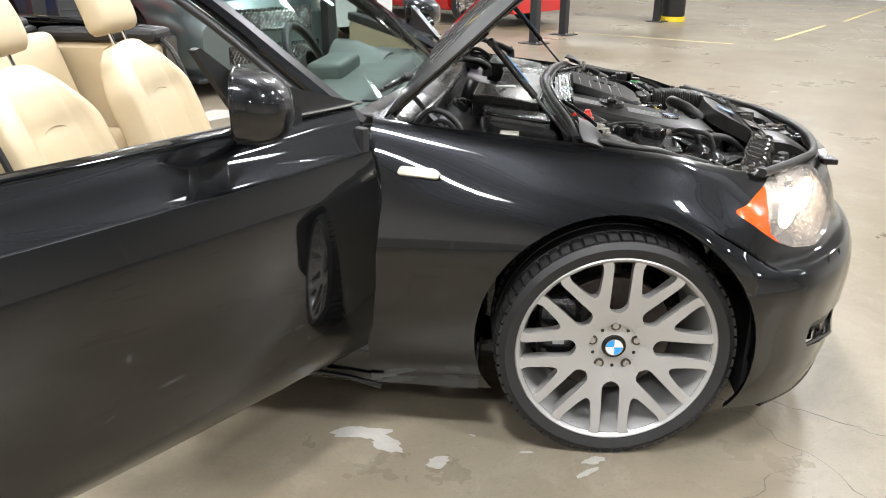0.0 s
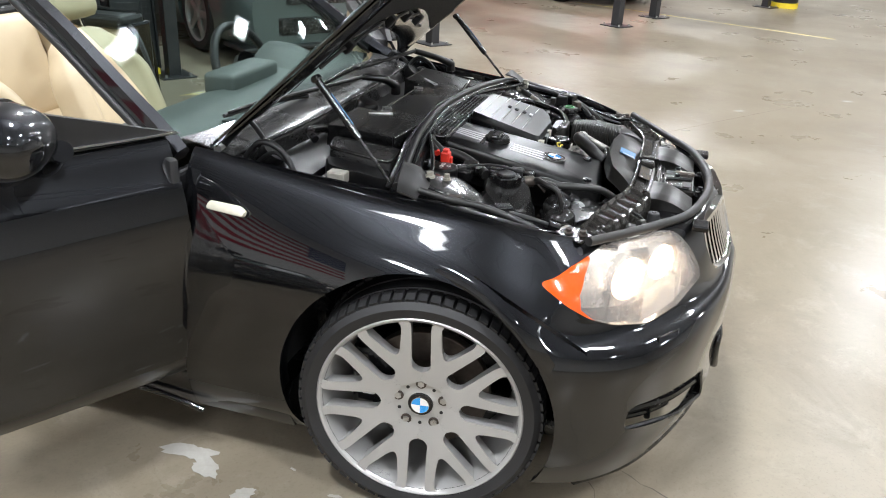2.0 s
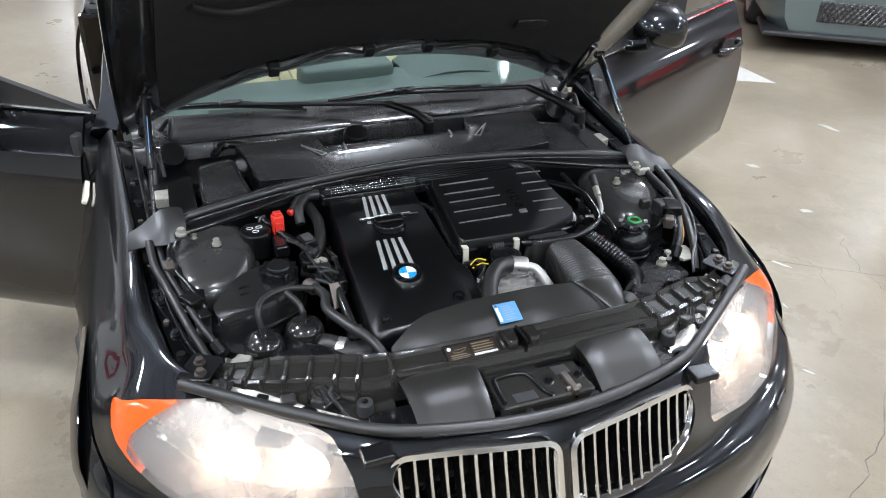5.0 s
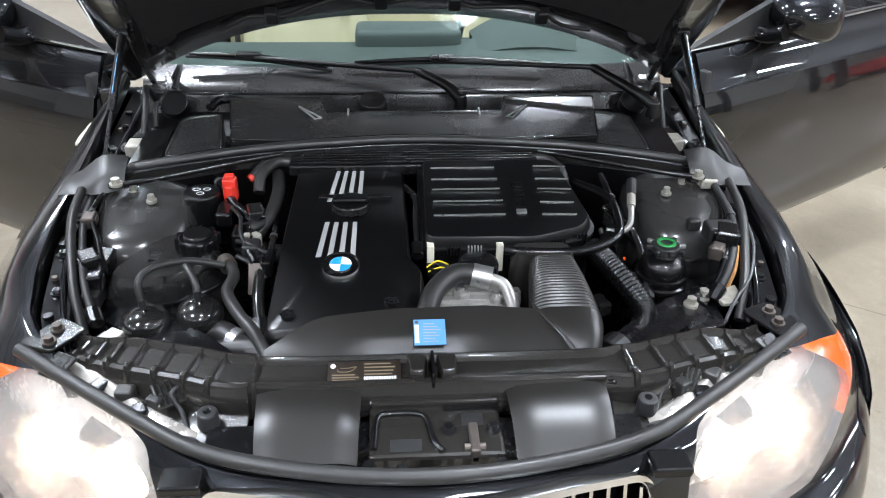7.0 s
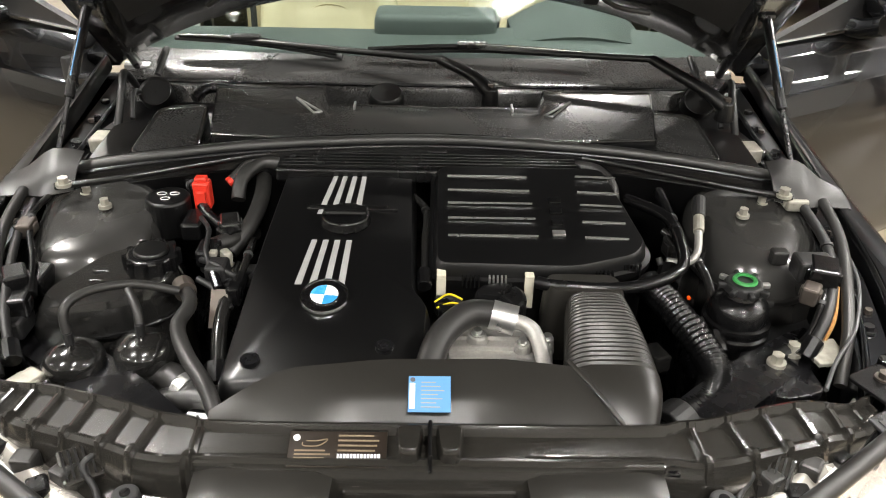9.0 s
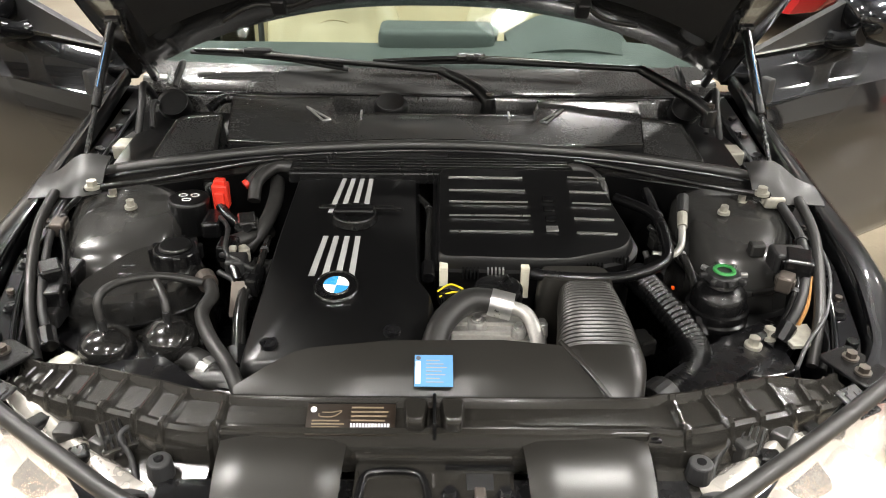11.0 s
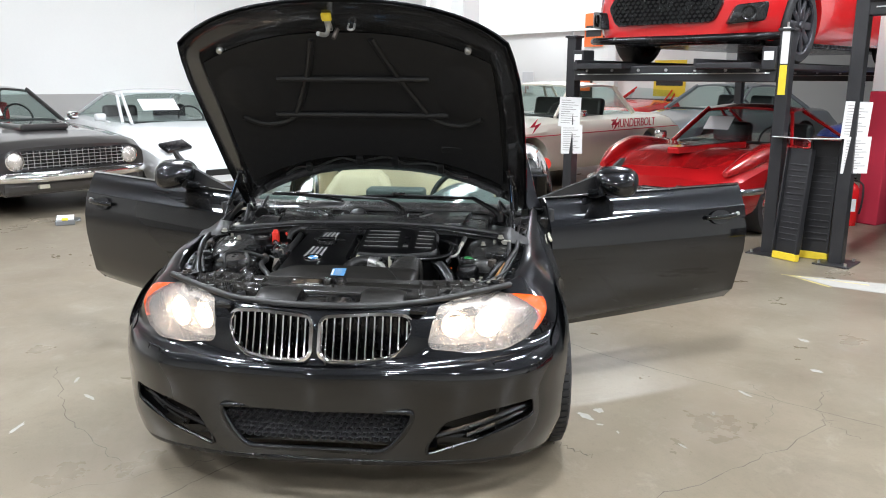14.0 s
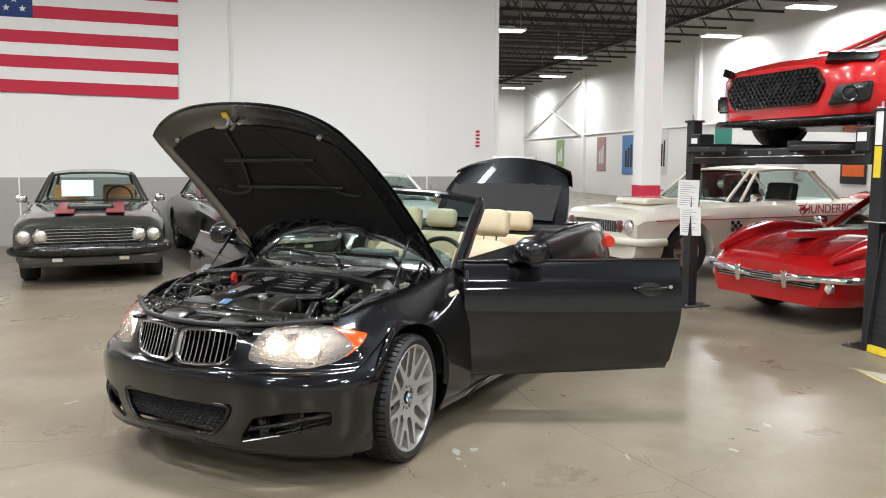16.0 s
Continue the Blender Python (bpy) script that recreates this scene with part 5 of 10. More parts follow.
    hub = lathe([(0.001, o + 0.004), (0.036, o + 0.004), (0.040, o + 0.002), (0.070, o + 0.0075), (0.078, o + 0.0085), (0.084, o + 0.002), (0.086, o - 0.03)], 48)
    smooth(part("hub", hub if s > 0 else moved(hub, Matrix.Diagonal((1, -1, 1, 1))), SILVER, rim_ob), 40)
    for k in range(5):
        a = 2 * math.pi * k / 5 + math.pi / 2
        c = (0.06 * math.cos(a), 0, 0.06 * math.sin(a))
        hole = part("bolt_recess", cyl((c[0], s * (o + 0.0045), c[2]), (c[0], s * (o + 0.0075), c[2]), 0.0135, segs=20), DARK_STEEL, rim_ob)
        part("wheel_bolt", cyl((c[0], s * (o + 0.005), c[2]), (c[0], s * (o + 0.011), c[2]), 0.0085, segs=6), STEEL, rim_ob)
    for k in range(5):
        a = 2 * math.pi * (k + 0.5) / 5 + math.pi / 2
        part("pin_hole", cyl((0.056 * math.cos(a), s * (o + 0.003), 0.056 * math.sin(a)), (0.056 * math.cos(a), s * (o + 0.0066), 0.056 * math.sin(a)), 0.0045, segs=12), BLACK_TRIM, rim_ob)
    cap = part("centre_cap", cyl((0, s * o, 0), (0, s * (o + 0.0095), 0), 0.033, 0.031, 32, 0.002), SATIN_PLASTIC, rim_ob, "black cap with a blue and white roundel")
    roundel(cap, Matrix.Translation((0, s * (o + 0.0105), 0)) @ Matrix.Rotation(radians(-90 * s), 4, "X"), 0.022)
    disc = part("brake_disc", cyl((0, s * -0.02, 0), (0, s * 0.012, 0), 0.165, segs=48, bevel=0.003), DARK_STEEL, w)
    part("disc_bell", cyl((0, s * 0.012, 0), (0, s * 0.045, 0), 0.085, 0.08, 32), DARK_STEEL, w)
    cal = part("caliper", moved(box(-0.055, 0.055, -0.045, 0.05, -0.10, 0.10, 0.02), Matrix.Translation((-0.135, 0, 0.02))), BLACK_METAL, w, "dark brake caliper")
    part("caliper_tag", box(-0.155, -0.125, s * 0.051, s * 0.054, -0.01, 0.012), PAPER, cal)
    return w


def roundel(parent, m, r):
    """A small enamel disc quartered in blue and white; m puts its face along +z."""
    for k in range(4):
        pts = [(0, 0)] + [(r * math.cos(k * math.pi / 2 + j * math.pi / 12), r * math.sin(k * math.pi / 2 + j * math.pi / 12)) for j in range(7)]
        q = part("roundel_quarter", prism(pts, 0, 0.0012), BLUE if k % 2 else WHITE, parent)
        q.matrix_basis = m
    ring = part("roundel_ring", lathe([(r, 0.0), (r, 0.002), (r * 1.06, 0.002), (r * 1.06, 0)], 32, "z"), CHROME, parent)
    ring.matrix_basis = m


for s in (1, -1):
    front_wheel(s)
    front_wheel(s, -2.66, 0.732)
    # wheel house liner
    rows = []
    for k in range(25):
        a = math.pi * (k / 24) * 0.98 + 0.02
        rows.append([Vector((0.362 * math.cos(a), s * y, 0.325 + 0.362 * math.sin(a))) for y in (0.50, 0.70, 0.815)])
    smooth(part("wheel_arch_liner", thick(skin(rows), 0.004), BLACK_TRIM, conv, "black plastic wheel arch liner"), 60)
    part("axle", join(cyl((0, s * 0.30, 0.30), (0, s * 0.70, 0.314), 0.03, segs=10), cyl((0.0, s * 0.62, 0.35), (-0.05, s * 0.56, 0.74), 0.045, segs=12)), DARK_STEEL, conv)
    lip = []
    for k in range(33):
        a = math.pi * (k / 32) * 1.06 - 0.10
        ca, sa = math.cos(a), math.sin(a)
        yb = float(np.interp(0.36 * ca, [-.36, -.15, .10, .28, .36], [.850, .864, .866, .861, .832]))
        yb -= float(np.interp(0.325 + 0.36 * sa, [.15, .23, .35, .46, .54, .615, .66, .69, .72], [.062, .027, .006, .002, .003, .018, .040, .058, .074]))
        lip.append([Vector((rr * ca, s * (yb + dy), 0.325 + rr * sa)) for rr, dy in ((0.349, -0.03), (0.349, 0.000), (0.352, 0.004), (0.364, 0.003), (0.384, -0.012))])
    smooth(part("arch_lip", skin(lip), BLACK_PAINT, conv, "glossy black wheel arch lip"), 50)
    # sill below the door
    sill = skin([[Vector((x, s * y, z)) for y, z in ((0.70, 0.30), (0.800, 0.292), (0.823, 0.262), (0.822, 0.20), (0.800, 0.150), (0.72, 0.140))] for x in (-0.34, -0.40, -1.2, -2.26, -2.30)], close_v=True, caps=True)
    smooth(part("sill", sill, BLACK_PAINT, conv, "black side sill"), 40)
    fin = tube([Vector((-0.60, s * 0.828, 0.155)), Vector((-0.75, s * 0.832, 0.185)), Vector((-1.1, s * 0.825, 0.20))], 0.008, 8)
    smooth(part("sill_fin", fin, BLACK_PAINT, conv), 60)
    part("inner_wing_end", box(-0.66, -0.63, min(s * 0.60, s * 0.80), max(s * 0.60, s * 0.80), 0.25, 0.82, 0.01), BLACK_METAL, conv)


# ------------------------------------------------------------------ doors
DOOR_ANGLE = 61.5


def door(s):
    prof = [(0.815, .268), (0.842, .30), (0.858, .36), (0.864, .47), (0.865, .58), (0.860, .68), (0.846, .76), (0.832, .800), (0.823, .806), (0.800, .860), (0.782, .895), (0.765, .905)]
    rows = []
    for x in np.linspace(-0.645, -1.86, 14):
        f = (x + 0.645) / -1.215
        row = []
        for k, (y, z) in enumerate(prof):
            g = (z - .268) / .637
            xx = x
            if f > 0.999:
                xx = x + 0.02 + 0.085 * max(0, (0.56 - g)) / 0.56
            drop = (0.05 * f if k == 0 else 0.045 * f if k == 1 else 0.0) + (-0.004 * math.sin(math.pi * f))
            row.append(Vector((xx, y - 0.010 * f * f, z + drop + 0.012 * f * (1 if k > 6 else 0))))
        rows.append(row)
    hinge = Vector((-0.655, 0.795, 0))
    turn = Matrix.Translation(hinge) @ Matrix.Rotation(radians(-DOOR_ANGLE), 4, "Z") @ Matrix.Translation(-hinge)
    flip = Matrix.Identity(4) if s > 0 else Matrix.Diagonal((1, -1, 1, 1))

    def put(nm, bm, mat, parent=None, label="", ang=35):
        moved(bm, turn)
        if s < 0:
            mirrored(bm)
        return smooth(part(nm, bm, mat, parent, label), ang)

    d = put("door", thick(skin(rows), 0.012), BLACK_PAINT, conv, "open glossy black door")
    put("inner_panel", box(-1.83, -0.67, 0.70, 0.755, 0.34, 0.865, 0.02), LEATHER, d, "beige inner door panel")
    put("door_top", box(-1.85, -0.66, 0.700, 0.768, 0.86, 0.905, 0.01), BLACK_TRIM, d)
    put("window_seal", tube([(-0.68, 0.772, 0.909), (-1.25, 0.768, 0.914), (-1.84, 0.760, 0.920)], 0.006, 6), CHROME, d, "thin bright window seal")
    put("door_edge", box(-0.67, -0.645, 0.73, 0.83, 0.30, 0.86, 0.008), BLACK_TRIM, d)
    # handle with its dished recess
    put("handle_recess", moved(lathe([(0.001, 0.001), (0.035, 0.002), (0.05, 0.0035)], 28), Matrix.Translation((-1.66, 0.846, 0.762)) @ Matrix.Rotation(radians(13), 4, "X") @ Matrix.Diagonal((1.3, 1, 0.75, 1))), BLACK_TRIM, d)
    put("handle", tube([(-1.575, 0.848, 0.766), (-1.60, 0.874, 0.768), (-1.68, 0.880, 0.770), (-1.735, 0.870, 0.772), (-1.75, 0.846, 0.772)], 0.012, 10, n=5), BLACK_PAINT, d, "glossy black door handle", 60)
    put("lock", cyl((-1.775, 0.84, 0.773), (-1.775, 0.852, 0.775), 0.010, segs=16), STEEL, d)
    # mirror
    sail = prism([(0.065, 0.0), (-0.300, 0.0), (-0.318, 0.016), (-0.424, 0.176), (-0.408, 0.180), (-0.330, 0.120)], -0.010, 0.010)
    put("mirror_sail", moved(sail, Matrix.Translation((-0.672, 0.768, 0.905)) @ Matrix.Rotation(radians(90), 4, "X")), BLACK_TRIM, d, "black triangular mirror base")
    put("sail_trim", tube([(-0.62, 0.780, 0.910), (-0.75, 0.782, 0.912), (-0.98, 0.780, 0.918)], 0.004, 6), CHROME, d, "thin bright strip under the mirror base")
    rows2 = []
    for f in np.linspace(0, 1, 13):
        xx = -0.975 + 0.112 * f
        k = math.sqrt(max(1 - f ** 2.4, 0.0)) if f > 0 else 1.0
        ring = []
        for q in range(28):
            a = 2 * math.pi * q / 28
            cy, cz = math.copysign(abs(math.cos(a)) ** 0.72, math.cos(a)), math.copysign(abs(math.sin(a)) ** 0.78, math.sin(a))
            ring.append(Vector((xx, 0.905 + 0.105 * cy * (0.22 + 0.78 * k) + 0.010 * f, 0.975 + (0.070 + 0.010 * cy) * cz * (0.16 + 0.84 * k) - 0.006 * cy - 0.012 * f)))
        rows2.append(ring)
    fold = Matrix.Translation((-0.89, 0.80, 0)) @ Matrix.Rotation(radians(47), 4, "Z") @ Matrix.Translation((0.89, -0.80, 0))
    put("mirror_housing", moved(skin(rows2, close_v=True, caps=True), fold), BLACK_PAINT, d, "glossy black folded mirror housing", 60)
    rim2 = [Vector((-0.976, 0.905 + 0.102 * math.copysign(abs(math.cos(a)) ** 0.72, math.cos(a)), 0.975 + 0.068 * math.copysign(abs(math.sin(a)) ** 0.78, math.sin(a)))) for a in np.linspace(0, 2 * math.pi, 33)]
    put("mirror_rim", moved(tube(rim2, 0.0055, 6, curved=False), fold), BLACK_PAINT, d, "", 60)
    put("mirror_glass", moved(moved(lathe([(0.001, 0.0), (0.9, 0.0), (1.0, -0.01)], 28, "x"), Matrix.Translation((-0.979, 0.905, 0.975)) @ Matrix.Diagonal((0.3, 0.096, 0.062, 1))), fold), CHROME, d, "mirror glass", 30)
    put("mirror_arm", tube([(-0.90, 0.765, 0.918), (-0.91, 0.80, 0.918), (-0.915, 0.85, 0.935)], 0.024, 10), BLACK_PAINT, d, "", 60)
    return d


door(1), door(-1)


# ------------------------------------------------------------------ bonnet, hinged open
HOOD_PIVOT = Vector((-0.60, 0, 0.87))
HOOD = Matrix.Translation(HOOD_PIVOT) @ Matrix.Rotation(radians(-48.2), 4, "Y") @ Matrix.Translation(-HOOD_PIVOT)


def hood():
    xs = np.linspace(0, 1, 22)
    ys = np.linspace(-1, 1, 33)

    def surf(f, g, dz=0.0, inset=0.0):
        ag = abs(g)
        yb = float(np.interp(f, [0, .3, .6, .8, .92, 1.0], [.690, .685, .670, .652, .630, .608])) - inset
        y = g * yb
        front = 0.690 - 0.165 * ag ** 2.2 - 0.02 * ag ** 10 - inset * 1.0
        back = -0.61 + 0.23 * (1 - ag ** 2.2) + inset * 0.3
        x = back + (front - back) * f
        crown = float(np.interp(x, [-.62, -.3, 0, .3, .5, .62, .70], [.925, .902, .874, .832, .788, .752, .722]))
        edge = float(np.interp(x, [-.62, -.36, -.15, .1, .3, .5, .70], [.872, .842, .822, .796, .760, .718, .700]))
        k = ag ** 2.6
        z = crown * (1 - k) + edge * k
        return Vector((x, y, z + dz))

    rows = [[surf(f, g) for g in ys] for f in xs]
    skin_bm = thick(skin(rows), 0.006)
    h = part("bonnet", moved(skin_bm, HOOD), BLACK_PAINT, conv, "open black bonnet")
    smooth(h, 40)

    # pressed inner frame: flat rim, felt field with two round bulges and ribs
    def inner(f, g):
        p = surf(f, g, 0.0, 0.012)
        rimf = min(f / 0.10, (1 - f) / 0.13, (1 - abs(g)) / 0.14, 1.0)
        rimf = rimf * rimf * (3 - 2 * rimf)
        z = -0.034 + 0.014 * (1 - rimf)
        if abs(g) > 0.93 or f > 0.965 or f < 0.02:
            z = -0.012
        return p + Vector((0, 0, z))

    rows = [[inner(f, g) for g in np.linspace(-1, 1, 45)] for f in np.linspace(0, 1, 30)]
    smooth(part("inner_frame", moved(thick(skin(rows), -0.003), HOOD), GLOSS_TRIM, h, "satin black pressed inner frame"), 60)

    def felt(f, g):
        p = surf(f, g, -0.037, 0.012)
        x, y = p.x, p.y
        d = 0.0
        for cy in (-0.43, 0.43):
            rr = math.hypot((x - 0.20) / 0.16, (y - cy) / 0.105)
            d += 0.016 * max(0, 1 - rr ** 4) if rr < 1 else 0
        return p + Vector((0, 0, -d))

    rows = [[felt(f, g) for g in np.linspace(-0.86, 0.86, 61)] for f in np.linspace(0.13, 0.86, 41)]
    smooth(part("insulation", moved(thick(skin(rows), 0.002), HOOD), FELT, h, "black felt insulation mat"), 60)

    def on(x, y, dz):
        bk = -0.61 + 0.23 * (1 - (abs(y) / 0.66) ** 2.2)
        f = (x - bk) / (0.690 - 0.16 * (abs(y) / 0.66) ** 2.2 - bk)
        yb = float(np.interp(f, [0, .3, .6, .8, .92, 1.0], [.690, .685, .670, .652, .630, .608]))
        return surf(f, y / yb, dz)

    for pts in ([(0.27, -0.30), (0.27, 0.30)], [(0.05, -0.36), (0.05, 0.36)], [(0.50, -0.11), (0.30, -0.17), (0.06, -0.27), (0.0, -0.33), (-0.01, -0.42), (0.05, -0.50)], [(0.50, 0.11), (0.30, 0.17), (0.06, 0.27), (0.0, 0.33), (-0.01, 0.42), (0.05, 0.50)]):
        smooth(part("pressed_rib", moved(tube([on(x, y, -0.040) for x, y in pts], 0.0125, 10), HOOD), BLACK_TRIM, h), 60)
    for cy in (-0.46, 0.462):
        b = on(0.47, cy, -0.030)
        smooth(part("rubber_stop", moved(cyl(b, b + Vector((0, 0, -0.022)), 0.014, 0.011, 16, 0.003), HOOD), STEEL, h, "pale bonnet stop"), 40)
    for y in np.linspace(-0.5, 0.5, 11):
        b = on(0.60 - 0.16 * (abs(y) / 0.6) ** 2.2, y, -0.022)
        part("frame_hole", moved(cyl(b, b + Vector((0, 0, -0.0035)), 0.008, segs=12), HOOD), BLACK_TRIM, h)
    # latch and striker
    b = on(0.575, -0.03, -0.025)
    latch = part("latch", moved(join(box(b.x - 0.028, b.x + 0.028, b.y - 0.012, b.y + 0.012, b.z - 0.012, b.z, 0.002), tube([b, b + Vector((-0.01, 0.0, -0.05)), b + Vector((0.02, -0.02, -0.085))], 0.008, 8)), HOOD), STEEL, h, "silver bonnet latch hook")
    part("latch_tip", moved(box(b.x + 0.02, b.x + 0.05, b.y - 0.018, b.y + 0.018, b.z - 0.02, b.z - 0.006, 0.004), HOOD), YELLOW, latch, "yellow latch tab")
    part("latch_spring", moved(ribbed([b + Vector((-0.02, 0.03, -0.01)), b + Vector((-0.03, 0.02, -0.05))], 0.008, 10, 0.006, 0.003), HOOD), DARK_STEEL, latch)
    part("striker", moved(tube([b + Vector((0, 0.075, 0)), b + Vector((0, 0.075, -0.035)), b + Vector((0, 0.095, -0.035)), b + Vector((0, 0.095, 0))], 0.004, 8, n=4), HOOD), STEEL, h)
    # hose and clips of the washer jets near the rear edge
    pts = [on(-0.26 - 0.16 * (abs(y) / 0.5) ** 2 + 0.02 * math.sin(k * 2.1), y, -0.044) for k, y in enumerate(np.linspace(-0.42, 0.42, 13))]
    smooth(part("washer_hose", moved(tube(pts, 0.005, 8, n=4), HOOD), HOSE, h), 60)
    for y in (-0.30, -0.06, 0.10, 0.30):
        p = on(-0.26 - 0.16 * (abs(y) / 0.5) ** 2, y, -0.046)
        part("hose_clip", moved(box(p.x - 0.02, p.x + 0.02, p.y - 0.014, p.y + 0.014, p.z - 0.012, p.z + 0.01, 0.004), HOOD), BLACK_TRIM, h)
    p = on(-0.18, 0.36, -0.041)
    part("moulded_mark", moved(box(p.x - 0.018, p.x + 0.018, p.y - 0.045, p.y + 0.045, p.z - 0.004, p.z + 0.01, 0.003), HOOD), BLACK_TRIM, h)
    # gas struts and hinges
    for s in (1, -1):
        lo, hi = Vector((-0.125, s * 0.640, 0.800)), Vector((-0.345, s * 0.612, 1.045))
        mid = lo.lerp(hi, 0.46)
        st = part("gas_strut", cyl(lo, mid, 0.0042, segs=12), BLACK_METAL, conv, "black gas strut holding the bonnet")
        part("strut_body", cyl(mid, hi, 0.0092, segs=14, bevel=0.002), SATIN_PLASTIC, st)
        part("strut_writing", moved(box(-0.0006, 0.0006, -0.004, 0.004, -0.045, 0.045), Matrix.Translation(mid.lerp(hi, 0.5) + Vector((0.0098, 0, 0))) @ (hi - lo).to_track_quat("Z", "Y").to_matrix().to_4x4()), LABEL_BLUE, st, "pale blue printed mark")
        for k, e in enumerate((lo, hi)):
            part("ball_joint", cyl(e + Vector((0, -0.014 * s, 0)), e + Vector((0, 0.014 * s, 0)), 0.010, segs=12, bevel=0.003), BLACK_METAL, st)
        arm = tube([Vector((-0.63, s * 0.635, 0.80)), Vector((-0.585, s * 0.638, 0.87)), Vector((-0.47, s * 0.63, 0.98)), HOOD @ on(-0.30, s * 0.60, -0.03)], 0.011, 8)
        hg = smooth(part("bonnet_hinge", arm, BLACK_METAL, conv, "black bonnet hinge arm"), 50)
        part("hinge_foot", box(-0.68, -0.58, min(s * 0.615, s * 0.66), max(s * 0.615, s * 0.66), 0.74, 0.83, 0.01), BLACK_METAL, hg)
        part("hinge_bolt", cyl((-0.60, s * 0.61, 0.85), (-0.60, s * 0.665, 0.85), 0.012, segs=6), STEEL, hg)
    return h


hood()


# ------------------------------------------------------------------ windscreen, cabin, rear body
def windscreen():
    base = [(-0.585, 0.0, 0.882), (-0.603, 0.25, 0.878), (-0.648, 0.48, 0.870), (-0.725, 0.66, 0.862)]
    head = [(-1.135, 0.0, 1.262), (-1.145, 0.22, 1.257), (-1.165, 0.42, 1.240), (-1.20, 0.585, 1.205)]
    rows = []
    for f in np.linspace(0, 1, 9):
        row = []
        for (b, t) in zip(spline(base, 5), spline(head, 5)):
            p = b.lerp(t, f)
            row.append(p + Vector((0.03 * math.sin(math.pi * f), 0, 0.02 * math.sin(math.pi * f))))
        rows.append([Vector((p.x, -p.y, p.z)) for p in reversed(row)][:-1] + row)
    g = part("windscreen", thick(skin(rows), 0.004), CAR_GLASS, conv, "clear laminated windscreen")
    smooth(g, 60)
    g.visible_shadow = False
    for s in (1, -1):
        pts = [(-0.66, 0.745, 0.845), (-0.745, 0.712, 0.902), (-0.86, 0.690, 0.985), (-1.02, 0.655, 1.098), (-1.16, 0.625, 1.185), (-1.215, 0.605, 1.222)]
        path = spline([Vector((x, s * y, z)) for x, y, z in pts], 4)
        rows = []
        for i, p in enumerate(path):
            d = (path[min(i + 1, len(path) - 1)] - path[max(i - 1, 0)]).normalized()
            side = Vector((0, s, 0))
            up = d.cross(side).normalized() * (-1 if s > 0 else 1)
            if up.z < 0:
                up = -up
            w = 0.050 - 0.012 * i / len(path)
            rows.append([p + side * w * 0.55 + up * 0.0, p + side * w * 0.42 + up * w * 0.42, p - side * w * 0.30 + up * w * 0.55, p - side * w * 0.85 + up * w * 0.15, p - side * w * 0.8 - up * w * 0.35, p + side * w * 0.3 - up * w * 0.45])
        smooth(part("a_pillar", skin(rows, close_v=True, caps=True), BLACK_PAINT, conv, "glossy black windscreen pillar"), 40)
        smooth(part("pillar_seal", tube([p + Vector((-0.02, s * 0.012, -0.028)) for p in path[3:]], 0.013, 8, curved=False), BLACK_TRIM, conv, "black rubber pillar seal"), 60)
    head_full = spline([Vector((x - 0.012, -y, z)) for x, y, z in reversed(head)] + [Vector((x - 0.012, y, z)) for x, y, z in head[1:]], 4)
    rows = []
    for p in head_full:
        rows.append([p + Vector((0.035, 0, -0.016)), p + Vector((0.03, 0, 0.010)), p + Vector((-0.005, 0, 0.024)), p + Vector((-0.05, 0, 0.018)), p + Vector((-0.06, 0, -0.012)), p + Vector((-0.01, 0, -0.022))])
    smooth(part("windscreen_header", skin(rows, close_v=True, caps=True), BLACK_PAINT, conv, "black windscreen header rail"), 50)
    part("inner_mirror", join(box(-1.10, -1.07, -0.12, 0.12, 1.15, 1.215, 0.02), cyl((-1.09, 0, 1.20), (-1.11, 0, 1.25), 0.012, segs=10)), BLACK_TRIM, conv, "interior rear view mirror")


windscreen()


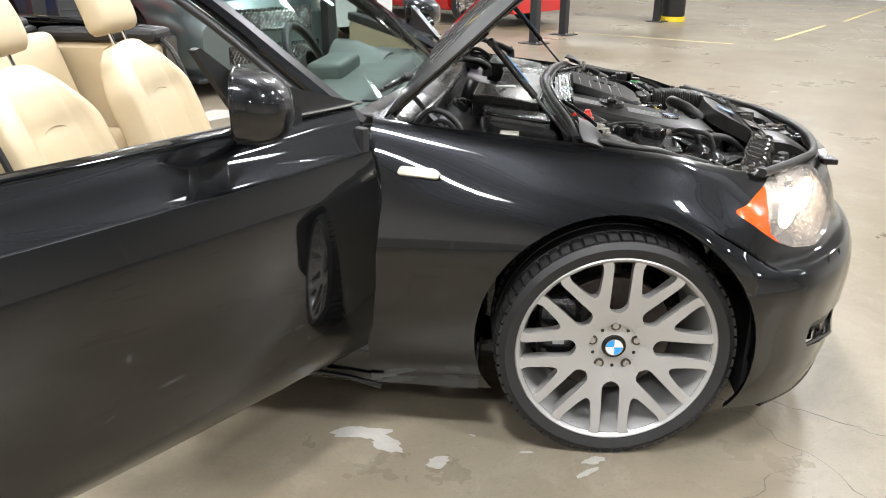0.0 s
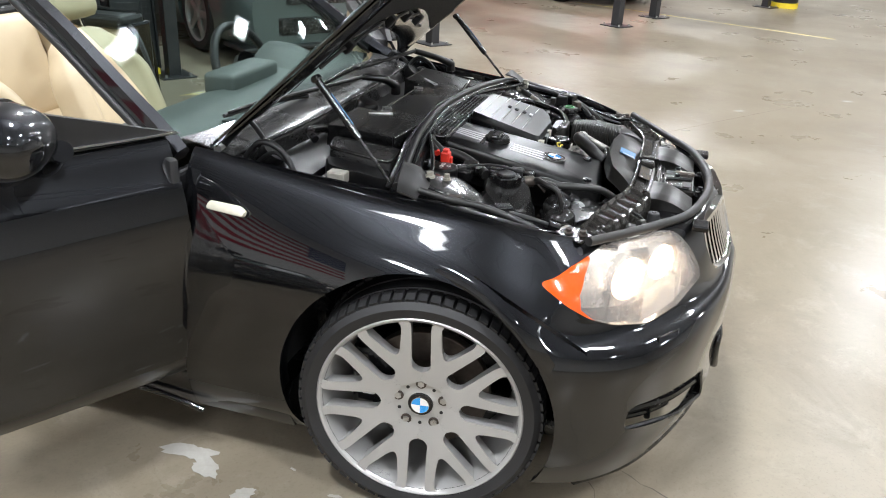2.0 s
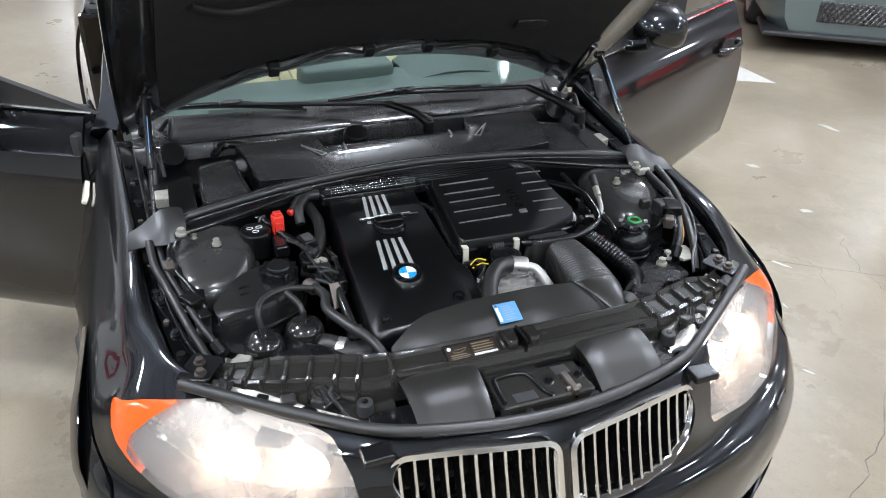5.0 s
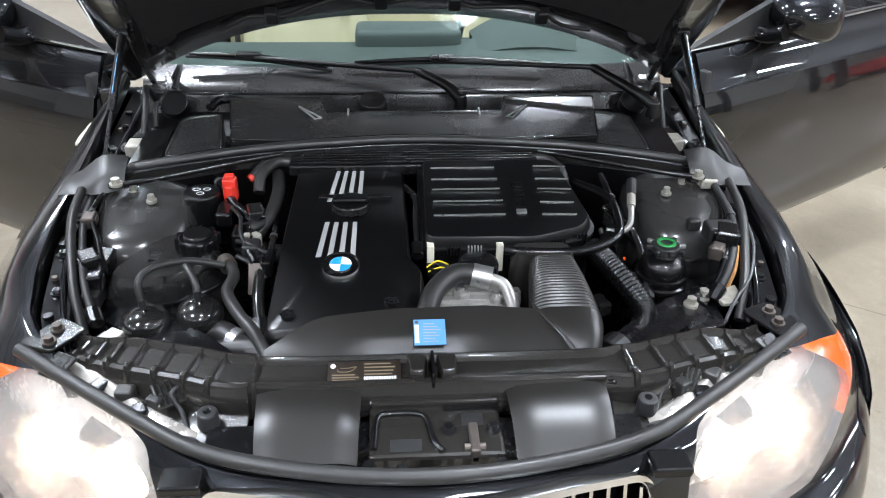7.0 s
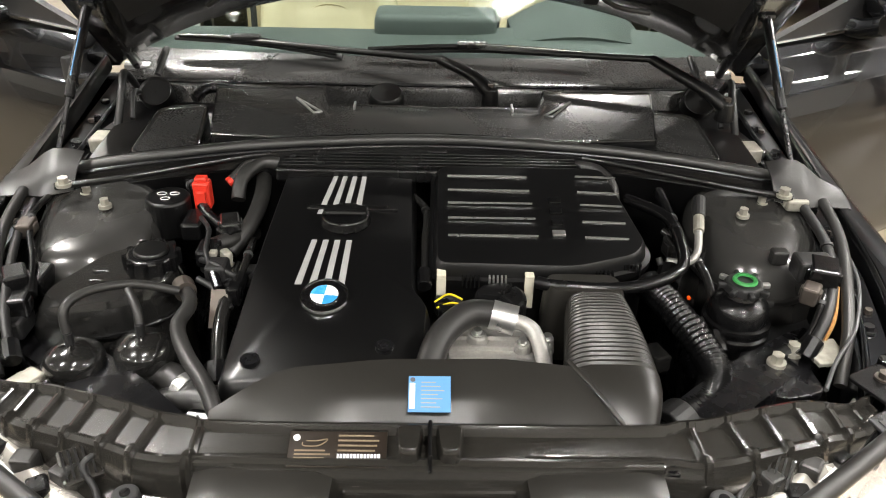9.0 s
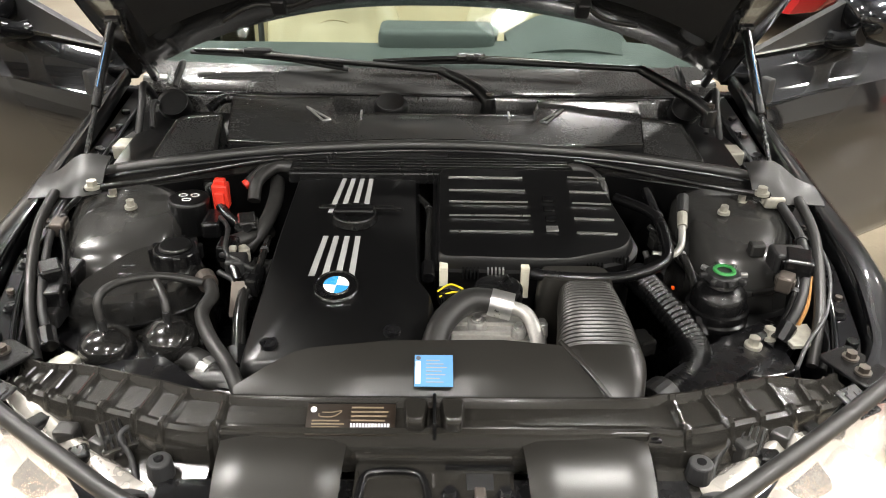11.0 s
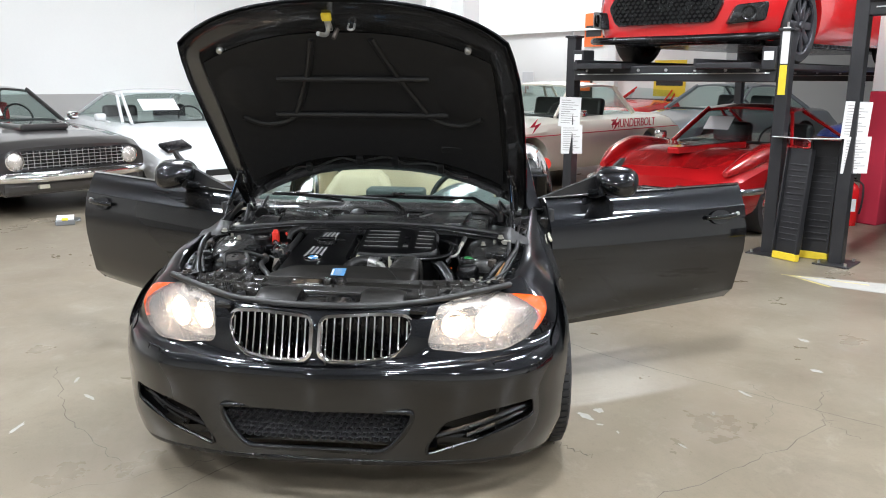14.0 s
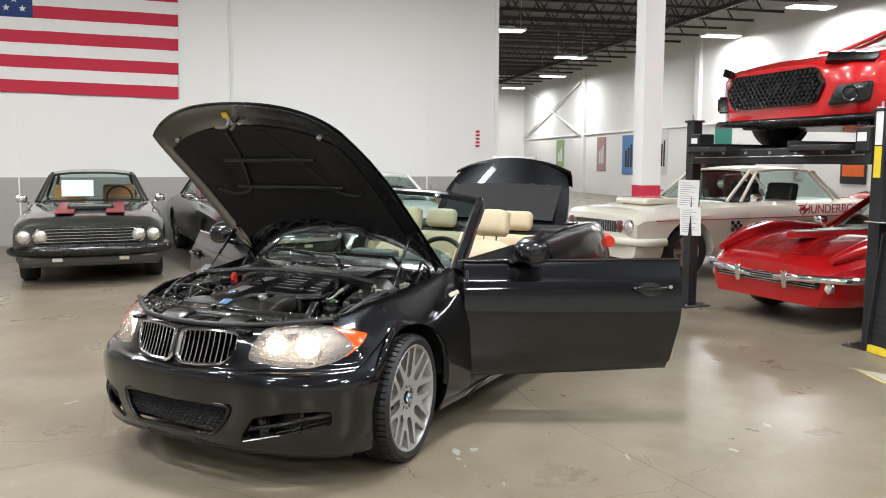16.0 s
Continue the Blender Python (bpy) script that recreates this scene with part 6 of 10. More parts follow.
def seat(x, y, mirrored_side=False):
    st = part("front_seat", box(x - 0.30, x + 0.24, y - 0.25, y + 0.25, 0.24, 0.38, 0.05, 4), LEATHER, conv, "beige leather front seat")
    smooth(st, 60)
    tilt = Matrix.Translation((x - 0.30, y, 0.315)) @ Matrix.Rotation(radians(-20), 4, "Y")

    def pad(name, w0, w1, z0, z1, depth, puff, mat=LEATHER, yoff=0.0, xoff=0.0, parent=st):
        rows = []
        for f in np.linspace(0, 1, 11):
            z = z0 + (z1 - z0) * f
            w = w0 + (w1 - w0) * f
            rnd = min(1, math.sqrt(max(0, 1 - max(0, (f - 0.8) / 0.2) ** 2)) + 0.25) * min(1, 0.75 + f * 2)
            ring = []
            for k in range(20):
                a = 2 * math.pi * k / 20
                c, s_ = math.cos(a), math.sin(a)
                ring.append(Vector((xoff + depth * rnd * math.copysign(abs(c) ** 0.6, c) + puff * math.sin(math.pi * f) * (1 if c > 0 else 0), yoff + w * rnd ** 0.5 * math.copysign(abs(s_) ** 0.5, s_), z)))
            rows.append(ring)
        return smooth(part(name, moved(skin(rows, close_v=True, caps=True), tilt), mat, parent), 60)

    def lerp(v, a, b):
        k = min(max((v - a) / (b - a), 0.0), 1.0)
        return k * k * (3 - 2 * k)

    rows = []
    for f in np.linspace(0, 1, 27):
        wide = 0.250 - 0.012 * f - 0.060 * lerp(f, 0.62, 0.95) - 0.05 * lerp(f, 0.93, 1.0)
        row = []
        for q in range(48):
            a = 2 * math.pi * q / 48
            c, n_ = math.cos(a), math.sin(a)
            g = math.copysign(abs(n_) ** 0.62, n_)
            front = math.copysign(abs(c) ** 0.5, c)
            bolster = 0.042 * lerp(abs(g), 0.50, 0.78) * (1 - lerp(f, 0.60, 0.95)) if c > 0 else 0.0
            groove = 0.010 * math.exp(-((abs(g) - 0.53) / 0.05) ** 2) if c > 0 and f < 0.9 else 0.0
            arc = 0.008 * math.exp(-((f - 0.66 + 0.10 * g * g) / 0.022) ** 2) if c > 0 and abs(g) < 0.55 else 0.0
            deep = 0.062 * (1 - 0.55 * lerp(f, 0.85, 1.0))
            row.append(Vector((deep * front + bolster - groove - arc + 0.012 * math.sin(math.pi * f), g * wide, 0.62 * f - 0.02 * g * g * lerp(f, 0.7, 1.0))))
        rows.append(row)
    smooth(part("backrest", moved(skin(rows, close_v=True, caps=True), tilt), LEATHER, st, "smooth beige leather backrest"), 70)
    pad("headrest", 0.135, 0.12, 0.66, 0.85, 0.055, 0.012)
    for sg in (-1, 1):
        part("headrest_post", moved(cyl((0, sg * 0.05, 0.56), (0, sg * 0.05, 0.68), 0.007, segs=10), tilt), CHROME, st)
    arc = [Vector((0.066, g * 0.125, 0.62 * (0.66 - 0.10 * (g * 0.53) ** 2 * 3.5))) for g in np.linspace(-1, 1, 9)]
    smooth(part("seat_seam", moved(tube(arc, 0.0022, 6), tilt), LEATHER_SEAM, st), 60)
    return st


seat(-1.36, 0.36), seat(-1.36, -0.36)


def cabin():
    part("cabin_floor", box(-2.35, -0.66, -0.74, 0.74, 0.16, 0.20, 0.01), BLACK_TRIM, conv, "black carpet cabin floor")
    rows = []
    for y in np.linspace(-0.70, 0.70, 15):
        hump = 0.022 * math.exp(-((y - 0.36) / 0.17) ** 2)
        rows.append([Vector((-0.615 - 0.14 * (abs(y) / 0.7) ** 2, y, 0.850)), Vector((-0.74, y, 0.853 + hump * 0.4)), Vector((-0.90, y, 0.862 + hump)), Vector((-0.96, y, 0.846 + hump)), Vector((-0.985, y, 0.78)), Vector((-0.94, y, 0.66)), Vector((-0.80, y, 0.52))])
    smooth(part("dashboard", thick(skin(rows), 0.02), DASH_GREY, conv, "dark grey padded dashboard"), 50)
    hump_rows = []
    for y in np.linspace(0.20, 0.52, 9):
        k = math.sin(math.pi * (y - 0.20) / 0.32)
        hump_rows.append([Vector((-0.80, y, 0.858 + 0.02 * k)), Vector((-0.93, y, 0.872 + 0.055 * k)), Vector((-1.0, y, 0.868 + 0.062 * k)), Vector((-1.005, y, 0.84))])
    smooth(part("binnacle", thick(skin(hump_rows), 0.012), DASH_GREY, conv, "instrument hood"), 50)
    smooth(part("screen_hood", box(-0.975, -0.86, -0.140, 0.165, 0.830, 0.908, 0.018, 3), DASH_GREY, conv, "padded hood over the centre screen"), 50)
    part("dash_vent_strip", box(-0.72, -0.66, -0.45, 0.45, 0.851, 0.858, 0.003), BLACK_TRIM, conv)
    wh = Matrix.Translation((-1.10, 0.36, 0.80)) @ Matrix.Rotation(radians(-24), 4, "Y")
    sw = part("steering_wheel", moved(lathe([(0.172, 0), (0.176, 0.012), (0.187, 0.016), (0.198, 0.012), (0.202, 0), (0.198, -0.012), (0.187, -0.016), (0.176, -0.012), (0.172, 0)], 40, "x"), wh), BLACK_TRIM, conv, "black leather steering wheel")
    smooth(sw, 60)
    for a in (0, 180, 250, 290):
        part("wheel_spoke", moved(box(-0.012, 0.010, 0.03, 0.18, -0.018, 0.018, 0.006), wh @ Matrix.Rotation(radians(a), 4, "X")), SILVER if a > 200 else BLACK_TRIM, sw)
    smooth(part("airbag_pad", moved(lathe([(0.001, -0.03), (0.05, -0.026), (0.075, -0.005), (0.08, 0.02)], 28, "x"), wh), BLACK_TRIM, sw), 60)
    part("steering_column", cyl((-1.09, 0.36, 0.80), (-0.88, 0.36, 0.72), 0.05, 0.06, 16), BLACK_TRIM, sw)
    part("centre_console", box(-1.75, -0.90, -0.10, 0.10, 0.2, 0.52, 0.03), BLACK_TRIM, conv)
    bench = part("rear_seat", join(box(-2.25, -1.85, -0.62, 0.62, 0.34, 0.50, 0.05, 3), moved(box(-0.07, 0.07, -0.60, 0.60, 0.0, 0.46, 0.05, 3), Matrix.Translation((-2.22, 0, 0.46)) @ Matrix.Rotation(radians(-18), 4, "Y"))), LEATHER, conv, "beige leather rear bench seat")
    smooth(bench, 60)
    for sg in (-1, 1):
        smooth(part("rear_headrest", moved(box(-0.05, 0.05, -0.13, 0.13, 0.0, 0.15, 0.04, 3), Matrix.Translation((-2.40, sg * 0.33, 0.93)) @ Matrix.Rotation(radians(-15), 4, "Y")), LEATHER, bench), 60)
        part("cushion_seam", box(-2.24, -1.84, sg * 0.03 - 0.004, sg * 0.03 + 0.004, 0.495, 0.504), LEATHER_SEAM, bench)
        part("side_trim", box(-2.40, -1.86, min(sg * 0.64, sg * 0.76), max(sg * 0.64, sg * 0.76), 0.35, 0.86, 0.03), LEATHER, conv, "beige rear side trim")
        part("trim_top", box(-2.40, -1.86, min(sg * 0.62, sg * 0.79), max(sg * 0.62, sg * 0.79), 0.86, 0.915, 0.02), BLACK_TRIM, conv)
        part("b_post", box(-1.90, -1.85, min(sg * 0.68, sg * 0.82), max(sg * 0.68, sg * 0.82), 0.25, 0.88, 0.015), BLACK_PAINT, conv)
        part("belt", tube([(-1.90, sg * 0.70, 0.88), (-1.78, sg * 0.64, 0.80), (-1.66, sg * 0.62, 0.45)], 0.012, 6), BLACK_TRIM, conv)
    part("bulkhead", box(-2.48, -2.42, -0.68, 0.68, 0.25, 0.92, 0.02), BLACK_TRIM, conv)
    part("roof_cover", box(-2.80, -2.44, -0.66, 0.66, 0.90, 0.955, 0.025, 3), BLACK_TRIM, conv, "black folded roof cover")


cabin()


def rear_body():
    L = [
        [(-1.87, .815, .262), (-2.25, .83, .25), (-2.66, .83, .25), (-3.05, .82, .25), (-3.35, .74, .26), (-3.52, .50, .27), (-3.55, 0, .27)],
        [(-1.87, .858, .36), (-2.25, .872, .36), (-2.66, .885, .36), (-3.05, .87, .36), (-3.40, .77, .36), (-3.57, .50, .36), (-3.60, 0, .36)],
        [(-1.87, .865, .56), (-2.25, .880, .56), (-2.66, .892, .56), (-3.05, .875, .56), (-3.40, .775, .56), (-3.58, .50, .55), (-3.61, 0, .55)],
        [(-1.87, .846, .76), (-2.25, .855, .77), (-2.66, .860, .78), (-3.05, .840, .78), (-3.36, .76, .77), (-3.53, .50, .75), (-3.56, 0, .75)],
        [(-1.87, .800, .880), (-2.25, .800, .905), (-2.66, .795, .93), (-3.05, .770, .94), (-3.32, .70, .93), (-3.47, .48, .91), (-3.50, 0, .91)],
        [(-1.87, .762, .915), (-2.25, .745, .945), (-2.66, .715, .965), (-3.05, .68, .965), (-3.24, .63, .955), (-3.33, .45, .94), (-3.36, 0, .94)],
        [(-1.87, .735, .910), (-2.25, .700, .940), (-2.66, .66, .955), (-2.95, .63, .95), (-3.16, .58, .94), (-3.24, .42, .93), (-3.26, 0, .93)],
    ]
    hf = fine(L, 3, 4)
    rows = [r[:-1] + [Vector((p.x, -p.y, p.z)) for p in reversed(r)] for r in hf]
    rb = part("rear_body", thick(skin(rows), 0.014), BLACK_PAINT)
    carve(rb, cyl((-2.66, 0.5, 0.325), (-2.66, 1.05, 0.325), 0.350, segs=48), cyl((-2.66, -0.5, 0.325), (-2.66, -1.05, 0.325), 0.350, segs=48))
    rb.parent = conv
    smooth(rb, 32)
    lamp_cut = rounded([(.50, .70), (.74, .72), (.76, .82), (.55, .84)], 0.03)
    for s in (1, -1):
        tl = tube([(-3.18, s * 0.835, 0.80), (-3.36, s * 0.765, 0.80), (-3.49, s * 0.62, 0.80)], 0.05, 10)
        smooth(part("tail_light", tl, RED_CAP, conv, "red tail light"), 60)
    # boot lid standing open behind the cabin
    rows = []
    for f in np.linspace(0, 1, 10):
        row = []
        for g in np.linspace(-1, 1, 17):
            w = 0.60 - 0.10 * f ** 3
            row.append(Vector((-2.74 - 0.26 * f - 0.05 * f * f, g * w, 0.93 + 0.56 * f - 0.115 * abs(g) ** 2.5 * f - 0.02 * abs(g) ** 2)))
        rows.append(row)
    lid = part("boot_lid", thick(skin(rows), 0.03), BLACK_PAINT, conv, "open black boot lid")
    smooth(lid, 40)
    rows = [[Vector((-2.71 - 0.26 * f - 0.05 * f * f, g * 0.50, 0.95 + 0.46 * f - 0.08 * abs(g) ** 2.5 * f)) for g in np.linspace(-1, 1, 9)] for f in np.linspace(0.1, 0.95, 6)]
    smooth(part("boot_lid_lining", thick(skin(rows), 0.012), FELT, lid, "black boot lid lining"), 60)
    rows = [[Vector((x, g * 0.52, 1.485 + h - 0.10 * abs(g) ** 2.5)) for g in np.linspace(-1, 1, 11)] for x, h in ((-3.035, -0.02), (-3.06, 0.0), (-3.10, -0.005), (-3.14, -0.05), (-3.16, -0.14))]
    smooth(part("boot_lid_tail", thick(skin(rows), 0.012), BLACK_PAINT, lid), 50)
    part("plate_recess", box(-3.15, -3.09, -0.20, 0.20, 1.45, 1.50, 0.01), SILVER, lid, "pale handle strip")
    part("boot_floor", box(-3.3, -2.5, -0.6, 0.6, 0.3, 0.7, 0.02), FELT, conv)


rear_body()
part("underbody", box(-3.3, 0.45, -0.60, 0.60, 0.14, 0.20, 0.02), BLACK_METAL, conv)

# ------------------------------------------------------------------ the engine bay
def sheet(rows, t, mat, name, parent, label="", ang=40, n=0):
    if n:
        rows = fine([[Vector(p) for p in r] for r in rows], n, n)
    return smooth(part(name, thick(skin([[Vector(p) for p in r] for r in rows]), t), mat, parent, label), ang)


def lump(name, mat, parent, outline, z0, z1, top_scale=0.9, bevel=0.012, label="", tilt=None, ang=40):
    """A moulded block over a flat outline, drawn in towards its rounded top."""
    cx, cy = sum(p[0] for p in outline) / len(outline), sum(p[1] for p in outline) / len(outline)
    rows = []
    for f, k in ((0.0, 1.0), (0.55, 1.0), (0.8, 1 - (1 - top_scale) * 0.35), (0.93, 1 - (1 - top_scale) * 0.7), (1.0, top_scale - bevel)):
        ring = []
        for x, y in outline:
            x1, y1 = cx + (x - cx) * k, cy + (y - cy) * k
            zt = z1 + (tilt(x1, y1) if tilt else 0)
            ring.append(Vector((x1, y1, z0 + (zt - z0) * f)))
        rows.append(ring)
    return smooth(part(name, skin(rows, close_v=True, caps=True), mat, parent, label), ang)


def bolt(parent, x, y, z, r=0.009, h=0.012, name="bolt", mat=STEEL):
    b = part(name, join(cyl((x, y, z), (x, y, z + h * 0.35), r * 1.45, segs=16), cyl((x, y, z + h * 0.35), (x, y, z + h), r, segs=6)), mat, parent)
    return b


def engine_cover():
    zc = lambda x, y: 0.786 - 0.155 * (x - 0.17) - 0.05 * max(0, x - 0.2) + (-0.9 * (y + 0.125) ** 2 if abs(y + 0.125) > 0.09 else -0.0073)  # noqa: E731
    plan = rounded([(0.335, -0.262), (0.315, 0.005), (0.19, 0.010), (0.165, -0.012), (-0.20, -0.022), (-0.20, -0.235), (0.05, -0.250)], 0.022, 4)
    cx, cy = 0.08, -0.125
    rows = []
    for f, k, dz in ((0, 1.03, -0.10), (0.5, 1.02, -0.045), (0.8, 1.0, -0.014), (0.95, 0.975, -0.003), (1, 0.95, 0.0)):
        rows.append([Vector((cx + (x - cx) * k, cy + (y - cy) * k, zc(cx + (x - cx) * k, cy + (y - cy) * k) + dz)) for x, y in plan])
    bm = bmesh.new()
    vs = [[bm.verts.new(p) for p in r] for r in rows]
    for a, b in zip(vs, vs[1:]):
        for j in range(len(a)):
            l = (j + 1) % len(a)
            bm.faces.new((a[j], a[l], b[l], b[j]))
    mid = [bm.verts.new((cx + (v.co.x - cx) * 0.5, cy + (v.co.y - cy) * 0.5, zc(cx + (v.co.x - cx) * 0.5, cy + (v.co.y - cy) * 0.5))) for v in vs[-1]]
    for j in range(len(mid)):
        l = (j + 1) % len(mid)
        bm.faces.new((vs[-1][j], vs[-1][l], mid[l], mid[j]))
    bm.faces.new(mid)
    bmesh.ops.recalc_face_normals(bm, faces=bm.faces)
    cover = smooth(part("engine_cover", bm, ENGINE_PLASTIC, conv, "matt black engine cover with white stripes"), 40)
    for (xa, ya, sa), (xb, yb, sb) in (((0.158, -0.184, 0.0205), (0.058, -0.172, 0.0175)), ((-0.008, -0.172, 0.0195), (-0.140, -0.152, 0.0150))):
        for k in range(4):
            rows = []
            for f in np.linspace(0, 1, 6):
                x, y, w = xa + (xb - xa) * f, ya + k * sa + (yb + k * sb - ya - k * sa) * f, (sa + (sb - sa) * f) * 0.47
                rows.append([Vector((x, y + d, zc(x, y) + 0.0012)) for d in (0.0, w)])
            part("white_stripe", thick(skin(rows), 0.003), STRIPE, cover, "pale inlaid stripe")
    m = Matrix.Translation((0.185, -0.138, zc(0.185, -0.138) + 0.001)) @ Matrix.Rotation(radians(9), 4, "Y")
    disc = part("badge_disc", cyl((0, 0, 0), (0, 0, 0.004), 0.033, 0.0315, 36, 0.001), SATIN_PLASTIC, cover, "black badge disc")
    disc.matrix_basis = m
    roundel(disc, Matrix.Translation((0, 0, 0.004)) @ Matrix.Rotation(radians(-95), 4, "Z"), 0.0195)
    smooth(part("badge_ring", lathe([(0.0318, 0.002), (0.0322, 0.0052), (0.0338, 0.0052), (0.0342, 0.0)], 36, "z"), CHROME, disc), 50)
    cap = part("oil_cap", join(cyl((0.008, -0.125, zc(0, -0.12) - 0.005), (0.008, -0.125, zc(0, -0.12) + 0.012), 0.040, 0.037, 28, 0.003), moved(box(-0.013, 0.013, -0.034, 0.034, 0, 0.012, 0.005), Matrix.Translation((0.008, -0.125, zc(0, -0.12) + 0.010)))), SATIN_PLASTIC, cover, "round black oil filler cap")
    part("cap_surround", join(box(-0.03, -0.018, -0.19, -0.06, zc(-0.024, -0.12) - 0.004, zc(-0.024, -0.12) + 0.004, 0.003)), SATIN_PLASTIC, cover)
    for x, y in ((0.296, -0.222), (0.272, -0.050)):
        part("cover_screw", join(cyl((x, y, zc(x, y) - 0.004), (x, y, zc(x, y) + 0.003), 0.0125, segs=20), cyl((x, y, zc(x, y)), (x, y, zc(x, y) + 0.005), 0.006, segs=6)), STEEL if y > 0 else BLACK_METAL, cover)
    for x in (-0.14, -0.02):
        part("cover_rib", box(x, x + 0.004, -0.085, -0.045, zc(x, -0.06) - 0.002, zc(x, -0.06) + 0.004, 0.001), SATIN_PLASTIC, cover)


engine_cover()


def airbox():
    zt = lambda x, y: 0.826 - 0.26 * (x + 0.03) - 0.02 * max(0, y - 0.2)  # noqa: E731
    plan = rounded([(-0.115, 0.012), (-0.115, 0.300), (0.06, 0.345), (0.088, 0.325), (0.118, 0.225), (0.114, 0.010)], 0.018, 4)
    cx, cy = 0.0, 0.165
    rows = []
    for k, dz in ((1.0, -0.16), (1.0, -0.034), (1.03, -0.033), (1.03, -0.022), (0.985, -0.020), (0.965, -0.004), (0.945, 0.0)):
        rows.append([Vector((cx + (x - cx) * k, cy + (y - cy) * k, zt(cx + (x - cx) * k, cy + (y - cy) * k) + dz)) for x, y in plan])
    box_ob = smooth(part("air_filter_box", skin(rows, close_v=True, caps=True), ENGINE_PLASTIC, conv, "black ribbed air filter box"), 35)
    # lid ribs: pale steel colour paints the glint along their plastic edges
    for k in range(5):
        x = -0.085 + k * 0.034
        rows = [[Vector((x + d, y, zt(x, y) + 0.002)) for d in (0, 0.0015)] for y in np.linspace(0.035, 0.165 + 0.002 * k, 4)]
        part("lid_rib", thick(skin(rows), 0.003), STEEL, box_ob, "thin raised rib, pale for its edge glint")
        rows = [[Vector((x + d + 0.10 * max(0, y - 0.265) * 0.35, y, zt(x, y) + 0.002)) for d in (0, 0.0015)] for y in np.linspace(0.245, 0.312, 6)]
        part("lid_rib", thick(skin(rows), 0.003), STEEL, box_ob, "thin raised rib, pale for its edge glint")
    # raised moulded letters' place: plain bars
    for k, (x, w) in enumerate(((0.045, 0.02), (0.022, 0.018), (-0.004, 0.020), (-0.028, 0.020))):
        part("moulded_mark", moved(box(-0.006, 0.006, -w / 2, w / 2, 0, 0.004, 0.001), Matrix.Translation((x, 0.205, zt(x, 0.205) - 0.001)) @ Matrix.Rotation(radians(14), 4, "Y")), STEEL if k == 0 else SATIN_PLASTIC, box_ob)
    for y in (0.025, 0.155):
        z = zt(0.12, y)
        part("clip", join(box(0.118, 0.126, y - 0.007, y + 0.007, z - 0.065, z - 0.012, 0.002), box(0.104, 0.126, y - 0.007, y + 0.007, z - 0.014, z - 0.008, 0.002)), WHITE_LENS, box_ob, "pale metal lid clip")
    for y0 in (0.055, 0.095, 0.195, 0.255, 0.30):
        for k in range(5):
            x = 0.122 if y0 < 0.22 else 0.122 - (y0 - 0.22) * 0.38
            z = zt(x, y0)
            part("grip_rib", box(x - 0.006, x + 0.002, y0 + k * 0.006, y0 + k * 0.006 + 0.0025, z - 0.030, z - 0.012), STEEL if y0 == 0.095 else SATIN_PLASTIC, box_ob)


airbox()


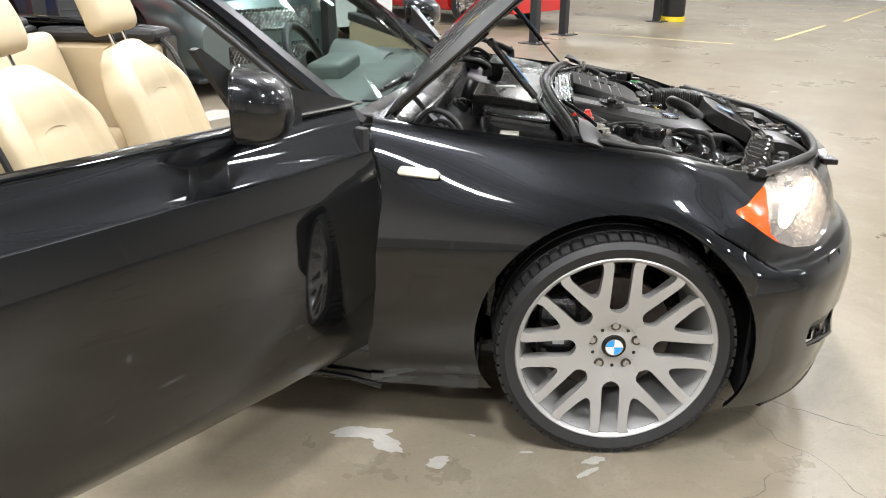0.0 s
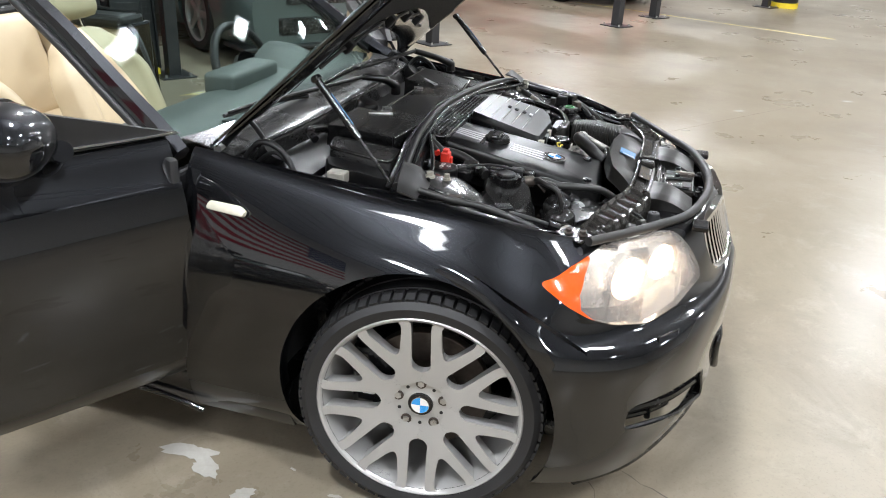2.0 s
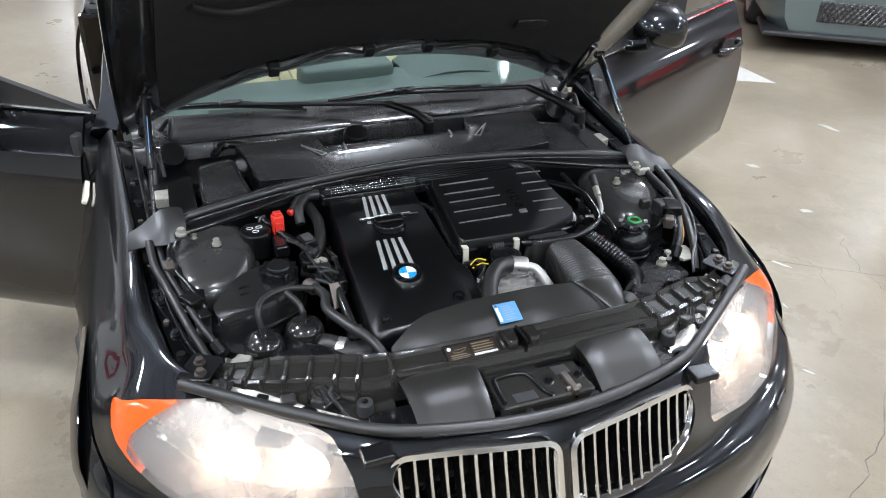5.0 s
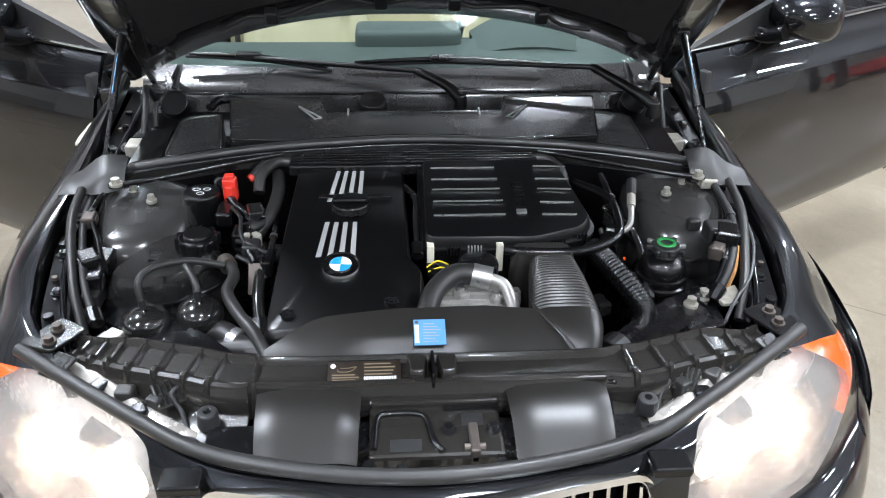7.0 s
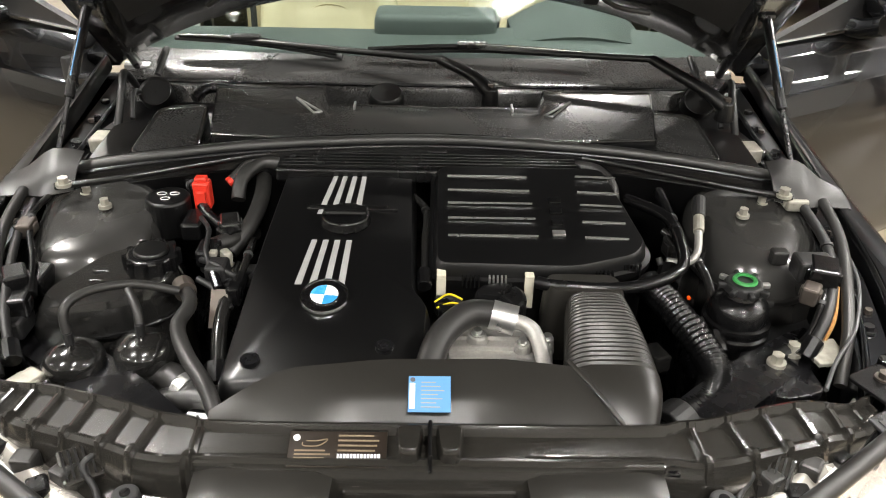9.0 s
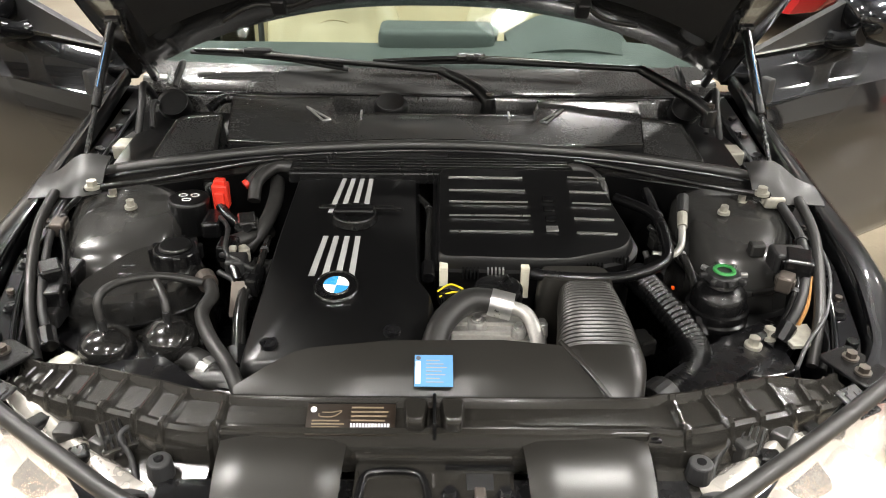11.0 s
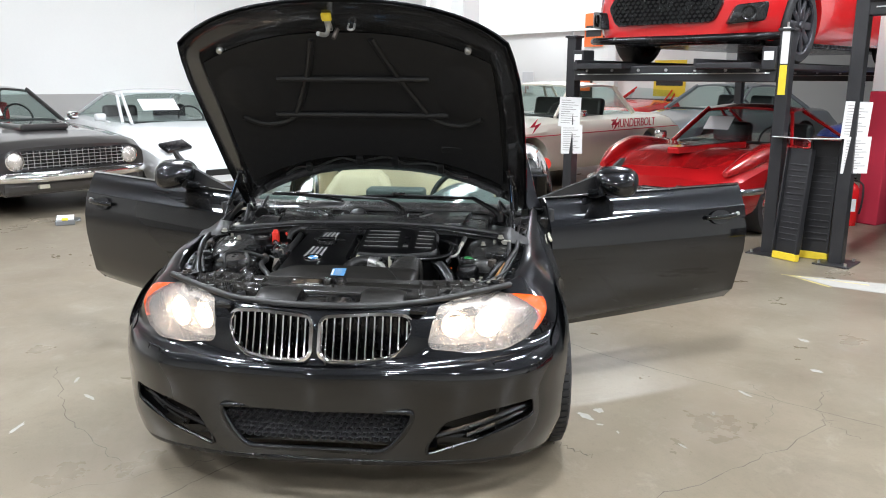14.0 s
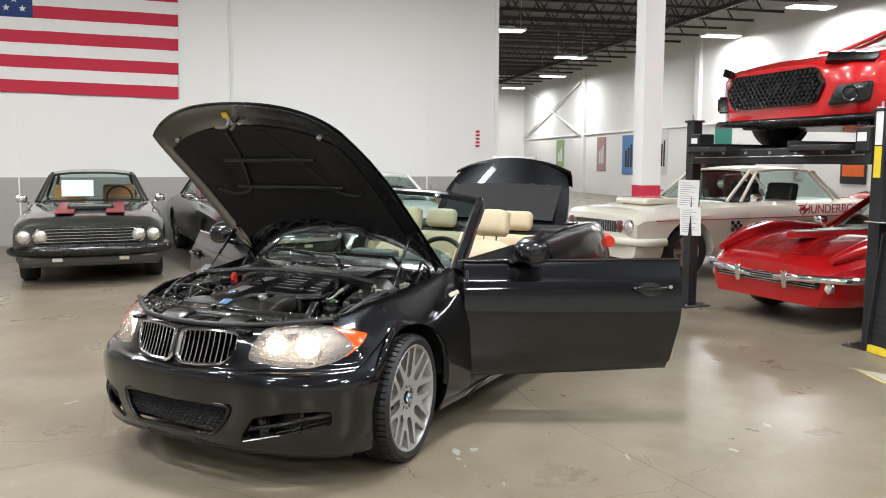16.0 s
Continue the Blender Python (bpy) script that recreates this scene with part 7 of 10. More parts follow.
def fan_cover():
    rows = []
    for f in np.linspace(0, 1, 9):
        row = []
        for y in np.linspace(-0.245, 0.265, 23):
            xb = float(np.interp(y, [-.245, -.17, -.05, .10, .2, .265], [.405, .345, .322, .318, .335, .36]))
            xf = 0.432
            x = xb + (xf - xb) * f
            side = max(0, abs(y - 0.01) - 0.16)
            z = 0.793 - 0.9 * side ** 1.6 - 0.05 * f + (0.006 * math.sin(math.pi * f)) - (0.010 if f > 0.72 and abs(y) < 0.10 else 0)
            if f < 0.05:
                z -= 0.045
            row.append(Vector((x, y, z)))
        rows.append(row)
    c = sheet(rows, 0.004, SNORKEL, "fan_cover", conv, "matt black intake cover with a blue label", 30)
    m = Matrix.Translation((0.385, 0.010, 0.7765)) @ Matrix.Rotation(radians(19), 4, "Y")
    lb = part("blue_label", box(-0.024, 0.024, -0.025, 0.025, 0.0, 0.0012), LABEL_BLUE, c, "light blue printed label")
    lb.matrix_basis = m
    part("label_code", box(-0.014, 0.020, -0.0235, -0.017, 0.0012, 0.0017), PAPER, lb, "white code strip")
    for k in range(7):
        part("label_line", box(-0.016 + 0.0055 * k, -0.0148 + 0.0055 * k, -0.010, 0.008 + 0.012 * ((k * 37) % 5) / 5, 0.0012, 0.0017), WALL_GREY, lb)
    part("label_dot", cyl((-0.019, -0.020, 0.0012), (-0.019, -0.020, 0.0017), 0.003, segs=14), INK, lb)
    # flat ribbed bellows, running out into a smooth snout on the cover
    def ring(x, hw, hh, zt, grow=0.0, yc=0.236):
        out = []
        for q in range(28):
            a = 2 * math.pi * q / 28
            ca, sa = math.cos(a), math.sin(a)
            out.append(Vector((x, yc + (hw + grow) * math.copysign(abs(ca) ** 0.55, ca), zt - hh + (hh + grow) * math.copysign(abs(sa) ** 0.55, sa))))
        return out

    rows = []
    for k in range(61):
        f = k / 60
        rows.append(ring(0.185 + 0.155 * f, 0.040 + 0.017 * f, 0.040, 0.782 + 0.016 * math.sin(math.pi * (0.25 + 0.6 * f)), (0.0, 0.0022, 0.0022)[k % 3], 0.242 - 0.006 * f))
    smooth(part("intake_bellows", skin(rows, close_v=True, caps=True), SNORKEL, conv, "black finely ribbed intake bellows"), 18)
    rows = []
    for f in np.linspace(0, 1, 14):
        rows.append(ring(0.336 + 0.092 * f, 0.060 - 0.046 * f ** 1.5, 0.042 - 0.014 * f, 0.789 - 0.006 * f - 0.046 * f ** 1.8, 0.0, 0.236 + 0.022 * f))
    smooth(part("intake_elbow", skin(rows, close_v=True, caps=True), SNORKEL, conv, "black moulded intake snout"), 50)
    smooth(part("elbow_crease", tube([(0.335, 0.180, 0.789), (0.38, 0.212, 0.776), (0.425, 0.248, 0.748)], 0.003, 6), SNORKEL, conv), 60)
    lump("intake_throat", SNORKEL, conv, rounded([(0.120, 0.170), (0.120, 0.285), (0.170, 0.295), (0.170, 0.175)], 0.02), 0.66, 0.782, 0.9, 0.02)


fan_cover()


def pulley_side():
    body = lump("alternator", DIRTY_ALLOY, conv, rounded([(0.185, 0.025), (0.185, 0.150), (0.230, 0.185), (0.275, 0.175), (0.290, 0.030)], 0.02), 0.60, 0.735, 0.92, 0.01, "bare cast aluminium pump housing")
    for x, y, r in ((0.225, 0.075, 0.017), (0.245, 0.135, 0.013), (0.235, 0.170, 0.011)):
        part("boss", cyl((x, y, 0.725), (x, y, 0.748), r, r * 0.8, 18, 0.003), DIRTY_ALLOY, body)
        bolt(body, x, y, 0.746, 0.006, 0.009)
    for k in range(4):
        part("casting_rib", box(0.195 + 0.024 * k, 0.199 + 0.024 * k, 0.035, 0.165, 0.72, 0.742, 0.0015), DIRTY_ALLOY, body)
    smooth(part("coolant_pipe", tube([(0.315, 0.005, 0.742), (0.270, 0.022, 0.772), (0.232, 0.060, 0.785), (0.225, 0.100, 0.780)], 0.0185, 14), HOSE, conv, "grey rubber coolant hose"), 60)
    smooth(part("pipe_clamp", tube([(0.226, 0.092, 0.781), (0.232, 0.125, 0.775)], 0.0205, 14, curved=False), STEEL, conv, "silver hose clamp"), 60)
    smooth(part("metal_pipe", tube([(0.230, 0.115, 0.776), (0.242, 0.145, 0.770), (0.275, 0.158, 0.752), (0.315, 0.160, 0.735)], 0.0105, 12), DIRTY_ALLOY, conv, "pale metal coolant pipe"), 60)
    filt = part("filter_cap", cyl((0.160, 0.110, 0.66), (0.160, 0.110, 0.768), 0.040, 0.038, 32, 0.006), SATIN_PLASTIC, conv, "black round filter housing cap")
    for k in range(3):
        part("cap_rib", moved(box(0.004, 0.032, -0.003, 0.003, 0, 0.003, 0.001), Matrix.Translation((0.160, 0.110, 0.768)) @ Matrix.Rotation(k * 2.094 + 0.5, 4, "Z")), SATIN_PLASTIC, filt)
    smooth(part("yellow_lead", tube([(0.175, 0.015, 0.765), (0.165, 0.035, 0.772), (0.172, 0.055, 0.768)], 0.0016, 6), YELLOW, conv, "short yellow cable"), 60)
    smooth(part("yellow_lead", tube([(0.182, 0.018, 0.760), (0.176, 0.04, 0.765), (0.180, 0.058, 0.762)], 0.0016, 6), YELLOW, conv, "short yellow cable"), 60)
    smooth(part("ribbed_hose", ribbed([(0.095, 0.335, 0.752), (0.155, 0.365, 0.742), (0.245, 0.400, 0.715), (0.300, 0.380, 0.700), (0.345, 0.325, 0.700)], 0.0205, 16, 0.0062, 0.0026), SATIN_PLASTIC, conv, "black corrugated hose"), 30)
    part("hose_collar", cyl((0.335, 0.337, 0.700), (0.358, 0.310, 0.698), 0.029, segs=20, bevel=0.003), BLACK_TRIM, conv)
    loom = tube([(-0.08, 0.335, 0.805), (-0.01, 0.385, 0.808), (0.06, 0.392, 0.795), (0.115, 0.375, 0.785), (0.150, 0.300, 0.778), (0.150, 0.200, 0.778), (0.135, 0.165, 0.775)], 0.0095, 10)
    smooth(part("cable_loom", loom, SATIN_PLASTIC, conv, "taped black cable loom"), 60)
    sensor = part("hose_connector", cyl((-0.035, 0.440, 0.830), (0.0, 0.432, 0.815), 0.010, segs=14), BLACK_TRIM, conv, "white and black hose connector")
    part("connector_band", cyl((0.0, 0.432, 0.815), (0.028, 0.426, 0.804), 0.0085, segs=14), NUT_ZINC, sensor)
    smooth(part("connector_pipe", tube([(0.028, 0.426, 0.804), (0.060, 0.418, 0.785), (0.072, 0.40, 0.774), (0.07, 0.37, 0.775)], 0.006, 10), DIRTY_ALLOY, sensor), 60)


pulley_side()


def strut_tower(s):
    """A pressed strut tower with its top nuts and tower brace."""
    rows = []
    c = Vector((-0.030, s * 0.538, 0.0))
    for r, z in ((0.0004, 0.797), (0.05, 0.797), (0.082, 0.794), (0.102, 0.785), (0.116, 0.762), (0.125, 0.72), (0.140, 0.62)):
        ring = []
        for k in range(36):
            a = 2 * math.pi * k / 36
            dent = 0.010 * math.cos(3 * a + 0.6) * (1 if 0.08 < r < 0.125 else 0)
            ring.append(c + Vector(((r * 0.98 + dent) * math.copysign(abs(math.cos(a)) ** 0.75, math.cos(a)), (r * 0.84 + dent) * math.copysign(abs(math.sin(a)) ** 0.75, math.sin(a)), z - 0.22 * r * math.cos(a))))
        rows.append(ring)
    t = smooth(part("strut_tower", skin(rows, close_v=True), TOWER, conv, "waxed black strut tower"), 50)
    rim = [c + Vector((0.124 * math.cos(a), 0.106 * math.sin(a), 0.735 - 0.02 * math.cos(a))) for a in np.linspace(0, 2 * math.pi, 37)]
    smooth(part("sealer_bead", tube(rim, 0.006, 6, curved=False), HOSE, t, "grey seam sealer bead"), 60)
    for x, y in ((-0.074, 0.560), (-0.031, 0.515)):
        bolt(t, x, s * y, 0.800, 0.0072, 0.016, "tower_nut", NUT_ZINC)
    smooth(part("tower_bead", tube([c + Vector((0.088 * math.cos(a), s * 0.074 * math.sin(a), 0.783 - 0.020 * math.cos(a))) for a in np.linspace(-2.2, 2.2, 15)], 0.004, 8), TOWER, t), 60)
    brace = tube([(-0.055, s * 0.600, 0.824), (-0.075, s * 0.50, 0.832), (-0.135, s * 0.33, 0.842), (-0.16, s * 0.27, 0.842)], 0.006, 8)
    smooth(part("tower_brace", brace, SATIN_PLASTIC, t, "thin black tower brace"), 60)
    bolt(t, -0.055, s * 0.585, 0.826, 0.009, 0.015, "tower_nut", NUT_ZINC)
    flap = sheet([[(-0.13, s * 0.575, 0.855), (-0.115, s * 0.62, 0.865), (-0.11, s * 0.665, 0.835), (-0.10, s * 0.70, 0.822)], [(-0.085, s * 0.572, 0.845), (-0.07, s * 0.62, 0.838), (-0.075, s * 0.665, 0.820), (-0.07, s * 0.70, 0.815)], [(-0.06, s * 0.575, 0.815), (-0.045, s * 0.62, 0.812), (-0.055, s * 0.66, 0.808), (-0.05, s * 0.70, 0.808)]], 0.004, HOSE, "seal_flap", conv, "grey rubber corner flap", 50, 3)
    # inner wing: side rail, ledge and wheel house
    sheet([[(x, s * y, z) for y, z in ((float(np.interp(x, [-.65, -.15, .1, .3, .42], [.705, .680, .665, .632, .55])), float(np.interp(x, [-.65, -.15, .1, .3, .42], [.815, .786, .764, .728, .70]))), (float(np.interp(x, [-.65, .1, .3, .42], [.655, .625, .585, .50])), float(np.interp(x, [-.65, -.15, .1, .3, .42], [.80, .775, .755, .722, .70]))), (float(np.interp(x, [-.65, .1, .3, .42], [.640, .610, .57, .49])), float(np.interp(x, [-.65, .1, .42], [.76, .72, .66]))), (0.60, 0.60), (0.56, 0.45))] for x in np.linspace(-0.65, 0.42, 14)], 0.006, BLACK_PAINT, "inner_wing", conv, "painted black inner wing rail", 35)
    for x in (-0.42, -0.30, -0.02, 0.10, 0.20):
        y = float(np.interp(x, [-.65, .1, .3], [.680, .647, .61]))
        z = float(np.interp(x, [-.65, -.15, .1, .3], [.808, .781, .760, .725]))
        bolt(conv, x, s * y, z, 0.008, 0.010, "wing_bolt", BLACK_METAL)
    rail_hose = tube([(-0.06, s * 0.655, 0.815), (0.02, s * 0.650, 0.800), (0.10, s * 0.630, 0.785), (0.20, s * 0.60, 0.745), (0.27, s * 0.57, 0.70)], 0.0088, 12)
    smooth(part("rail_hose", rail_hose, HOSE, conv, "taped cable run along the wing"), 60)


strut_tower(1), strut_tower(-1)


def bay_tub():
    """Dark walls and floor that close the bay."""
    part("bay_floor", box(-0.30, 0.44, -0.60, 0.60, 0.30, 0.33), BLACK_METAL, conv)
    part("firewall", box(-0.34, -0.30, -0.66, 0.66, 0.30, 0.80, 0.01), BLACK_METAL, conv, "dark firewall")
    part("engine_block", box(-0.26, 0.30, -0.24, 0.14, 0.34, 0.66, 0.03), DARK_STEEL, conv, "dark engine block")
    part("manifold", box(-0.20, 0.12, 0.04, 0.30, 0.50, 0.70, 0.04), BLACK_METAL, conv)
    for s in (1, -1):
        part("frame_rail", box(-0.3, 0.45, s * 0.50 - 0.05, s * 0.50 + 0.05, 0.42, 0.55, 0.02), BLACK_METAL, conv)
    part("gearbox_tunnel", box(-0.9, -0.34, -0.5, 0.5, 0.18, 0.55, 0.05), BLACK_METAL, conv)


bay_tub()


def coolant_side():
    plan = rounded([(0.190, -0.566), (0.135, -0.574), (0.050, -0.490), (0.035, -0.395), (0.105, -0.348), (0.160, -0.362), (0.190, -0.430)], 0.03)
    r = lump("coolant_reservoir", GLOSS_TRIM, conv, plan, 0.60, 0.778, 0.84, 0.03, "glossy black coolant reservoir", lambda x, y: -0.16 * (x - 0.09) + 0.16 * min(y + 0.42, 0.03))
    seam = [Vector((x, y, 0.728 - 0.16 * (x - 0.09) + 0.16 * min(y + 0.42, 0.03))) for x, y in plan]
    smooth(part("mould_seam", tube([*seam, seam[0]], 0.0045, 6, curved=False), SATIN_PLASTIC, r), 60)
    cap = part("coolant_cap", cyl((0.100, -0.402, 0.770), (0.100, -0.402, 0.797), 0.038, 0.036, 30, 0.004), SATIN_PLASTIC, r, "large black fluted cap")
    part("cap_top", cyl((0.100, -0.402, 0.797), (0.100, -0.402, 0.803), 0.026, 0.024, 28, 0.002), ENGINE_PLASTIC, cap)
    for k in range(10):
        a = 2 * math.pi * k / 10
        part("cap_flute", cyl((0.100 + 0.036 * math.cos(a), -0.402 + 0.036 * math.sin(a), 0.774), (0.100 + 0.036 * math.cos(a), -0.402 + 0.036 * math.sin(a), 0.796), 0.006, segs=8), SATIN_PLASTIC, cap)
    for k in range(2):
        part("moulded_mark", box(0.105 + 0.02 * k, 0.109 + 0.02 * k, -0.490, -0.466, 0.762 - 0.0036 * k, 0.768 - 0.0036 * k, 0.001), SATIN_PLASTIC, r)
    w = part("washer_cap", cyl((-0.065, -0.425, 0.74), (-0.065, -0.425, 0.806), 0.036, 0.036, 30, 0.005), ENGINE_PLASTIC, conv, "black washer filler cap with white symbol")
    for k in range(3):
        rr = 0.0075
        loop = [Vector((-0.065 + 0.012 * math.cos(2.1 * k) + rr * 0.7 * math.cos(a), -0.425 + 0.012 * math.sin(2.1 * k) + rr * math.sin(a), 0.807)) for a in np.linspace(0, 2 * math.pi, 13)]
        part("cap_symbol", tube(loop, 0.0007, 5, curved=False), PAPER, w, "white printed symbol")
    red = part("jump_post_cap", join(box(-0.090, -0.066, -0.384, -0.356, 0.780, 0.828, 0.004), box(-0.086, -0.070, -0.380, -0.360, 0.826, 0.836, 0.003), box(-0.066, -0.060, -0.378, -0.362, 0.79, 0.815, 0.002)), RED_CAP, conv, "red plastic jump start cap")
    smooth(part("red_sleeve", tube([(-0.115, -0.330, 0.812), (-0.150, -0.300, 0.832), (-0.170, -0.270, 0.838)], 0.009, 10), HOSE, red, "black cable with red end"), 60)
    part("red_ring", cyl((-0.112, -0.336, 0.808), (-0.122, -0.322, 0.816), 0.0085, segs=14), RED_CAP, red)
    for x, y, z in ((0.262, -0.466, 0.738), (0.240, -0.380, 0.738)):
        can = smooth(part("vacuum_can", moved(lathe([(0.001, 0.012), (0.018, 0.010), (0.034, 0.0), (0.040, -0.012), (0.040, -0.030), (0.037, -0.034), (0.040, -0.040), (0.040, -0.075), (0.03, -0.085)], 32, "z"), Matrix.Translation((x, y, z))), GLOSS_TRIM, conv, "round black vacuum canister"), 40)
        for k in range(2):
            rib = [Vector((x, y, z)) + Matrix.Rotation(k * math.pi / 2 + 0.4, 3, "Z") @ Vector((q, 0, 0.0135 - 0.020 * (q / 0.036) ** 2)) for q in np.linspace(-0.036, 0.036, 7)]
            smooth(part("can_rib", tube(rib, 0.0018, 6, curved=False), GLOSS_TRIM, can), 60)
        smooth(part("can_flange", moved(lathe([(0.039, -0.036), (0.044, -0.035), (0.044, -0.042), (0.039, -0.043)], 32, "z"), Matrix.Translation((x, y, z))), GLOSS_TRIM, can), 40)
        part("can_spigot", cyl((x, y, z + 0.008), (x, y, z + 0.03), 0.006, segs=10), BLACK_TRIM, can)
    smooth(part("vacuum_hose", tube([(0.262, -0.466, 0.755), (0.248, -0.470, 0.795), (0.215, -0.450, 0.802), (0.185, -0.400, 0.795), (0.170, -0.345, 0.775)], 0.0065, 10), HOSE, conv, "thin black vacuum hose"), 60)
    smooth(part("vacuum_hose", tube([(0.240, -0.380, 0.755), (0.225, -0.385, 0.780), (0.195, -0.405, 0.792)], 0.0065, 10), HOSE, conv, "thin black vacuum hose"), 60)
    smooth(part("coolant_hose", tube([(0.135, -0.352, 0.765), (0.190, -0.325, 0.768), (0.235, -0.330, 0.762), (0.290, -0.305, 0.757), (0.345, -0.265, 0.742), (0.400, -0.235, 0.70)], 0.0105, 12), HOSE, conv, "grey-black coolant hose"), 60)
    part("hose_clamp", cyl((0.140, -0.349, 0.766), (0.162, -0.338, 0.767), 0.0155, segs=18), DARK_STEEL, conv)
    smooth(part("radiator_hose", tube([(0.295, -0.415, 0.655), (0.255, -0.395, 0.690), (0.262, -0.345, 0.695), (0.300, -0.300, 0.690), (0.330, -0.24, 0.68)], 0.022, 14), HOSE, conv, "thick black radiator hose"), 60)
    smooth(part("radiator_hose", tube([(0.325, -0.385, 0.64), (0.300, -0.340, 0.680), (0.305, -0.285, 0.692), (0.315, -0.22, 0.69)], 0.022, 14), HOSE, conv, "thick black radiator hose"), 60)
    part("hose_clamp", cyl((0.283, -0.322, 0.693), (0.292, -0.308, 0.692), 0.025, segs=20), STEEL, conv)
    part("white_bracket", join(box(0.195, 0.290, -0.545, -0.515, 0.675, 0.690, 0.004), box(0.215, 0.235, -0.515, -0.36, 0.668, 0.674, 0.002)), NUT_ZINC, conv, "pale metal bracket strip")
    part("u_bracket", join(box(0.265, 0.268, -0.40, -0.33, 0.655, 0.70, 0.001), box(0.235, 0.268, -0.402, -0.398, 0.65, 0.70, 0.001)), STEEL, conv, "bright angled bracket")
    for k, (x, y, z, w) in enumerate(((0.10, -0.575, 0.75, 0.03), (0.185, -0.575, 0.73, 0.024), (0.06, -0.33, 0.775, 0.022), (0.11, -0.305, 0.775, 0.018), (-0.03, -0.375, 0.775, 0.03))):
        part("cable_plug", box(x - w, x + w, y - 0.016, y + 0.016, z - 0.018, z + 0.012, 0.005), BLACK_TRIM if k % 2 else SATIN_PLASTIC, conv, "small black cable plug")
    for pts, r in (([(-0.165, -0.285, 0.80), (-0.08, -0.275, 0.795), (-0.02, -0.285, 0.775), (0.02, -0.31, 0.75)], 0.0135), ([(0.03, -0.335, 0.765), (0.0, -0.30, 0.765), (-0.06, -0.29, 0.74)], 0.014), ([(0.04, -0.34, 0.742), (0.06, -0.30, 0.735), (0.04, -0.26, 0.72)], 0.018)):
        smooth(part("breather_hose", tube(pts, r, 12), HOSE, conv, "black breather hose"), 60)
    for pts in ([(0.085, -0.335, 0.775), (0.115, -0.305, 0.785), (0.12, -0.28, 0.770), (0.09, -0.265, 0.76)], [(0.13, -0.33, 0.77), (0.145, -0.30, 0.76), (0.17, -0.275, 0.745)]):
        smooth(part("sensor_cable", tube(pts, 0.005, 8), BLACK_TRIM, conv), 60)
    part("white_plug", box(0.078, 0.090, -0.322, -0.310, 0.782, 0.790, 0.002), NUT_ZINC, conv, "small white cable plug")
    sheet([[(0.150 + 0.01 * j, -0.305 + 0.012 * i, 0.765 - 0.01 * j) for i in range(3)] for j in range(5)], 0.002, DARK_STEEL, "heat_braid", conv, "dark braided sleeve", 40)


coolant_side()


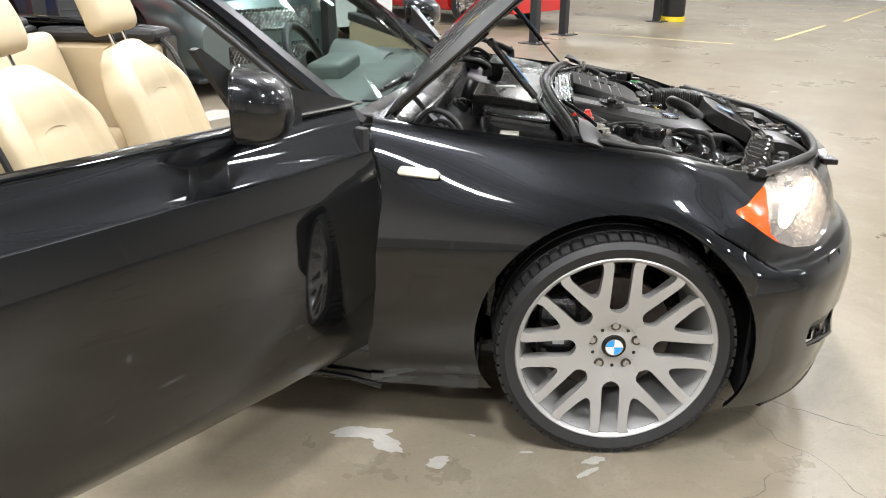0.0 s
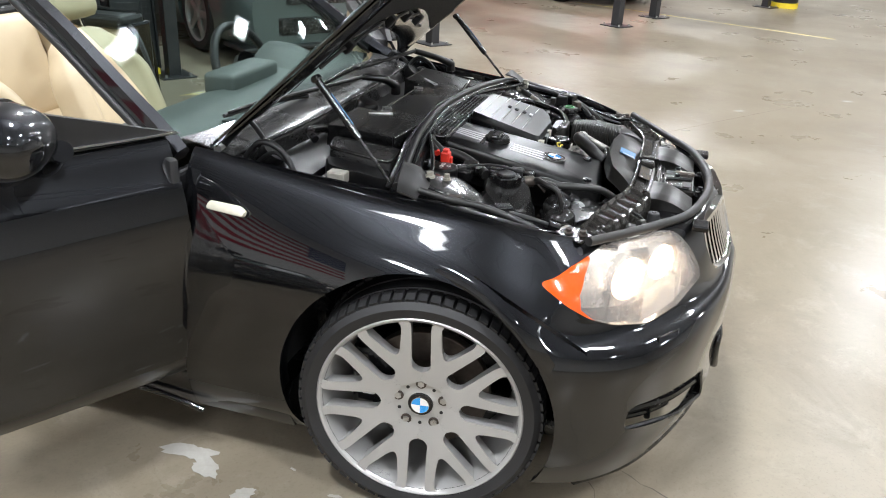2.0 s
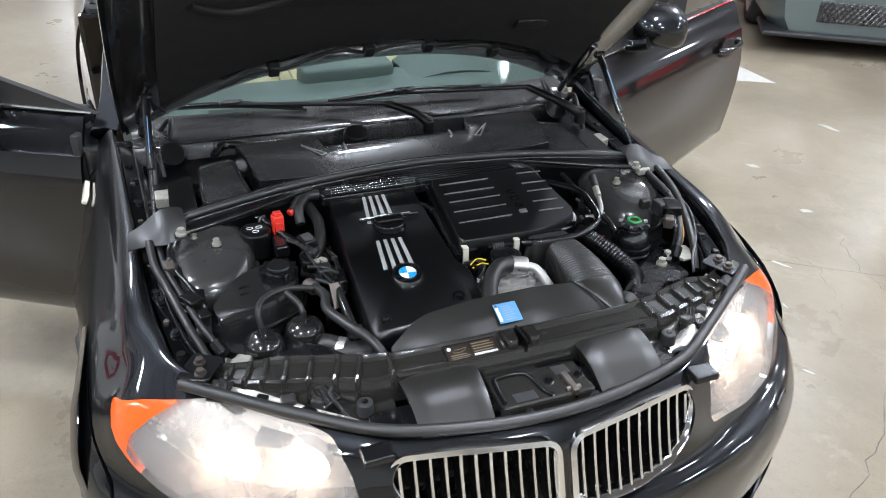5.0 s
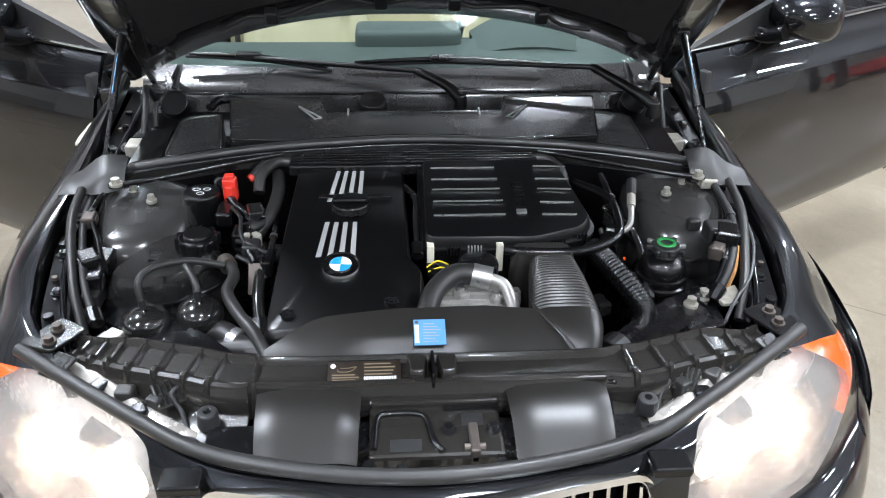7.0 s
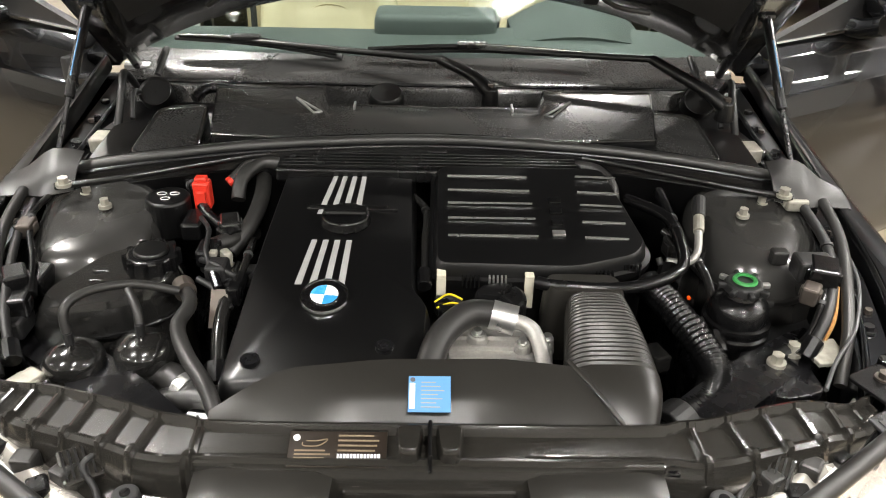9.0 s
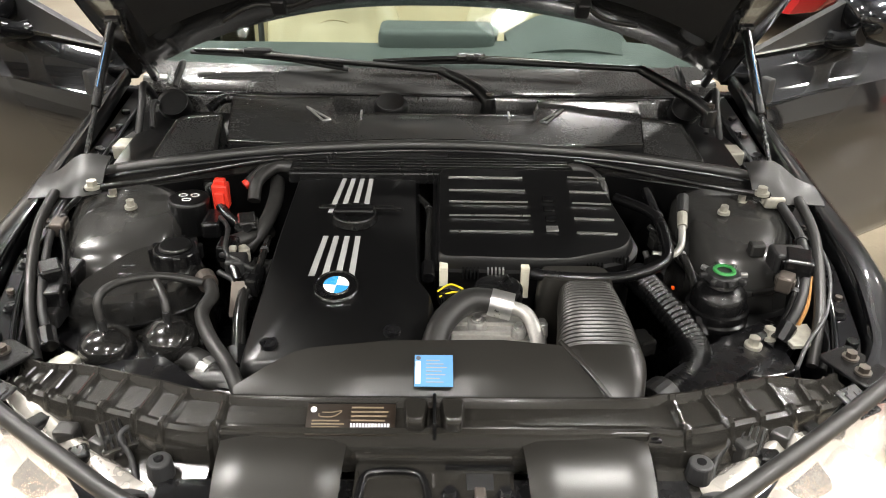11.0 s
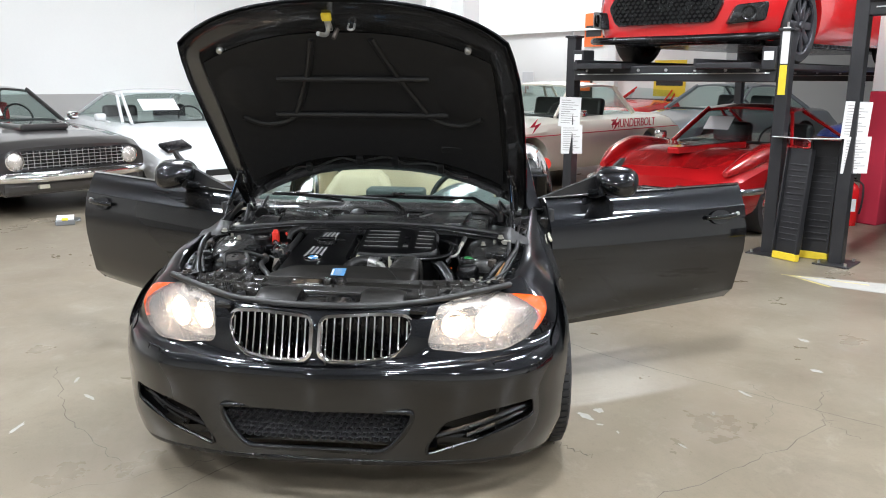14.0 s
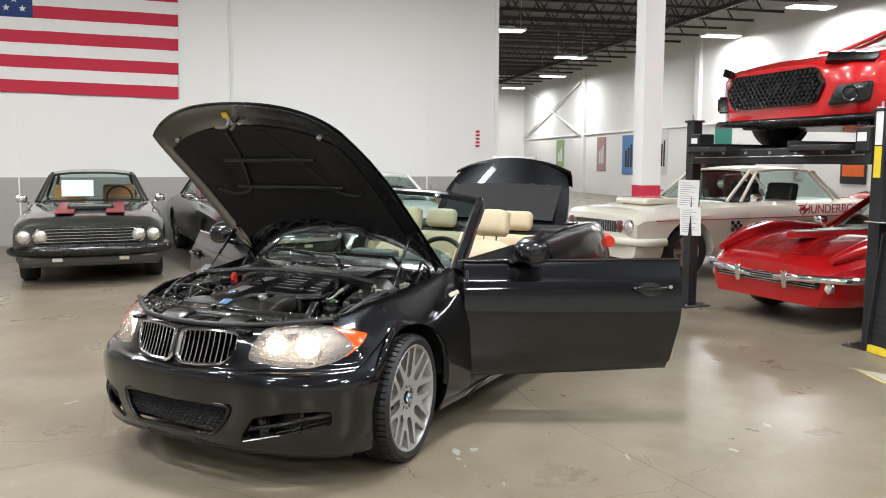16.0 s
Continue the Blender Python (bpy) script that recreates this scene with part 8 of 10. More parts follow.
def power_steering_side():
    ps = smooth(part("steering_reservoir", moved(lathe([(0.001, 0.030), (0.020, 0.030), (0.024, 0.020), (0.034, 0.016), (0.042, 0.006), (0.044, -0.008), (0.044, -0.016), (0.049, -0.018), (0.050, -0.024), (0.046, -0.028), (0.046, -0.034), (0.050, -0.037), (0.050, -0.044), (0.046, -0.047), (0.046, -0.105), (0.038, -0.12)], 40, "z"), Matrix.Translation((0.140, 0.465, 0.742))), SATIN_PLASTIC, conv, "glossy black fluid reservoir with green ring"), 35)
    part("reservoir_cap", cyl((0.140, 0.465, 0.770), (0.140, 0.465, 0.784), 0.030, 0.027, 10, 0.003), BLACK_TRIM, ps)
    smooth(part("green_ring", moved(lathe([(0.0115, 0.0), (0.0122, 0.003), (0.0165, 0.003), (0.018, 0.0)], 28, "z"), Matrix.Translation((0.138, 0.466, 0.785))), GREEN, ps, "bright green cap ring"), 50)
    for k in range(8):
        a = 2 * math.pi * k / 8
        part("cap_lug", moved(box(0.024, 0.038, -0.004, 0.004, -0.008, 0.0, 0.002), Matrix.Translation((0.140, 0.465, 0.782)) @ Matrix.Rotation(a, 4, "Z")), STEEL if k in (2, 5) else BLACK_TRIM, ps)
    br = part("mount_bracket", prism(rounded([(0.195, 0.455), (0.195, 0.545), (0.285, 0.545), (0.300, 0.480), (0.260, 0.440)], 0.015), 0.690, 0.702, 0.003), BLACK_METAL, conv, "black mounting bracket with two nuts")
    for x, y in ((0.240, 0.490), (0.215, 0.522)):
        part("nut_plate", prism([(x + 0.026 * math.cos(k * 2.094), y + 0.026 * math.sin(k * 2.094)) for k in range(3)], 0.702, 0.712, 0.002), BLACK_METAL, br)
        bolt(br, x, y, 0.712, 0.009, 0.018, "nut", NUT_ZINC)
    part("lamp_plate", prism([(0.195, 0.535), (0.190, 0.590), (0.245, 0.590), (0.250, 0.545)], 0.716, 0.722, 0.002), NUT_ZINC, conv, "pale bracket plate")
    smooth(part("bonnet_cable", tube([(0.00, 0.655, 0.79), (0.12, 0.640, 0.78), (0.20, 0.610, 0.75), (0.26, 0.560, 0.735), (0.32, 0.520, 0.735)], 0.003, 8), MESH_GREY, conv, "thin grey cable"), 60)
    for k in range(2):
        smooth(part("copper_lead", tube([(0.130, 0.610 - 0.006 * k, 0.770), (0.175, 0.592 - 0.006 * k, 0.745), (0.195, 0.575 - 0.006 * k, 0.72)], 0.0028, 6), TAN_SEAT, conv, "copper coloured lead"), 60)
    part("relay_plug", box(0.075, 0.115, 0.555, 0.610, 0.765, 0.800, 0.005), BLACK_TRIM, conv, "black relay plug")
    part("relay_plug", box(0.055, 0.075, 0.530, 0.555, 0.772, 0.795, 0.004), HOSE, conv, "grey relay plug")
    smooth(part("washer_pipe", tube([(0.06, 0.36, 0.775), (0.085, 0.375, 0.74), (0.12, 0.40, 0.72)], 0.005, 8), HOSE, conv), 60)
    part("orange_clip", box(0.112, 0.118, 0.396, 0.40, 0.736, 0.740), AMBER, conv, "small orange clip")


power_steering_side()


# cross member, ducts, latch panel and the seal along the top of the nose
def cross_member():
    path = [(0.300, -0.600), (0.345, -0.538), (0.370, -0.490), (0.390, -0.430), (0.415, -0.355), (0.438, -0.285), (0.447, -0.150), (0.448, 0.015), (0.447, 0.175), (0.438, 0.320), (0.415, 0.400), (0.392, 0.475), (0.372, 0.540), (0.335, 0.590), (0.300, 0.640)]
    pts = spline([Vector((x, y, 0)) for x, y in path], 8)

    def section(i, lift=0.0, slide=0.0):
        p = pts[i]
        d = (pts[min(i + 1, len(pts) - 1)] - pts[max(i - 1, 0)]).normalized()
        nrm = Vector((d.y, -d.x, 0))
        p = p + d * slide
        out = abs(p.y - 0.015) > 0.275
        w = (0.030 if not out else 0.035) - 0.012 * min(max((abs(p.y) - 0.46) / 0.10, 0.0), 1.0)
        z = 0.763 - 0.016 * (abs(p.y) / 0.6) ** 2 - 0.022 * max(0.0, (abs(p.y) - 0.48) / 0.12)
        prof = [(-w - 0.002, -0.050), (-w, -0.005), (-w + 0.002, 0.001), (-w + 0.006, 0.002), (-w + 0.009, -0.003), (-w + 0.012, -0.010), (0.0, -0.015), (w - 0.022, -0.018), (w - 0.018, -0.013), (w - 0.012, -0.011), (w - 0.006, -0.014), (w - 0.002, -0.026), (w + 0.003, -0.034), (w + 0.006, -0.066)]
        return [p + nrm * a_ + Vector((0, 0, z + b_ + (lift if 3 < k_ < 12 else 0.0))) for k_, (a_, b_) in enumerate(prof)]

    c = smooth(part("cross_member", skin([section(i) for i in range(len(pts))], close_v=True, caps=True), DUSTY, conv, "glossy dusty black front cross member"), 28)
    for i, p in enumerate(pts):
        if abs(p.y - 0.015) > 0.27 and i % 5 == 2 and 2 < i < len(pts) - 3:
            part("stiffening_rib", skin([section(i, -0.001, -0.006), section(i, 0.0075, -0.0035), section(i, 0.0085, 0.0), section(i, 0.0075, 0.0035), section(i, -0.001, 0.006)], close_v=True, caps=True), DUSTY, c)
    for s in (1, -1):
        g = part("vent_block", moved(box(-0.022, 0.022, -0.024, 0.024, -0.02, 0.006, 0.004), Matrix.Translation((0.448, s * 0.395 + 0.010, 0.722)) @ Matrix.Rotation(radians(s * -30), 4, "Z") @ Matrix.Rotation(radians(30), 4, "Y")), DUSTY, c, "small ribbed vent block")
        for k in range(6):
            part("vent_rib", moved(box(-0.018, 0.018, -0.019 + 0.0075 * k, -0.0165 + 0.0075 * k, 0.005, 0.010), Matrix.Translation((0.448, s * 0.395 + 0.010, 0.722)) @ Matrix.Rotation(radians(s * -30), 4, "Z") @ Matrix.Rotation(radians(30), 4, "Y")), ENGINE_PLASTIC, g)
        plate = part("corner_plate", moved(prism(rounded([(-0.040, -0.030), (0.045, -0.034), (0.034, 0.030), (-0.036, 0.034)], 0.012), 0, 0.005, 0.002), Matrix.Translation((0.315, s * 0.598 + 0.004, 0.735)) @ Matrix.Rotation(radians(s * 30), 4, "Z")), SATIN_PLASTIC, conv, "black corner plate with bolts")
        bolt(plate, 0.302, s * 0.598 + 0.004, 0.739, 0.008, 0.012, "bolt", DARK_STEEL)
        bolt(plate, 0.336, s * 0.600 + 0.004, 0.739, 0.008, 0.012, "bolt", DARK_STEEL)
        part("slot_bracket", moved(box(-0.024, 0.024, -0.020, 0.020, 0, 0.005, 0.002), Matrix.Translation((0.385, s * 0.572 + 0.004, 0.728)) @ Matrix.Rotation(radians(s * 28), 4, "Z") @ Matrix.Rotation(radians(14), 4, "Y")), BLACK_METAL, plate)
        for k in (-1, 1):
            part("slot", moved(box(-0.014, 0.020, 0.008 * k - 0.003, 0.008 * k + 0.003, 0.0051, 0.0060), Matrix.Translation((0.385, s * 0.572 + 0.004, 0.728)) @ Matrix.Rotation(radians(s * 28), 4, "Z") @ Matrix.Rotation(radians(14), 4, "Y")), BLACK_TRIM, plate)
    m = Matrix.Translation((0.452, -0.092, 0.752)) @ Matrix.Rotation(radians(17), 4, "Y")
    lab = part("data_plate", box(-0.022, 0.022, -0.055, 0.055, 0.0, 0.0015), material("brown_black_label", (0.016, 0.011, 0.008), 0.35), c, "dark brown printed data label")
    lab.matrix_basis = m
    part("bar_code", box(0.006, 0.016, 0.0, 0.048, 0.0015, 0.002), PAPER, lab, "white bar code strip")
    for k in range(12):
        part("bar", box(0.006, 0.016, 0.002 + 0.0038 * k, 0.0032 + 0.0038 * k, 0.002, 0.0024), INK, lab)
    for k in range(4):
        part("plate_line", box(-0.018 + 0.0062 * k, -0.0158 + 0.0062 * k, 0.0, 0.04 + 0.008 * ((k * 3) % 4) / 4, 0.0015, 0.002), LABEL_INK, lab)
    for k in range(4):
        part("plate_line", box(0.001 + 0.0046 * k, 0.0030 + 0.0046 * k, -0.048, -0.014 + 0.006 * (k % 2), 0.0015, 0.002), LABEL_INK, lab)
    smooth(part("oil_can_mark", tube([(-0.008, -0.040, 0.0018), (-0.004, -0.038, 0.0018), (-0.004, -0.022, 0.0018), (-0.012, -0.012, 0.0018), (-0.010, -0.024, 0.0018), (-0.010, -0.036, 0.0018)], 0.0008, 5), LABEL_INK, lab), 60)
    part("plate_dot", cyl((-0.014, -0.047, 0.0015), (-0.014, -0.047, 0.002), 0.004, segs=14), PAPER, lab)
    for y in (-0.012, 0.034):
        lump("pressed_boss", DUSTY, c, rounded([(0.425, y - 0.017), (0.425, y + 0.017), (0.470, y + 0.012), (0.470, y - 0.012)], 0.008), 0.735, 0.768, 0.8, 0.02)
    part("splice", box(0.420, 0.478, 0.009, 0.014, 0.742, 0.770, 0.002), SATIN_PLASTIC, c)


cross_member()


def nose_top():
    for s in (1, -1):
        y0 = s * 0.185 + 0.012
        rows = []
        for f in np.linspace(0, 1, 9):
            x = 0.462 + 0.125 * f
            z = 0.740 + 0.004 * math.sin(math.pi * min(f * 1.1, 1)) - 0.034 * f ** 2.2
            rows.append([Vector((x, y0 + g * (0.078 - 0.006 * f), z - 0.007 * abs(g) ** 8)) for g in np.linspace(-1, 1, 9)])
        d = sheet(rows, 0.05, SNORKEL, "air_duct", conv, "matt black air duct scoop", 35)
        part("duct_flange", box(0.452, 0.470, y0 - 0.080, y0 + 0.080, 0.728, 0.748, 0.004), DUSTY, d)
        for g in (-1, 1):
            bolt(d, 0.461, y0 + g * 0.086, 0.738, 0.006, 0.008, "bolt", BLACK_METAL)
            part("flange_ear", box(0.452, 0.470, y0 + g * 0.085 - 0.012, y0 + g * 0.085 + 0.012, 0.728, 0.738, 0.003), SATIN_PLASTIC, d)
        # sloping wing of the nose carrier with its rubber bush
        sheet([[(0.43, s * 0.28 + 0.01, 0.715), (0.42, s * 0.36, 0.70), (0.38, s * 0.47, 0.705)], [(0.50, s * 0.275 + 0.01, 0.700), (0.49, s * 0.38, 0.690), (0.44, s * 0.50, 0.69)], [(0.585, s * 0.29, 0.665), (0.545, s * 0.39, 0.66), (0.47, s * 0.53, 0.66)]], 0.005, DUSTY, "nose_carrier", conv, "black plastic nose carrier", 40, 3)
        bush = part("rubber_bush", cyl((0.490, s * 0.330 + 0.008, 0.695), (0.490, s * 0.330 + 0.008, 0.722), 0.017, 0.015, 20, 0.003), RUBBER, conv, "black rubber bush")
        part("bush_hole", cyl((0.490, s * 0.330 + 0.008, 0.7215), (0.490, s * 0.330 + 0.008, 0.7235), 0.006, segs=12), BLACK_METAL, bush)
        for k, (x, y) in enumerate(((0.455, 0.40), (0.475, 0.425), (0.44, 0.455), (0.42, 0.50))):
            part("bracket_clip", moved(box(-0.012, 0.016, -0.012, 0.012, -0.03, 0.016 - 0.006 * (k % 2), 0.004), Matrix.Translation((x, s * y, 0.712)) @ Matrix.Rotation(0.5 * s + k, 4, "Z")), SATIN_PLASTIC if k % 2 else HOSE, conv, "small black plastic clip")
        smooth(part("lamp_cable", tube([(0.43, s * 0.36, 0.73), (0.455, s * 0.38, 0.728), (0.47, s * 0.365, 0.705), (0.50, s * 0.35, 0.69)], 0.004, 8), BLACK_TRIM, conv), 60)
        # top of the lamp housing with its sticker
        sheet([[(0.548, s * 0.368, 0.704), (0.436, s * 0.510, 0.710), (0.345, s * 0.622, 0.720)], [(0.530, s * 0.354, 0.702), (0.418, s * 0.496, 0.708), (0.330, s * 0.606, 0.717)], [(0.515, s * 0.335, 0.690), (0.398, s * 0.474, 0.694), (0.318, s * 0.586, 0.700)], [(0.500, s * 0.318, 0.660), (0.385, s * 0.455, 0.665), (0.308, s * 0.568, 0.670)]], 0.004, MESH_GREY, "lamp_housing_top", conv, "grey lamp housing top", 40, 3)
        part("lamp_sticker", moved(box(-0.008, 0.008, -0.020, 0.020, 0, 0.001), Matrix.Translation((0.447, s * 0.482, 0.7105)) @ Matrix.Rotation(radians(s * 40), 4, "Z")), PAPER, conv, "white warning sticker")
    # latch panel
    lp = part("latch_panel", join(box(0.462, 0.590, -0.085, 0.108, 0.690, 0.716, 0.006), box(0.462, 0.490, -0.085, 0.108, 0.712, 0.726, 0.004)), DUSTY, conv, "glossy black bonnet latch panel")
    part("latch_opening", box(0.506, 0.532, 0.050, 0.082, 0.714, 0.7172), BLACK_TRIM, lp)
    part("latch_opening", box(0.556, 0.580, -0.055, -0.010, 0.714, 0.7172), BLACK_TRIM, lp)
    loop = [(0.575, -0.078), (0.520, -0.074), (0.505, -0.062), (0.505, -0.015), (0.522, 0.0), (0.565, 0.008), (0.582, 0.020)]
    smooth(part("pressed_bead", tube([(x, y, 0.718) for x, y in loop], 0.005, 8), SATIN_PLASTIC, lp), 60)
    for x, y in ((0.475, -0.070), (0.475, 0.080), (0.540, 0.030), (0.540, 0.095), (0.600, -0.085), (0.603, 0.10), (0.608, -0.04)):
        bolt(lp, x, y, 0.714 if x < 0.59 else 0.705, 0.0075, 0.012, "bolt", DIRTY_ALLOY if x < 0.5 else BLACK_METAL)
    part("latch_hook", join(box(0.532, 0.590, 0.058, 0.072, 0.700, 0.724, 0.003), cyl((0.575, 0.05, 0.716), (0.575, 0.08, 0.716), 0.006, segs=10)), DARK_STEEL, lp, "dark steel bonnet catch")
    part("panel_rib", box(0.496, 0.500, 0.025, 0.108, 0.715, 0.722), SATIN_PLASTIC, lp)
    # rubber strip along the top of the grilles
    pts = [(0.355, -0.635, 0.742), (0.42, -0.545, 0.735), (0.50, -0.430, 0.728), (0.575, -0.310, 0.724), (0.618, -0.150, 0.722), (0.632, 0.0, 0.722), (0.618, 0.150, 0.722), (0.575, 0.310, 0.724), (0.50, 0.430, 0.728), (0.42, 0.545, 0.735), (0.355, 0.635, 0.742)]
    smooth(part("bonnet_seal", tube(pts, 0.0115, 12), HOSE, conv, "grey rubber bonnet seal strip"), 60)
    for s in (1, -1):
        lug = part("seal_bracket", box(0.590, 0.632, s * 0.335 - 0.028, s * 0.335 + 0.028, 0.700, 0.716, 0.004), SATIN_PLASTIC, conv)


nose_top()


def scuttle():
    """Seal, wiring tray, filter covers, cowl, wiper arms below the windscreen."""
    seal = [(-0.118, -0.655, 0.815), (-0.138, -0.52, 0.834), (-0.176, -0.32, 0.847), (-0.198, -0.12, 0.852), (-0.204, 0.01, 0.853), (-0.198, 0.14, 0.852), (-0.176, 0.34, 0.847), (-0.138, 0.54, 0.834), (-0.118, 0.665, 0.815)]
    smooth(part("scuttle_seal", tube(seal, 0.0105, 12), HOSE, conv, "long black rubber scuttle seal"), 60)
    smooth(part("seal_bead", tube([(x + 0.019, y, z - 0.004) for x, y, z in seal], 0.0055, 8), SATIN_PLASTIC, conv, "glossy lower bead of the scuttle seal"), 60)
    smooth(part("seal_bead", tube([(x - 0.014, y, z + 0.003) for x, y, z in seal], 0.0045, 8), SATIN_PLASTIC, conv, "glossy upper bead of the scuttle seal"), 60)
    rows = [[Vector((x + 0.030, y, z - 0.030)), Vector((x + 0.026, y, z - 0.006)), Vector((x - 0.004, y, z + 0.002)), Vector((x - 0.03, y, z - 0.004))] for x, y, z in [tuple(v) for v in spline(seal, 4)]]
    smooth(part("scuttle_panel", thick(skin(rows), 0.004), SATIN_PLASTIC, conv, "black scuttle partition"), 40)
    wall = [[Vector((x + 0.03, y, z - 0.028)), Vector((x + 0.02, y, z - 0.10)), Vector((x - 0.02, y, z - 0.22))] for x, y, z in [tuple(v) for v in spline(seal, 4)]]
    smooth(part("scuttle_wall", thick(skin(wall), 0.004), ENGINE_PLASTIC, conv), 40)
    tray = part("wiring_tray", join(box(-0.176, -0.112, -0.255, 0.265, 0.812, 0.836, 0.004)), SATIN_PLASTIC, conv, "ribbed black wiring tray")
    for k in range(5):
        part("tray_rib", box(-0.171 + 0.0125 * k, -0.167 + 0.0125 * k, -0.245, 0.255, 0.836, 0.842, 0.001), SATIN_PLASTIC, tray)
    for y in (-0.20, -0.13, 0.0, 0.16):
        part("tray_clip", box(-0.186, -0.170, y, y + 0.035, 0.836, 0.846, 0.002), SATIN_PLASTIC, tray)
    for s, ye in ((1, 0.30), (-1, -0.29)):
        smooth(part("tray_cable", tube([(-0.155, s * 0.255, 0.825), (-0.150, s * 0.285, 0.828), (-0.115, s * 0.312, 0.815), (-0.085, s * 0.315, 0.79)], 0.012, 10), HOSE, tray, "black cable leaving the tray"), 60)
    # filter cover across the middle: two rising ends and a lower middle strip
    rows = []
    for f in np.linspace(0, 1, 7):
        row = []
        for y in [*np.linspace(-0.40, -0.20, 8), *np.linspace(-0.185, 0.205, 14), *np.linspace(0.22, 0.425, 8)]:
            k = min(max((abs(y - 0.01) - 0.195) / 0.012, 0.0), 1.0)
            xf = -0.206 - 0.022 * (abs(y) / 0.4) ** 2
            xb = -0.345 - 0.060 * k
            z = 0.853 + (0.010 + 0.012 * k) * f + 0.004 * math.sin(f * math.pi)
            row.append(Vector((xf + (xb - xf) * f, 0.01 + (y - 0.01) * (0.965 + 0.065 * f), z)))
        rows.append(row)
    front_edge, rear_edge = [Vector(p) for p in rows[0]], [Vector(p) for p in rows[-1]]
    cov = sheet(rows, 0.010, SCUTTLE, "cabin_filter_cover", conv, "satin black cabin filter cover", 22)
    skirt = [[p + Vector((0.001, 0, 0.0)), p + Vector((0.006, 0, -0.012)), p + Vector((0.005, 0, -0.05))] for p in front_edge]
    sheet(skirt, 0.003, SATIN_PLASTIC, "cover_skirt", cov, "", 30)
    skirt = [[p + Vector((0.0, 0, -0.002)), p + Vector((-0.004, 0, -0.06))] for p in rear_edge]
    sheet(skirt, 0.003, SATIN_PLASTIC, "cover_skirt", cov, "", 30)
    smooth(part("cover_lip", tube([p + Vector((0.004, 0, -0.003)) for p in front_edge], 0.0035, 8, curved=False), GLOSS_TRIM, cov), 60)
    smooth(part("cover_lip", tube([p + Vector((0.0, 0, 0.0)) for p in rear_edge], 0.0025, 8, curved=False), GLOSS_TRIM, cov), 60)
    for side in (0, -1):
        sheet([[front_edge[side], rear_edge[side]], [front_edge[side] + Vector((0, 0, -0.05)), rear_edge[side] + Vector((0, 0, -0.06))]], 0.004, SATIN_PLASTIC, "cover_end", cov, "", 30)
    for s in (1, -1):
        smooth(part("pressed_arrow", tube([(-0.352, s * 0.262 + 0.01, 0.8745), (-0.292, s * 0.222 + 0.01, 0.868), (-0.297, s * 0.208 + 0.01, 0.868), (-0.352, s * 0.262 + 0.01, 0.8745)], 0.0022, 6, curved=False), STEEL, cov), 60)
        part("cover_notch", box(-0.352, -0.322, s * 0.150 + 0.008, s * 0.150 + 0.012, 0.858, 0.870, 0.001), STEEL, cov)
        side = rounded([(-0.190, s * 0.405), (-0.180, s * 0.525), (-0.360, s * 0.520), (-0.385, s * 0.430)], 0.02)
        b = lump("filter_housing", SCUTTLE, conv, side, 0.74, 0.838, 0.93, 0.02, "black filter housing lid", lambda x, y: -0.10 * (x + 0.28))
        lid = [Vector((-0.275 + (x + 0.275) * 0.93, s * 0.47 + (y - s * 0.47) * 0.93, 0.836 - 0.10 * (x + 0.28))) for x, y in side]
        smooth(part("lid_rim", tube([*lid, lid[0]], 0.005, 8, curved=False), GLOSS_TRIM, b), 60)
        side = rounded([(-0.170, s * 0.535), (-0.155, s * 0.605), (-0.33, s * 0.60), (-0.365, s * 0.535)], 0.02)
        lump("side_box", ENGINE_PLASTIC, conv, side, 0.70, 0.818, 0.93, 0.02, "black side box", lambda x, y: -0.10 * (x + 0.25))
        smooth(part("drain_cup", moved(lathe([(0.001, 0.0), (0.030, 0.0), (0.034, 0.004), (0.034, -0.03)], 24, "x"), Matrix.Translation((-0.490, s * 0.570, 0.832)) @ Matrix.Rotation(radians(-50), 4, "Y")), ENGINE_PLASTIC, conv, "round black plug"), 40)
        for pts, r in (([(-0.56, s * 0.625, 0.80), (-0.50, s * 0.630, 0.87), (-0.44, s * 0.620, 0.85), (-0.40, s * 0.625, 0.79)], 0.008), ([(-0.53, s * 0.60, 0.80), (-0.47, s * 0.605, 0.84), (-0.42, s * 0.60, 0.80)], 0.006), ([(-0.60, s * 0.59, 0.86), (-0.57, s * 0.56, 0.90), (-0.52, s * 0.57, 0.86)], 0.007)):
            smooth(part("hinge_cable", tube(pts, r, 8), BLACK_TRIM, conv), 60)
        part("white_relay", box(-0.315, -0.265, s * 0.612 - 0.018, s * 0.612 + 0.018, 0.79, 0.818, 0.004), NUT_ZINC, conv, "pale grey relay block")
    # cowl from the trough up to the glass
    rows = []
    for dx, z in ((0.0, 0.884), (0.03, 0.878), (0.062, 0.868), (0.088, 0.859), (0.096, 0.852), (0.100, 0.838), (0.108, 0.805)):
        row = []
        for y in np.linspace(-0.665, 0.665, 33):
            k = abs(y) / 0.66
            row.append(Vector((-0.594 - 0.105 * k ** 2.4 + dx * (1 + 0.5 * k ** 2), y, z - 0.018 * k ** 3)))
        rows.append(row)
    sheet(rows, 0.004, SCUTTLE, "cowl_panel", conv, "satin black wiper cowl panel", 40)
    smooth(part("cowl_edge", tube([p + Vector((0.001, 0, 0.001)) for p in rows[4]], 0.003, 8, curved=False), SATIN_PLASTIC, conv, "rolled front edge of the cowl"), 60)
